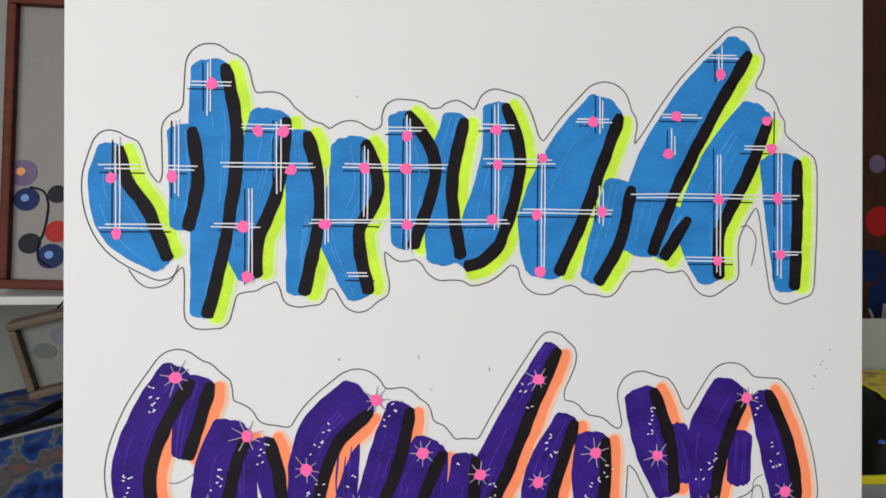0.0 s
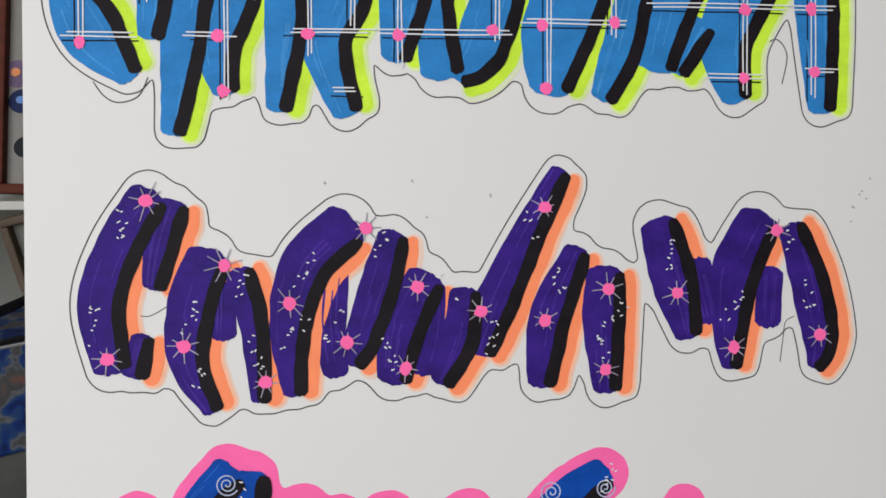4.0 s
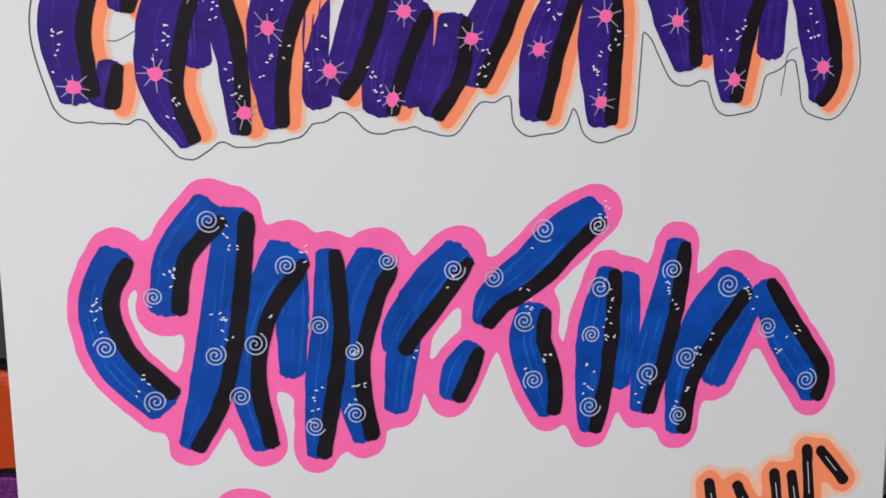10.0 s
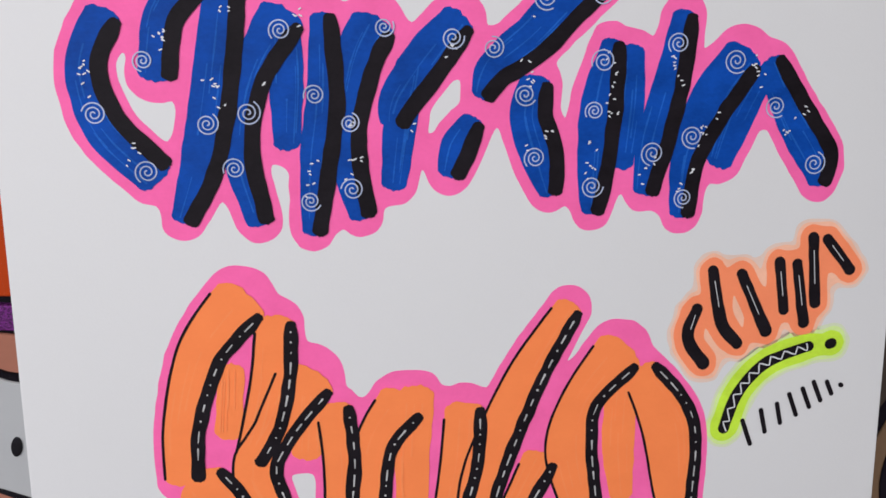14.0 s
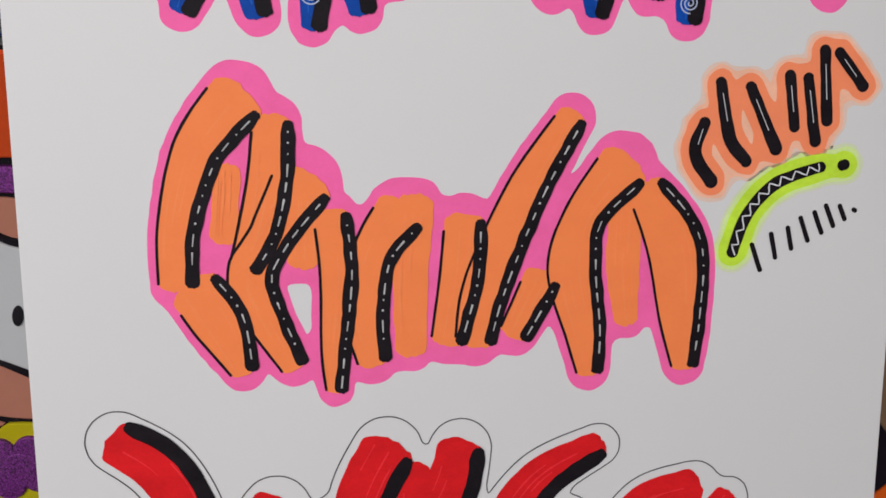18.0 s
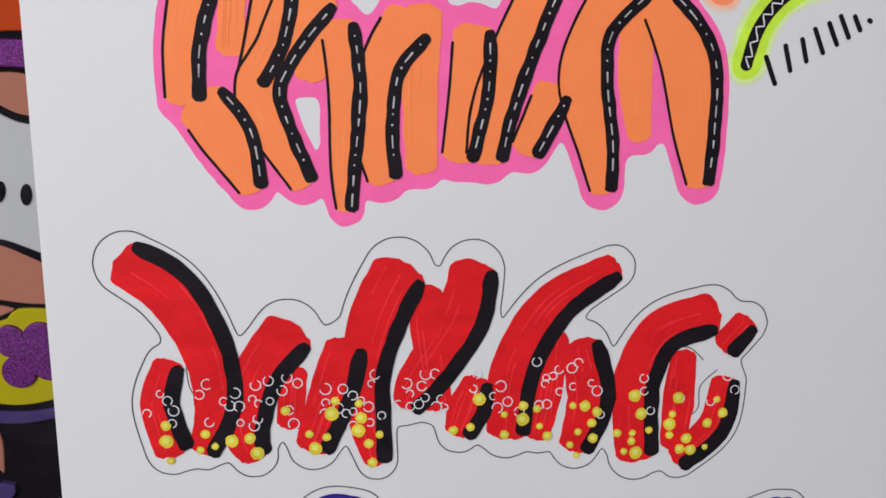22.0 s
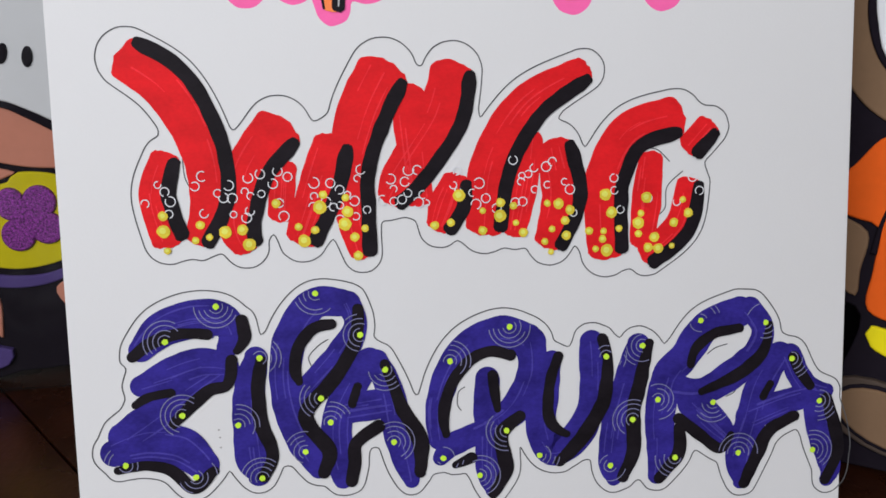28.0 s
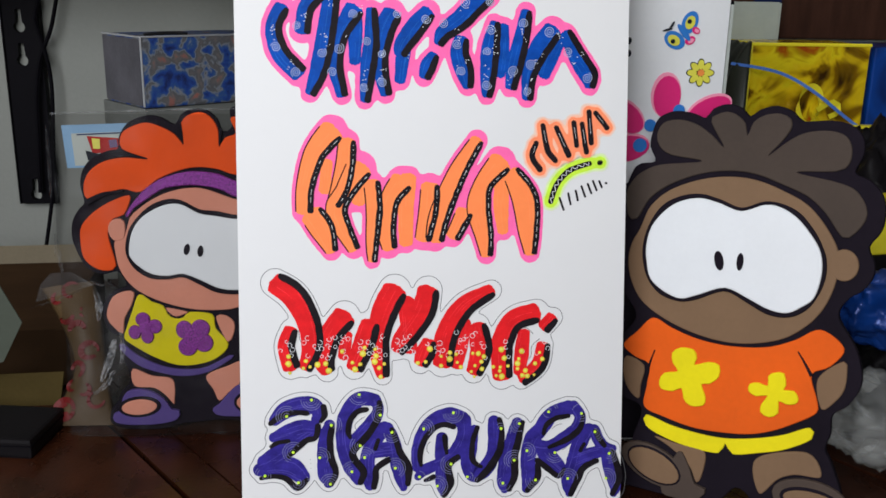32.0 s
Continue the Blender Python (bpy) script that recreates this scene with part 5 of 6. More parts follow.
PRINT = {
    "pink": material("printed_pink", (0.62, 0.012, 0.15), 0.45, vary=0.06), "rim": material("printed_pale_pink", (0.78, 0.28, 0.40), 0.45, vary=0.06),
    "blue": material("printed_blue", (0.02, 0.16, 0.50), 0.45, vary=0.1), "yellow": material("printed_yellow", (0.62, 0.58, 0.06), 0.45, vary=0.1),
    "red": material("printed_red", (0.34, 0.015, 0.012), 0.6, vary=0.2, spec=0.2), "navy": material("printed_navy", (0.008, 0.020, 0.085), 0.6, vary=0.3, spec=0.15),
    "mauve": material("printed_mauve", (0.15, 0.105, 0.20), 0.6, vary=0.3, spec=0.2), "leaf": material("printed_dark_leaf", (0.010, 0.013, 0.020), 0.6, vary=0.3, spec=0.15),
    "orange": material("printed_orange", (0.7, 0.22, 0.04), 0.5, vary=0.2),
}


def patterned(name, stops, scale=30.0, rough=0.4, metal=0.0, bump=0.3, distort=1.5):
    """Wrapping paper or foil: blotches of several colours."""
    m = bpy.data.materials.new(name)
    m.use_nodes = True
    n, l = m.node_tree.nodes, m.node_tree.links
    b = n["Principled BSDF"]
    b.inputs["Roughness"].default_value, b.inputs["Metallic"].default_value = rough, metal
    co, tex, ramp = n.new("ShaderNodeTexCoord"), n.new("ShaderNodeTexNoise"), n.new("ShaderNodeValToRGB")
    tex.inputs["Scale"].default_value, tex.inputs["Detail"].default_value, tex.inputs["Distortion"].default_value = scale, 3, distort
    l.new(co.outputs["Object"], tex.inputs["Vector"])
    e = ramp.color_ramp.elements
    while len(e) < len(stops):
        e.new(0.5)
    for k, (at, c) in enumerate(stops):
        e[k].position, e[k].color = at, (*c, 1)
    l.new(tex.outputs[0], ramp.inputs[0])
    l.new(ramp.outputs[0], b.inputs["Base Color"])
    wr, bp = n.new("ShaderNodeTexNoise"), n.new("ShaderNodeBump")
    wr.inputs["Scale"].default_value, wr.inputs["Detail"].default_value = 42, 2
    l.new(co.outputs["Object"], wr.inputs["Vector"])
    bp.inputs["Strength"].default_value, bp.inputs["Distance"].default_value = bump, 0.006
    l.new(wr.outputs[0], bp.inputs["Height"])
    l.new(bp.outputs[0], b.inputs["Normal"])
    return m


def clear_film(name, haze=0.10, tint=(0.9, 0.92, 0.95), floor=0.35, detail=4, clarity=0.84):
    """Thin clear plastic: mostly see-through, glossy where it catches the light."""
    m = bpy.data.materials.new(name)
    m.use_nodes = True
    n, l = m.node_tree.nodes, m.node_tree.links
    b = n["Principled BSDF"]
    b.inputs["Base Color"].default_value = (*tint, 1)
    b.inputs["Roughness"].default_value = 0.16
    clear, mix = n.new("ShaderNodeBsdfTransparent"), n.new("ShaderNodeMixShader")
    clear.inputs[0].default_value = (clarity, clarity, clarity * 0.99, 1)
    co, tex, bp, rr = n.new("ShaderNodeTexCoord"), n.new("ShaderNodeTexNoise"), n.new("ShaderNodeBump"), n.new("ShaderNodeMapRange")
    tex.inputs["Scale"].default_value, tex.inputs["Detail"].default_value = 22, detail
    l.new(co.outputs["Object"], tex.inputs["Vector"])
    l.new(tex.outputs[0], bp.inputs["Height"])
    bp.inputs["Strength"].default_value, bp.inputs["Distance"].default_value = 0.8, 0.01
    l.new(bp.outputs[0], b.inputs["Normal"])
    rr.inputs["From Min"].default_value, rr.inputs["From Max"].default_value = 0.48, 0.75
    rr.inputs["To Min"].default_value, rr.inputs["To Max"].default_value = haze * floor, haze * 3.2 if floor < 0.5 else haze * 1.6
    l.new(tex.outputs[0], rr.inputs["Value"])
    l.new(rr.outputs[0], mix.inputs[0])
    l.new(clear.outputs[0], mix.inputs[1])
    l.new(b.outputs[0], mix.inputs[2])
    l.new(mix.outputs[0], n["Material Output"].inputs[0])
    return m


FLORAL = patterned("blue_floral_wrap", [(0.34, (0.008, 0.016, 0.08)), (0.44, (0.012, 0.045, 0.22)), (0.49, (0.030, 0.075, 0.19)), (0.53, (0.16, 0.17, 0.19)), (0.57, (0.075, 0.078, 0.085)), (0.64, (0.11, 0.10, 0.10)), (0.71, (0.22, 0.09, 0.075))], 44, 0.5, 0, 0.2, 0.35)
# dark and bright golds paint in the crumpled foil's shading, beside red-brown patches
GOLD = patterned("gold_foil", [(0.30, (0.05, 0.022, 0.002)), (0.39, (0.30, 0.16, 0.003)), (0.47, (0.95, 0.66, 0.008)), (0.54, (1.0, 0.80, 0.012)), (0.60, (0.60, 0.36, 0.005)), (0.66, (0.50, 0.09, 0.006)), (0.74, (0.85, 0.55, 0.006))], 17, 0.22, 0.35, 0.9, 0.9)
BLUE_FOIL = patterned("blue_foil", [(0.3, (0.003, 0.012, 0.08)), (0.6, (0.005, 0.06, 0.34)), (0.8, (0.03, 0.2, 0.7))], 9, 0.3, 0.2, 0.12)
BLACK_BAG = material("black_plastic", (0.006, 0.005, 0.006), 0.5, vary=0.3, spec=0.12)
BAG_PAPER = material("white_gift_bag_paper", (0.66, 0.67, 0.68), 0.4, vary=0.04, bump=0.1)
# the white bag paper again, darkened in its colour as shade
BAG_SIDE = material("shaded_gift_bag_paper", (0.36, 0.39, 0.36), 0.5, vary=0.06)
PALE_BAG = material("pale_green_bag_paper", (0.42, 0.47, 0.43), 0.5, vary=0.08)
RIBBON_YELLOW = material("yellow_ribbon", (0.90, 0.78, 0.03), 0.22, vary=0.08)
RIBBON_BLUE = material("blue_ribbon", (0.10, 0.24, 0.72), 0.25, vary=0.15)
RIBBON_BLACK = material("black_ribbon", (0.01, 0.01, 0.012), 0.4, vary=0.15)
# low clarity also darkens the doll behind, in place of the film's missing shadow
FILM = clear_film("clear_plastic_film", 0.008, clarity=0.71)
GREY_CARTON = material("grey_carton", (0.13, 0.135, 0.125), 0.7, vary=0.15, spec=0.15)
CURL_RED = material("dark_red_print", (0.11, 0.005, 0.005), 0.5, vary=0.3, spec=0.2)
PILLOW = material("beige_wrap", (0.070, 0.042, 0.017), 0.5, vary=0.2, spec=0.2)
DIM_SHEET = material("dull_white_paper", (0.070, 0.080, 0.062), 0.7, vary=0.08, spec=0.1)
FOLD = clear_film("film_glint_fold", 0.075, (0.9, 0.92, 0.95), 0.4, 5)
CRUMPLE = clear_film("crumpled_plastic", 0.22, (0.86, 0.88, 0.85), 0.7, 1)


def flat_shape(parent, name, key, outline, depth, lift=0.0008, label=""):
    """A printed or painted patch, slightly proud of the face it lies on."""
    return part(name, plate(bmesh.new(), outline, depth, depth - lift), PRINT[key] if isinstance(key, str) else key, parent, label)


def ellipse(x, z, rx, rz, tilt=0.0, n=20):
    c, s = math.cos(radians(tilt)), math.sin(radians(tilt))
    return [(x + rx * math.cos(a) * c - rz * math.sin(a) * s, z + rx * math.cos(a) * s + rz * math.sin(a) * c) for a in np.linspace(0, 2 * math.pi, n, endpoint=False)]


def band(bm, points, width, thick=0.0006):
    """A flat ribbon along points (x, y, z), standing upright across its width."""
    p = smooth_line(points, 0.006)
    d = np.gradient(p, axis=0)
    rows = []
    for a, t in zip(p, d):
        t = Vector(t).normalized()
        up = Vector((0, -0.35, 1)).cross(t).cross(t).normalized() * -width / 2
        rows.append([bm.verts.new(Vector(a) + up), bm.verts.new(Vector(a) - up), bm.verts.new(Vector(a) - up + Vector((0, thick, 0))), bm.verts.new(Vector(a) + up + Vector((0, thick, 0)))])
    for a, b in zip(rows, rows[1:]):
        for i in range(4):
            bm.faces.new((a[i], a[(i + 1) % 4], b[(i + 1) % 4], b[i]))
    for r in (rows[0], rows[-1]):
        bm.faces.new(r)
    return bm


def gift_box(name, label, m, w, d, h, mat, ribbon_mat=None, edge=0.0025):
    ob = thing(name, label, "gift box", "wrapped presents", at=m)
    part("wrapped_body", box(bmesh.new(), 0, w, 0, d, 0, h, 0.003), mat, ob)
    if ribbon_mat:
        for a, b in (((0, 0), (w, 0)), ((0, 0), (0, d))):
            part("edge_ribbon", tube(bmesh.new(), [(a[0], a[1], h), (b[0], b[1], h)], edge, 6), ribbon_mat, ob)
        part("edge_ribbon", tube(bmesh.new(), [(0, 0, 0.002), (0, 0, h)], edge, 6), ribbon_mat, ob)
    return ob


def framed_picture(m, w, h, label, frame_mat, picture_mat, t=0.007):
    ob = thing("framed_picture", label, "picture", "framed pictures", at=m)
    for x0, x1, z0, z1 in ((0, w, 0, t), (0, w, h - t, h), (0, t, t, h - t), (w - t, w, t, h - t)):
        part("frame_bar", box(bmesh.new(), x0, x1, -0.014, 0.004, z0, z1, 0.002), frame_mat, ob)
    part("picture_sheet", box(bmesh.new(), t, w - t, -0.004, 0.002, t, h - t), picture_mat, ob)
    return ob


# gift bag beside the card
gift_bag = thing("gift_bag", "white paper gift bag printed with bright flowers", "gift bag", at=pose(0.122, 0.15, 0))
bm = bmesh.new()
box(bm, 0, 0.17, 0, 0.003, 0, 0.484, 0.0006)
part("front_panel", bm, BAG_PAPER, gift_bag)
# sides and back carry their shade in the grey colour
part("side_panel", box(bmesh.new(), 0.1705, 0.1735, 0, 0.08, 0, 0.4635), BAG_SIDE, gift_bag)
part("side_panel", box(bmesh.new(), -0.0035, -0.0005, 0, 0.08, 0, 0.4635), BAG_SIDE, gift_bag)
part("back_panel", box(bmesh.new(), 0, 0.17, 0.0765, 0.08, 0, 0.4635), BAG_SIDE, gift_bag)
part("yellow_band", box(bmesh.new(), 0, 0.17, 0.0768, 0.0797, 0.4637, 0.4690, 0.0006), RIBBON_YELLOW, gift_bag, "yellow folded rim")
for z in (0.463, 0.440):
    part("eyelet", tube(bmesh.new(), [(0.172, 0.010, z), (0.176, 0.010, z)], 0.004, 10), BLACK_METAL, gift_bag)
part("printed_base", box(bmesh.new(), 0.001, 0.169, -0.0006, 0.0002, 0.002, 0.287), material("dark_purple_print", (0.014, 0.010, 0.016), 0.6, vary=0.3, spec=0.15), gift_bag, "dark printed lower half")
flat_shape(gift_bag, "petal_rim", "rim", ellipse(0.113, 0.376, 0.0153, 0.0224, 0), 0.0, 0.0008)
flat_shape(gift_bag, "petal", "pink", ellipse(0.114, 0.374, 0.0137, 0.0208, 0), 0.0, 0.0016)
flat_shape(gift_bag, "petal_rim", "rim", ellipse(0.072, 0.356, 0.0246, 0.0148, -35), 0.0, 0.0008)
flat_shape(gift_bag, "petal", "pink", ellipse(0.072, 0.355, 0.0230, 0.0131, -35), 0.0, 0.0016)
flat_shape(gift_bag, "petal_rim", "rim", ellipse(0.158, 0.362, 0.0246, 0.0137, 25), 0.0, 0.0008)
flat_shape(gift_bag, "petal", "pink", ellipse(0.158, 0.361, 0.0230, 0.0120, 25), 0.0, 0.0016)
flat_shape(gift_bag, "petal_rim", "rim", ellipse(0.074, 0.323, 0.0268, 0.0148, 10), 0.0, 0.0008)
flat_shape(gift_bag, "petal", "pink", ellipse(0.075, 0.322, 0.0252, 0.0131, 10), 0.0, 0.0016)
flat_shape(gift_bag, "printed_spot", "blue", ellipse(0.099, 0.346, 0.0060, 0.0060, 0), 0.0, 0.0024)
flat_shape(gift_bag, "printed_spot", "blue", ellipse(0.127, 0.361, 0.0060, 0.0060, 0), 0.0, 0.0024)
flat_shape(gift_bag, "printed_spot", "blue", ellipse(0.090, 0.326, 0.0071, 0.0071, 0), 0.0, 0.0024)
for k in range(8):
    a = k * math.pi / 4
    for name, key, grow, lift in (("petal_rim", "leaf", 1.22, 0.0006), ("petal", "yellow", 1.0, 0.0011 + 0.0004 * (k % 2))):
        flat_shape(gift_bag, name, key, ellipse(0.1457 + 0.0085 * math.cos(a), 0.398 + 0.0080 * math.sin(a), 0.0048 * grow, 0.0030 * grow, k * 45), 0.0, lift)
flat_shape(gift_bag, "printed_spot", "orange", ellipse(0.146, 0.398, 0.0033, 0.0033, 0), 0.0, 0.0018)
flat_shape(gift_bag, "printed_spot", "blue", ellipse(0.117, 0.429, 0.0112, 0.0080, -30), 0.0, 0.0008)
flat_shape(gift_bag, "printed_spot", "blue", ellipse(0.131, 0.446, 0.0078, 0.0112, -20), 0.0, 0.0008)
flat_shape(gift_bag, "printed_spot", "yellow", ellipse(0.116, 0.429, 0.0066, 0.0048, -30), 0.0, 0.0016)
flat_shape(gift_bag, "printed_spot", "yellow", ellipse(0.131, 0.446, 0.0046, 0.0066, -20), 0.0, 0.0016)
flat_shape(gift_bag, "printed_spot", "pink", ellipse(0.1325, 0.4290, 0.0052, 0.0038, 30), 0.0, 0.0012)
flat_shape(gift_bag, "printed_spot", "rim", ellipse(0.1330, 0.4287, 0.0030, 0.0021, 30), 0.0, 0.0017)
flat_shape(gift_bag, "butterfly_body", "blue", ellipse(0.1255, 0.4365, 0.0028, 0.0100, 40), 0.0, 0.002)
flat_shape(gift_bag, "printed_spot", "pink", ellipse(0.1375, 0.4385, 0.0042, 0.0032, -30), 0.0, 0.0012)
flat_shape(gift_bag, "printed_spot", "rim", ellipse(0.1380, 0.4383, 0.0024, 0.0017, -30), 0.0, 0.0017)
for x, z in ((0.0722, 0.428), (0.0726, 0.416)):
    flat_shape(gift_bag, "printed_spot", "leaf", ellipse(x, z, 0.0022, 0.0034, 0), 0.0, 0.0012)
flat_shape(gift_bag, "printed_spot", "leaf", ellipse(0.115, 0.428, 0.0022, 0.0022, 0), 0.0, 0.0022)
flat_shape(gift_bag, "printed_spot", "leaf", ellipse(0.130, 0.447, 0.0022, 0.0022, 0), 0.0, 0.0022)
flat_shape(gift_bag, "printed_spot", "leaf", ellipse(0.113, 0.443, 0.0044, 0.0009, 60), 0.0, 0.0022)
flat_shape(gift_bag, "printed_spot", "leaf", ellipse(0.109, 0.439, 0.0049, 0.0009, 15), 0.0, 0.0022)

# stacked presents
gift_box("gift_box", "deep blue foil gift box under the others", pose(0.4590, 0.485, 0), 0.254, 0.17, 0.250, BLUE_FOIL)
gift_box("gift_box", "crumpled gold foil gift box with yellow ribbon edges", pose(0.463, 0.5, 0.251), 0.170, 0.12, 0.154, GOLD, RIBBON_YELLOW)
gift_box("gift_box", "small bright blue gift box", pose(0.639, 0.5, 0.251), 0.12, 0.12, 0.152, BLUE_FOIL)
blue_curl = thing("ribbon", "loose curled blue gift ribbon", "ribbon")
part("strip", band(bmesh.new(), [(0.432, 0.488, 0.380), (0.493, 0.475, 0.370), (0.544, 0.47, 0.345), (0.616, 0.48, 0.298), (0.693, 0.483, 0.259)], 0.0042), RIBBON_BLUE, blue_curl)
loop = thing("ribbon", "looped yellow gift ribbon on the gold box", "ribbon")
part("strip", band(bmesh.new(), [(0.548 + 0.017 * math.cos(a), 0.489 - 0.006 * math.sin(a * 0.5), 0.325 + 0.026 * math.sin(a)) for a in np.linspace(-0.6, 5.4, 14)], 0.008), RIBBON_YELLOW, loop)
part("strip", band(bmesh.new(), [(0.560, 0.486, 0.318), (0.578, 0.480, 0.330), (0.592, 0.484, 0.318), (0.580, 0.490, 0.308)], 0.008), RIBBON_YELLOW, loop)
yellow_strip = thing("ribbon", "flat yellow gift ribbon across a present", "ribbon")
part("strip", box(bmesh.new(), 0.611, 0.761, 0.472, 0.484, 0.290, 0.299, 0.001), RIBBON_YELLOW, yellow_strip)


def crumpled(name, label, category, centre, size, mat, seed, rough=0.35):
    """A slack bag or crumpled foil: a lump with sharp folds, resting on the table."""
    bm = bmesh.new()
    bmesh.ops.create_icosphere(bm, subdivisions=5, radius=1.0)
    for v in bm.verts:
        n = v.co.normalized()
        f = 1 + rough * noise.noise(n * 2.1 + Vector((seed, 0, 0))) + rough * 0.6 * abs(noise.noise(n * 5.3 + Vector((0, seed, 0)))) + rough * 0.35 * (0.4 - abs(noise.noise(n * 9 + Vector((0, 0, seed)))))
        v.co = Vector((n.x * size[0], n.y * size[1], n.z * size[2])) * f
    low = min(v.co.z for v in bm.verts)
    ob = solid(name, bm, mat, True)
    ob.location = (centre[0], centre[1], -low + (centre[2] if len(centre) > 2 else 0))
    return tagged(ob, label, category)


crumpled("plastic_bag", "slack black plastic bag behind the doll", "bag", (0.577, 0.36), (0.065, 0.06, 0.13), BLACK_BAG, 3.1)
crumpled("foil_bow", "crumpled shiny blue foil bow", "bow", (0.500, 0.14, 0.106), (0.06, 0.03, 0.042), BLUE_FOIL, 7.7, 0.22)
crumpled("plastic_bag", "dark plastic bag under the foil bow", "bag", (0.530, 0.16), (0.05, 0.05, 0.056), BLACK_BAG, 4.4, 0.15)
crumpled("plastic_bag", "crumpled clear plastic bag lying on the table", "bag", (0.466, 0.09), (0.058, 0.05, 0.040), CRUMPLE, 12.0, 0.34)


def draped_bag():
    """A dark plastic bag slumped against the side of the gold box: a sloping, creased sheet over a straight back."""
    ob = thing("plastic_bag", "dark green plastic bag slumped beside a gold present", "bag")
    cut = smooth_line([(0.4575, 0.4075), (0.447, 0.392), (0.436, 0.360), (0.424, 0.315), (0.413, 0.255), (0.405, 0.18), (0.402, 0.09), (0.400, 0.0)], 0.008)
    bm, grid = bmesh.new(), []
    for j in range(19):
        y = 0.486 + 0.0075 * j
        grid.append([bm.verts.new((min(x + 0.009 * noise.noise((y * 30, z * 26, 2.0)) * min(1.0, k / 4), 0.4575), y, z + 0.004 * noise.noise((y * 60, 3.0, 1.0)) * (z > 0.02))) for k, (x, z) in enumerate(cut)] + [bm.verts.new((0.4578, y, 0.0))])
    n = len(grid[0])
    for a, b in zip(grid, grid[1:]):
        for k in range(n):
            bm.faces.new((a[k], a[(k + 1) % n], b[(k + 1) % n], b[k]))
    for end in (grid[0], grid[-1]):
        bm.faces.new(end)
    bmesh.ops.recalc_face_normals(bm, faces=bm.faces[:])
    part("film", bm, material("dark_green_plastic", (0.012, 0.014, 0.007), 0.35, vary=0.4, spec=0.35), ob, smooth=True)


draped_bag()
pale_bag = thing("gift_bag", "plain pale greenish paper gift bag", "gift bag", at=pose(0.4645, 0.625, 0))
part("front_panel", box(bmesh.new(), 0, 0.087, 0, 0.003, 0, 0.4585, 0.0006), PALE_BAG, pale_bag)
part("side_panel", box(bmesh.new(), 0.0872, 0.0900, 0, 0.07, 0, 0.457), PALE_BAG, pale_bag)
gift_box("gift_box", "small bright yellow gift box", pose(0.495, 0.20, 0.193, 0, 0, 10), 0.06, 0.05, 0.06, RIBBON_YELLOW)
gift_box("gift_box", "dark gift box under a yellow one", pose(0.493, 0.198, 0, 0, 0, 10), 0.066, 0.055, 0.192, BLACK_BAG)

# painted dark board on the wall
board = thing("wall_panel", "dark brown wooden panel painted with flowers on the wall", "wall panel", at=pose(0.500, 0.735, 0.40))
part("panel", box(bmesh.new(), 0, 0.6, 0, 0.014, 0, 0.62, 0.003), DARK_WOOD, board)
flat_shape(board, "painted_flower", "red", ellipse(0.060, 0.145, 0.0163, 0.0179, 20), 0.0)
flat_shape(board, "painted_flower", "navy", ellipse(0.056, 0.093, 0.0177, 0.0194, 20), 0.0)
flat_shape(board, "painted_flower", "navy", ellipse(0.080, 0.053, 0.0231, 0.0254, 20), 0.0)
flat_shape(board, "painted_stem", BAG_SIDE, smooth_line([(0.0590, 0.040), (0.0640, 0.030), (0.0735, 0.013), (0.0755, 0.014), (0.0670, 0.031), (0.0610, 0.041)], 0.004), 0.0, 0.0014)
flat_shape(board, "painted_flower", "mauve", ellipse(0.050, 0.211, 0.0095, 0.0105, 20), 0.0)

# left group: carton, presents, bagged doll, shelf
floral_box = gift_box("gift_box", "blue floral wrapped gift box with a silvery edge ribbon", pose(-0.340, 0.46, 0.317, 0, 0, 38), 0.19, 0.112, 0.089, FLORAL, material("silver_ribbon", (0.7, 0.72, 0.75), 0.25, metal=0.6, vary=0.1), 0.0014)
part("side_paper", box(bmesh.new(), -0.0012, -0.0004, 0.003, 0.109, 0.003, 0.0865), material("grey_mauve_wrap", (0.085, 0.082, 0.094), 0.6, vary=0.25, scale=25, spec=0.2), floral_box, "plain grey mauve side")
carton = thing("carton", "plain grey carton under a gift box", "carton", at=pose(-0.340, 0.46, 0, 0, 0, 38))
part("body", box(bmesh.new(), 0.002, 0.195, 0.004, 0.13, 0, 0.316, 0.002), GREY_CARTON, carton)
black_tape = thing("ribbon", "black ribbon lying over the floral box", "ribbon")
part("strip", tube(bmesh.new(), [(-0.336, 0.466, 0.4085), (-0.325, 0.4745, 0.4098), (-0.314, 0.483, 0.4102), (-0.302, 0.4925, 0.4098), (-0.290, 0.502, 0.4085)], 0.0024), RIBBON_BLACK, black_tape)
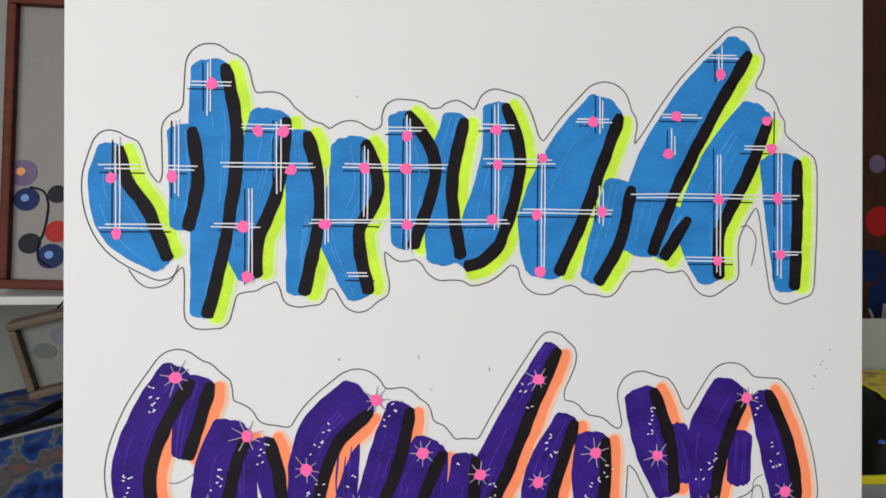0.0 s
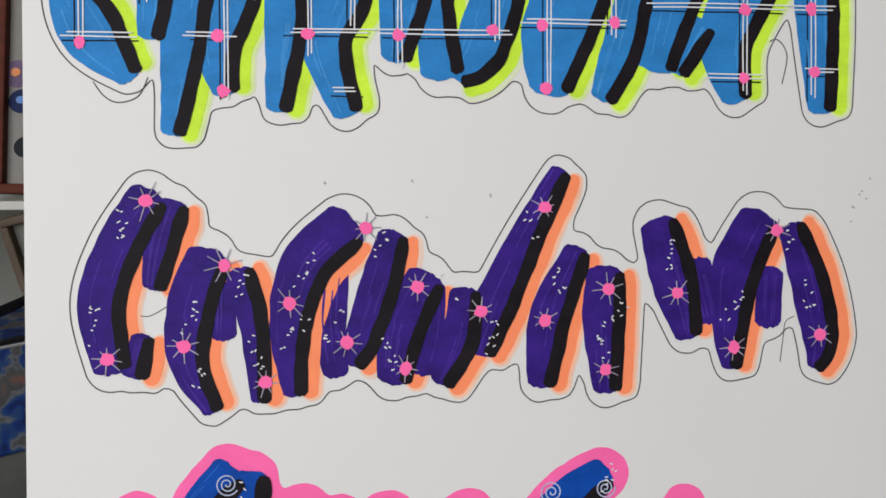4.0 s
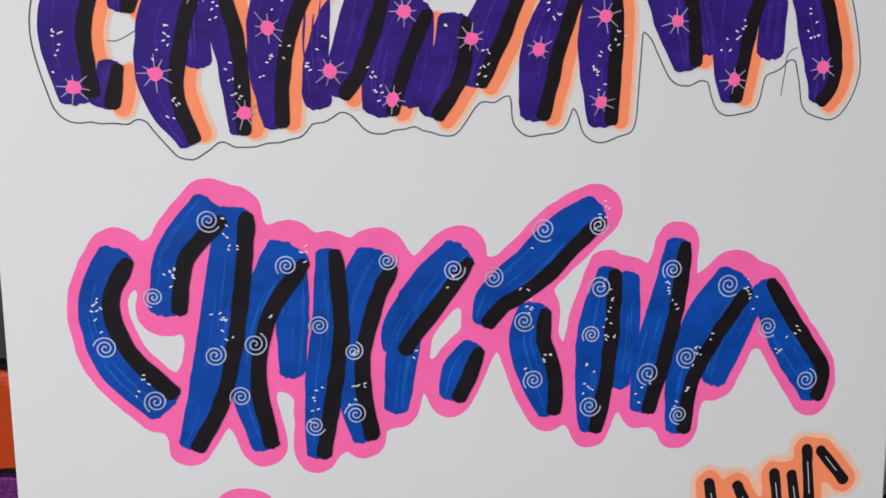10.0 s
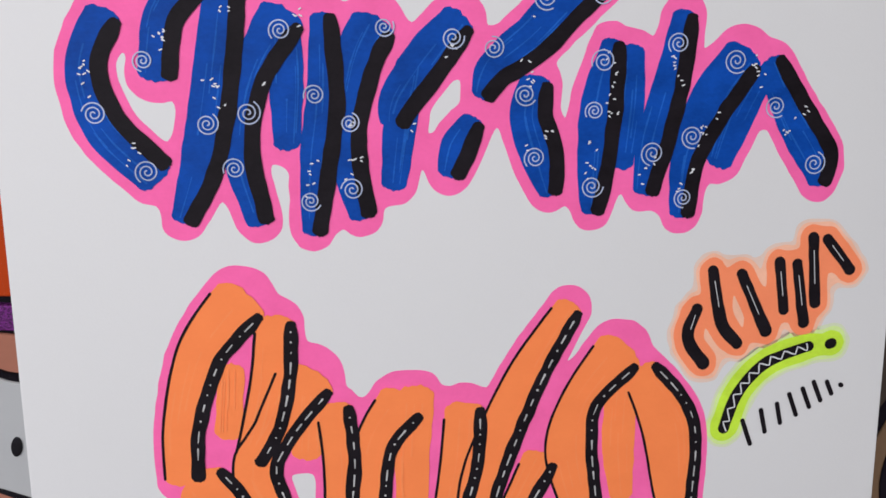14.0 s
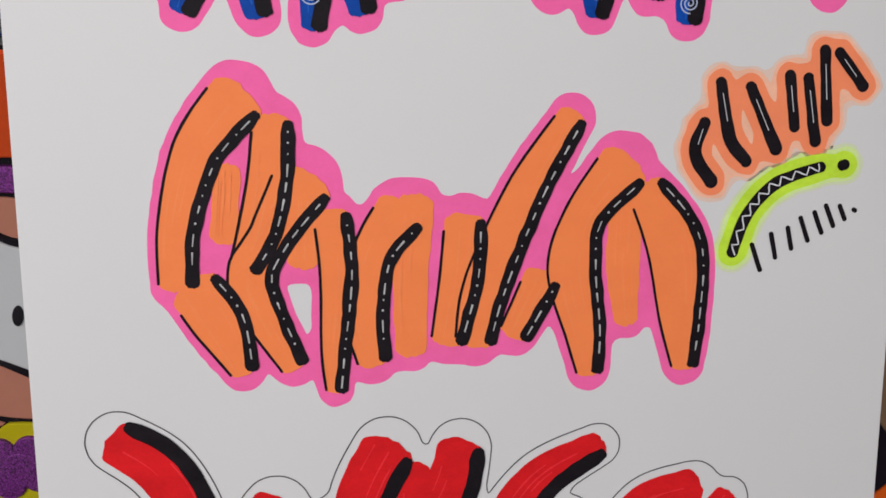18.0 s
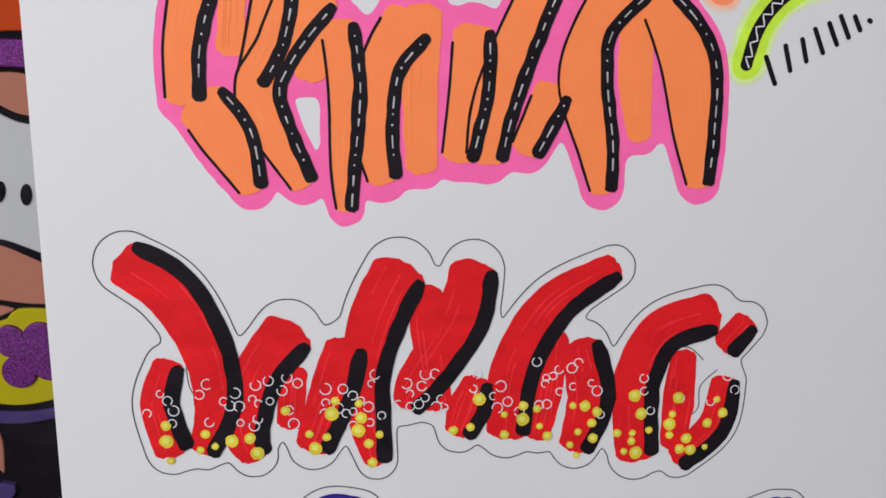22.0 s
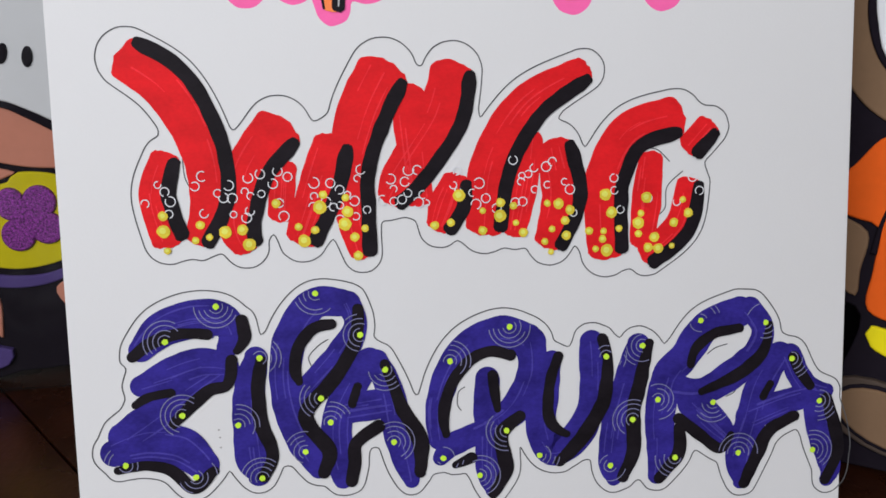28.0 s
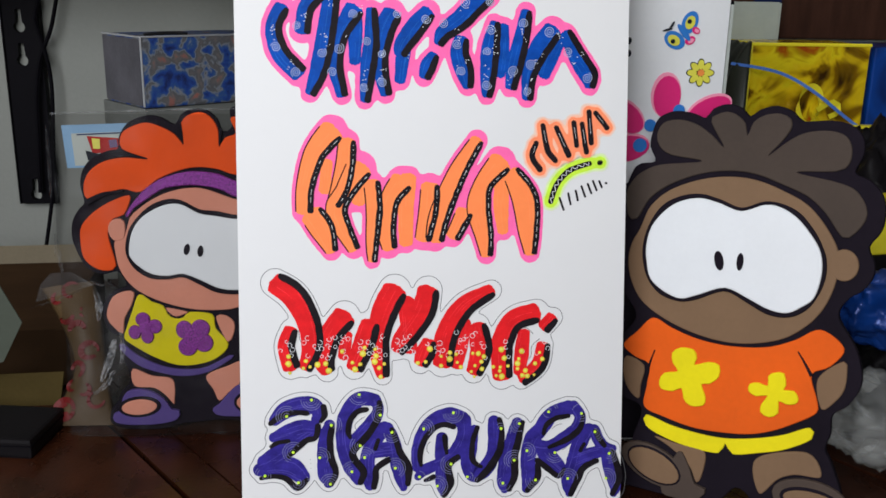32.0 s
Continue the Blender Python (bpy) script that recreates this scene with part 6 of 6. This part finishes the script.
def pillow_gift_box():
    """A kraft pillow box: two bowed faces with a narrow waist, leaning back, printed with loose red curls."""
    ob = thing("pillow_box", "beige kraft pillow gift box printed with dark red curls", "gift box", at=pose(0, 0.21, 0.004, -30))
    left = smooth_line([(-0.431, 0.151), (-0.406, 0.112), (-0.3875, 0.064), (-0.398, 0.025), (-0.4145, -0.0035)], 0.006)
    right = smooth_line([(-0.371, 0.160), (-0.360, 0.115), (-0.354, 0.080), (-0.346, 0.035), (-0.338, -0.0035)], 0.006)
    n, across = 26, 12

    def at(u, v, front=True):
        a, b = left[int(v * (len(left) - 1))], right[int(v * (len(right) - 1))]
        q = a + (b - a) * u
        bulge = 0.013 * (1 - (2 * u - 1) ** 2) ** 0.8 * (0.35 + 0.65 * math.sin(math.pi * min(max(v, 0.0), 1.0)))
        return q[0], (-bulge if front else bulge), q[1]

    bm = bmesh.new()
    for front in (True, False):
        g = [[bm.verts.new(at(i / across, j / n, front)) for j in range(n + 1)] for i in range(across + 1)]
        for i in range(across):
            for j in range(n):
                q = (g[i][j], g[i][j + 1], g[i + 1][j + 1], g[i + 1][j])
                bm.faces.new(q[::-1] if front else q)
    bmesh.ops.remove_doubles(bm, verts=bm.verts[:], dist=0.0001)
    bmesh.ops.recalc_face_normals(bm, faces=bm.faces[:])
    part("body", bm, PILLOW, ob, smooth=True)

    def on_face(x, z):
        v = min(range(len(left)), key=lambda i: abs(left[i][1] - z)) / (len(left) - 1)
        a, b = left[int(v * (len(left) - 1))], right[int(v * (len(right) - 1))]
        u = min(max((x - a[0]) / (b[0] - a[0]), 0.02), 0.98)
        return x, at(u, v)[1], z

    for x, z, r, start, turn, w in ((-0.3946, 0.148, 0.0085, 0.4, 5.2, 0.0013), (-0.409, 0.139, 0.006, 2.0, 3.4, 0.0014), (-0.397, 0.119, 0.0075, 3.5, 2.8, 0.0019), (-0.384, 0.101, 0.0085, 0.2, 3.0, 0.0022),
                                    (-0.374, 0.123, 0.0080, 1.0, 4.6, 0.0009), (-0.369, 0.078, 0.0085, 0.0, 5.6, 0.0021), (-0.3815, 0.058, 0.0075, 5.0, 4.4, 0.0017), (-0.393, 0.014, 0.0105, 0.0, 6.1, 0.0022),
                                    (-0.393, 0.014, 0.0050, 1.0, 4.6, 0.0018), (-0.359, 0.024, 0.0080, 2.0, 4.2, 0.0013), (-0.372, 0.036, 0.0060, 4.0, 3.6, 0.0014), (-0.386, 0.040, 0.0055, 1.5, 3.6, 0.0013)):
        k = [on_face(x + r * math.cos(start + turn * i / 20), z + r * (1.1 - 0.01 * i) * math.sin(start + turn * i / 20)) for i in range(21)]
        bm = bmesh.new()
        rows = []
        for i, q in enumerate(k):
            out = Vector((q[0] - x, 0, q[2] - z)).normalized() * w * (0.9 + 0.8 * math.sin(math.pi * i / 20))
            rows.append([bm.verts.new(Vector(q) + Vector((0, -0.0012, 0)) + out * d) for d in (-1, 1)])
        for a, b in zip(rows, rows[1:]):
            bm.faces.new((a[0], b[0], b[1], a[1]))
        part("printed_curl", bm, CURL_RED, ob)
    return ob


pillow_gift_box()
open_carton = thing("carton", "open brown cardboard carton with loose flaps", "carton", at=pose(-0.533, 0.30, 0, 0, 0, 4))
for x0, x1, y0, y1 in ((-0.13, 0.12, 0.2, 0.204), (-0.134, -0.130, 0, 0.204), (0.1205, 0.1245, 0, 0.204)):
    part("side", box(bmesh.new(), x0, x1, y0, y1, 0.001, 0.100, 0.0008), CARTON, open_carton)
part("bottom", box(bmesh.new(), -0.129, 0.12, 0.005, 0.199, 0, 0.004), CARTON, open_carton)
# both flaps take brighter cardboard colours in place of light falling on them
ob = part("flap", box(bmesh.new(), -0.12, 0.12, 0, 0.004, -0.042, 0, 0.0008), CARTON_LIT, open_carton, "cardboard flap coloured olive brown as if lit")
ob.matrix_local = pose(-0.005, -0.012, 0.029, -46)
ob = part("flap", box(bmesh.new(), -0.125, 0.115, 0, 0.003, 0, 0.026, 0.0008), CARTON_LIT_PALE, open_carton, "inner side of a cardboard flap, coloured pale as if lit")
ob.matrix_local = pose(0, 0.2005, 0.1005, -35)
white_sheet = thing("paper_sheet", "folded white paper sheet standing against a carton", "paper")
part("sheet", plate(bmesh.new(), [(-0.501, 0.151), (-0.466, 0.148), (-0.446, 0.104), (-0.471, 0.057), (-0.513, 0.044)], 0.262, 0.2605), DIM_SHEET, white_sheet)
dark_case = thing("case", "flat black case on the table", "case", at=pose(-0.62, 0.165, 0, 0, 0, -8))
part("body", box(bmesh.new(), 0, 0.218, 0, 0.08, 0, 0.022, 0.004), BLACK_BAG, dark_case)
part("lid_line", box(bmesh.new(), -0.0008, 0.2188, -0.0008, 0.0808, 0.014, 0.0152), BLACK_METAL, dark_case)

# clear bag round the red-haired doll
film_bag = thing("doll_bag", "clear plastic bag with a printed header card round a doll", "bag", at=LEANING @ pose(-0.2595, 0.2002, 0.0004, 6.5))


def film_sheet(x0, x1, z0, z1, cols, rows, base, slack, seed):
    """A slack sheet of clear film with soft folds."""
    bm = bmesh.new()
    grid = []
    for i in range(cols + 1):
        line = []
        for j in range(rows + 1):
            x, z = x0 + (x1 - x0) * i / cols, z0 + (z1 - z0) * j / rows
            y = base + slack * noise.noise((x * 22, z * 14, seed)) + slack * 0.55 * noise.noise((x * 70, z * 45, seed + 4))
            line.append(bm.verts.new((x + 0.003 * noise.noise((z * 25, i, seed)), y, z + 0.002 * noise.noise((x * 30, j, seed)))))
        grid.append(line)
    for i in range(cols):
        for j in range(rows):
            bm.faces.new((grid[i][j], grid[i + 1][j], grid[i + 1][j + 1], grid[i][j + 1]))
    return bm


film = part("film", film_sheet(-0.1165, 0.095, 0.0400, 0.3830, 44, 60, -0.024, 0.006, 0.0), FILM, film_bag, smooth=True)
film.visible_shadow = False
part("top_seam", tube(bmesh.new(), [(-0.1165, -0.020, 0.3825), (-0.05, -0.023, 0.3855), (0.02, -0.022, 0.3880), (0.095, -0.021, 0.3890)], 0.0010), FOLD, film_bag)
part("bottom_seam", tube(bmesh.new(), [(-0.1050, -0.022, 0.0400), (-0.05, -0.024, 0.0395), (0.02, -0.023, 0.0405), (0.095, -0.022, 0.0420)], 0.0007), FILM, film_bag)
part("header_card", plate(bmesh.new(), [(-0.1153, 0.369), (-0.0454, 0.3717), (-0.0440, 0.3270), (-0.1119, 0.3245)], 0.0085, 0.0080), material("pale_blue_card", (0.16, 0.30, 0.46), 0.5, vary=0.06), film_bag, "pale blue printed card")
for name, key, o, lift in (("printed_panel", BAG_SIDE, [(-0.1058, 0.3605), (-0.0454, 0.3630), (-0.0440, 0.3290), (-0.1035, 0.3270)], 0.0006), ("printed_spot", "red", [(-0.0900, 0.3580), (-0.0560, 0.3560), (-0.0540, 0.3420), (-0.0850, 0.3400)], 0.0011),
                           ("printed_spot", "yellow", [(-0.0850, 0.3560), (-0.0770, 0.3550), (-0.0770, 0.3450), (-0.0840, 0.3450)], 0.0016), ("printed_spot", "leaf", [(-0.0920, 0.3430), (-0.0800, 0.3400), (-0.0700, 0.3340), (-0.0900, 0.3330)], 0.0014),
                           ("printed_spot", "mauve", [(-0.0680, 0.3540), (-0.0600, 0.3550), (-0.0590, 0.3470), (-0.0670, 0.3460)], 0.0016), ("printed_bar", "navy", [(-0.1000, 0.3600), (-0.0560, 0.3622), (-0.0560, 0.3610), (-0.1000, 0.3588)], 0.0011)):
    flat_shape(film_bag, name, key, o, 0.0080, lift)


def film_glint(points, width, seed):
    """A highlight on the film's folds, added as a narrow crumpled strip of hazier, brighter film."""
    bm = bmesh.new()
    p = smooth_line(points, 0.0025)
    rows = []
    for k, (x, z) in enumerate(p):
        w = width * (0.35 + 0.65 * math.sin(math.pi * k / (len(p) - 1))) * (0.7 + 0.6 * abs(noise.noise((k * 0.6, seed, 0))))
        rows.append([bm.verts.new((x + (c - 0.5) * w, -0.031 + 0.004 * noise.noise((k * 0.7, c * 3.0, seed)) - (0.003 if c == 0.5 else 0), z + 0.0016 * noise.noise((k, c * 5, seed)))) for c in (0.0, 0.25, 0.5, 0.75, 1.0)])
    for a, b in zip(rows, rows[1:]):
        for c in range(4):
            bm.faces.new((a[c], a[c + 1], b[c + 1], b[c]))
    ob = part("film_glint_fold", bm, FOLD, film_bag)
    ob.visible_shadow = False


# strips added at the places of the film's bright glints
for run, width, seed in (([(-0.064, 0.150), (-0.070, 0.128), (-0.077, 0.112), (-0.080, 0.104)], 0.011, 1.0), ([(-0.070, 0.108), (-0.078, 0.098), (-0.088, 0.090)], 0.010, 2.0), ([(-0.066, 0.116), (-0.071, 0.108)], 0.007, 3.0), ([(-0.082, 0.206), (-0.078, 0.190), (-0.079, 0.170)], 0.009, 4.0),
                         ([(-0.1165, 0.262), (-0.1150, 0.240), (-0.1120, 0.222)], 0.007, 5.0), ([(-0.086, 0.214), (-0.074, 0.208), (-0.064, 0.212)], 0.008, 6.0), ([(-0.1460, 0.1850), (-0.130, 0.1900), (-0.112, 0.1960), (-0.094, 0.2030)], 0.006, 7.0), ([(-0.118, 0.372), (-0.1175, 0.340), (-0.118, 0.300)], 0.004, 8.0),
                         ([(-0.058, 0.160), (-0.056, 0.140), (-0.060, 0.120)], 0.006, 9.0), ([(-0.040, 0.384), (0.000, 0.387), (0.040, 0.388)], 0.004, 10.0)):
    film_glint(run, width, seed)
flap = bmesh.new()
fill(flap, [[(-0.1494, 0.1844), (-0.1434, 0.2030), (-0.1326, 0.2152), (-0.1115, 0.2170), (-0.0888, 0.2025), (-0.1180, 0.1930)]], -0.006)
flap = part("film_flap", flap, FOLD, film_bag)
flap.visible_shadow = False

# slotted shelf upright on the wall, with cables beside it
upright = thing("shelf_upright", "black slotted metal shelf upright on the wall", "shelf upright", at=pose(-0.579, 0.735, 0.129, 0, 0, 0))
holes = []
for z in (0.014, 0.223, 0.273):
    ring = [(0.0085 * math.sin(a), z - 0.0085 * math.cos(a)) for a in np.linspace(-2.5, 2.5, 13)]
    holes.append([(x, y) for x, y in ring] + [(0.0040, z + 0.026), (-0.0040, z + 0.026)])
bm = bmesh.new()
fill(bm, [[(-0.0235, 0.0), (0.0290, 0.0), (0.0290, 0.460), (-0.0235, 0.460)], *holes], 0.0)
gone = [f for f in bm.faces if any(abs(f.calc_center_median().x) < 0.009 and ((f.calc_center_median().x ** 2 + (f.calc_center_median().z - z) ** 2) < 0.0085 ** 2 or (abs(f.calc_center_median().x) < 0.004 and 0 < f.calc_center_median().z - z < 0.026)) for z in (0.014, 0.223, 0.273))]
bmesh.ops.delete(bm, geom=gone, context="FACES")
more = bmesh.ops.extrude_face_region(bm, geom=bm.faces[:])
bmesh.ops.translate(bm, vec=(0, 0.011, 0), verts=[v for v in more["geom"] if isinstance(v, bmesh.types.BMVert)])
part("slotted_strip", bm, BLACK_METAL, upright)
for x in (-0.0252, 0.0292):
    part("side_flange", box(bmesh.new(), x, x + 0.002, -0.004, 0.012, 0, 0.460, 0.0006), BLACK_METAL, upright)
for run in ([(-0.536, 0.480), (-0.543, 0.442), (-0.551, 0.414), (-0.543, 0.381), (-0.536, 0.335), (-0.537, 0.281), (-0.548, 0.160), (-0.568, 0.060)], [(-0.508, 0.480), (-0.517, 0.443), (-0.528, 0.402), (-0.537, 0.382), (-0.550, 0.351), (-0.559, 0.302), (-0.563, 0.235), (-0.568, 0.150)]):
    cable = thing("cable", "thin black cable hanging down the wall", "cable", "cables on the wall")
    part("wire", tube(bmesh.new(), [(x, 0.722, z) for x, z in smooth_line(run, 0.01)], 0.0034), BLACK_METAL, cable)

# white shelf with framed pictures
shelf = thing("wall_shelf", "white painted wall shelf", "shelf", kind="structure")
part("board", box(bmesh.new(), -0.85, -0.16, 0.497, 0.749, 0.5095, 0.5165, 0.001), WHITE_PAINT, shelf)
tall_picture = framed_picture(pose(-0.335, 0.512, 0.5200, -12, 1.5, 0), 0.13, 0.24, "white floral picture in a red-brown wooden frame", FRAME_WOOD, PICTURE, 0.0078)
for x, z, r, key in ((0.0142, 0.0950, 0.0118, "mauve"), (0.0181, 0.0735, 0.0104, "navy"), (0.0217, 0.0374, 0.0092, "leaf"), (0.0385, 0.0274, 0.0112, "navy"), (0.0428, 0.0478, 0.0098, "red"), (0.0422, 0.0786, 0.0080, "leaf")):
    flat_shape(tall_picture, "painted_flower", key, ellipse(x, z, r, r * 0.9, 25), -0.004, 0.0008)
    if key in ("mauve", "navy"):
        flat_shape(tall_picture, "flower_heart", {"mauve": "orange", "navy": "blue"}[key], ellipse(x - r * 0.1, z + r * 0.1, r * 0.32, r * 0.28, 25), -0.004, 0.0014)
stem = [(x, -0.0046, z) for x, z in smooth_line([(0.0204, 0.0834), (0.0308, 0.081), (0.0353, 0.070), (0.0329, 0.0485), (0.0285, 0.0365), (0.0293, 0.025), (0.0387, 0.0186)], 0.004)]
part("painted_stem", tube(bmesh.new(), stem, 0.0009, 5), PRINT["leaf"], tall_picture)
low_picture = framed_picture(pose(-0.2875, 0.430, 0.4570, 0, -14, 0), 0.12, 0.060, "faded floral picture in a thin brown frame under the shelf", material("grey_brown_frame", (0.105, 0.080, 0.058), 0.6, vary=0.2, spec=0.15), material("faded_picture", (0.155, 0.16, 0.145), 0.6, vary=0.15, scale=9, spec=0.2), 0.006)
part("cord", tube(bmesh.new(), [(0.030, 0.003, 0.057), (0.034, 0.022, 0.061), (0.040, 0.0680, 0.0600)], 0.0008, 5), BLACK_METAL, low_picture)
FADED = {"mauve": material("faded_mauve_print", (0.105, 0.098, 0.126), 0.6, vary=0.2), "leaf": material("faded_leaf_print", (0.07, 0.084, 0.077), 0.6, vary=0.2)}
for x, z, w, key in ((0.0340, 0.0400, 0.0095, "mauve"), (0.0180, 0.0320, 0.0085, "leaf"), (0.0560, 0.0300, 0.0090, "leaf")):
    flat_shape(low_picture, "painted_flower", FADED[key], ellipse(x, z, w, w * 0.7, -20), -0.004, 0.0008)
strap = thing("strap", "black strap hanging in a loop under the shelf", "strap")
part("strip", tube(bmesh.new(), smooth_line([(-0.420, 0.505, 0.5075), (-0.360, 0.370, 0.458), (-0.289, 0.322, 0.470), (-0.245, 0.318, 0.486), (-0.200, 0.390, 0.500), (-0.175, 0.505, 0.5075)], 0.008), 0.0032), BLACK_METAL, strap)
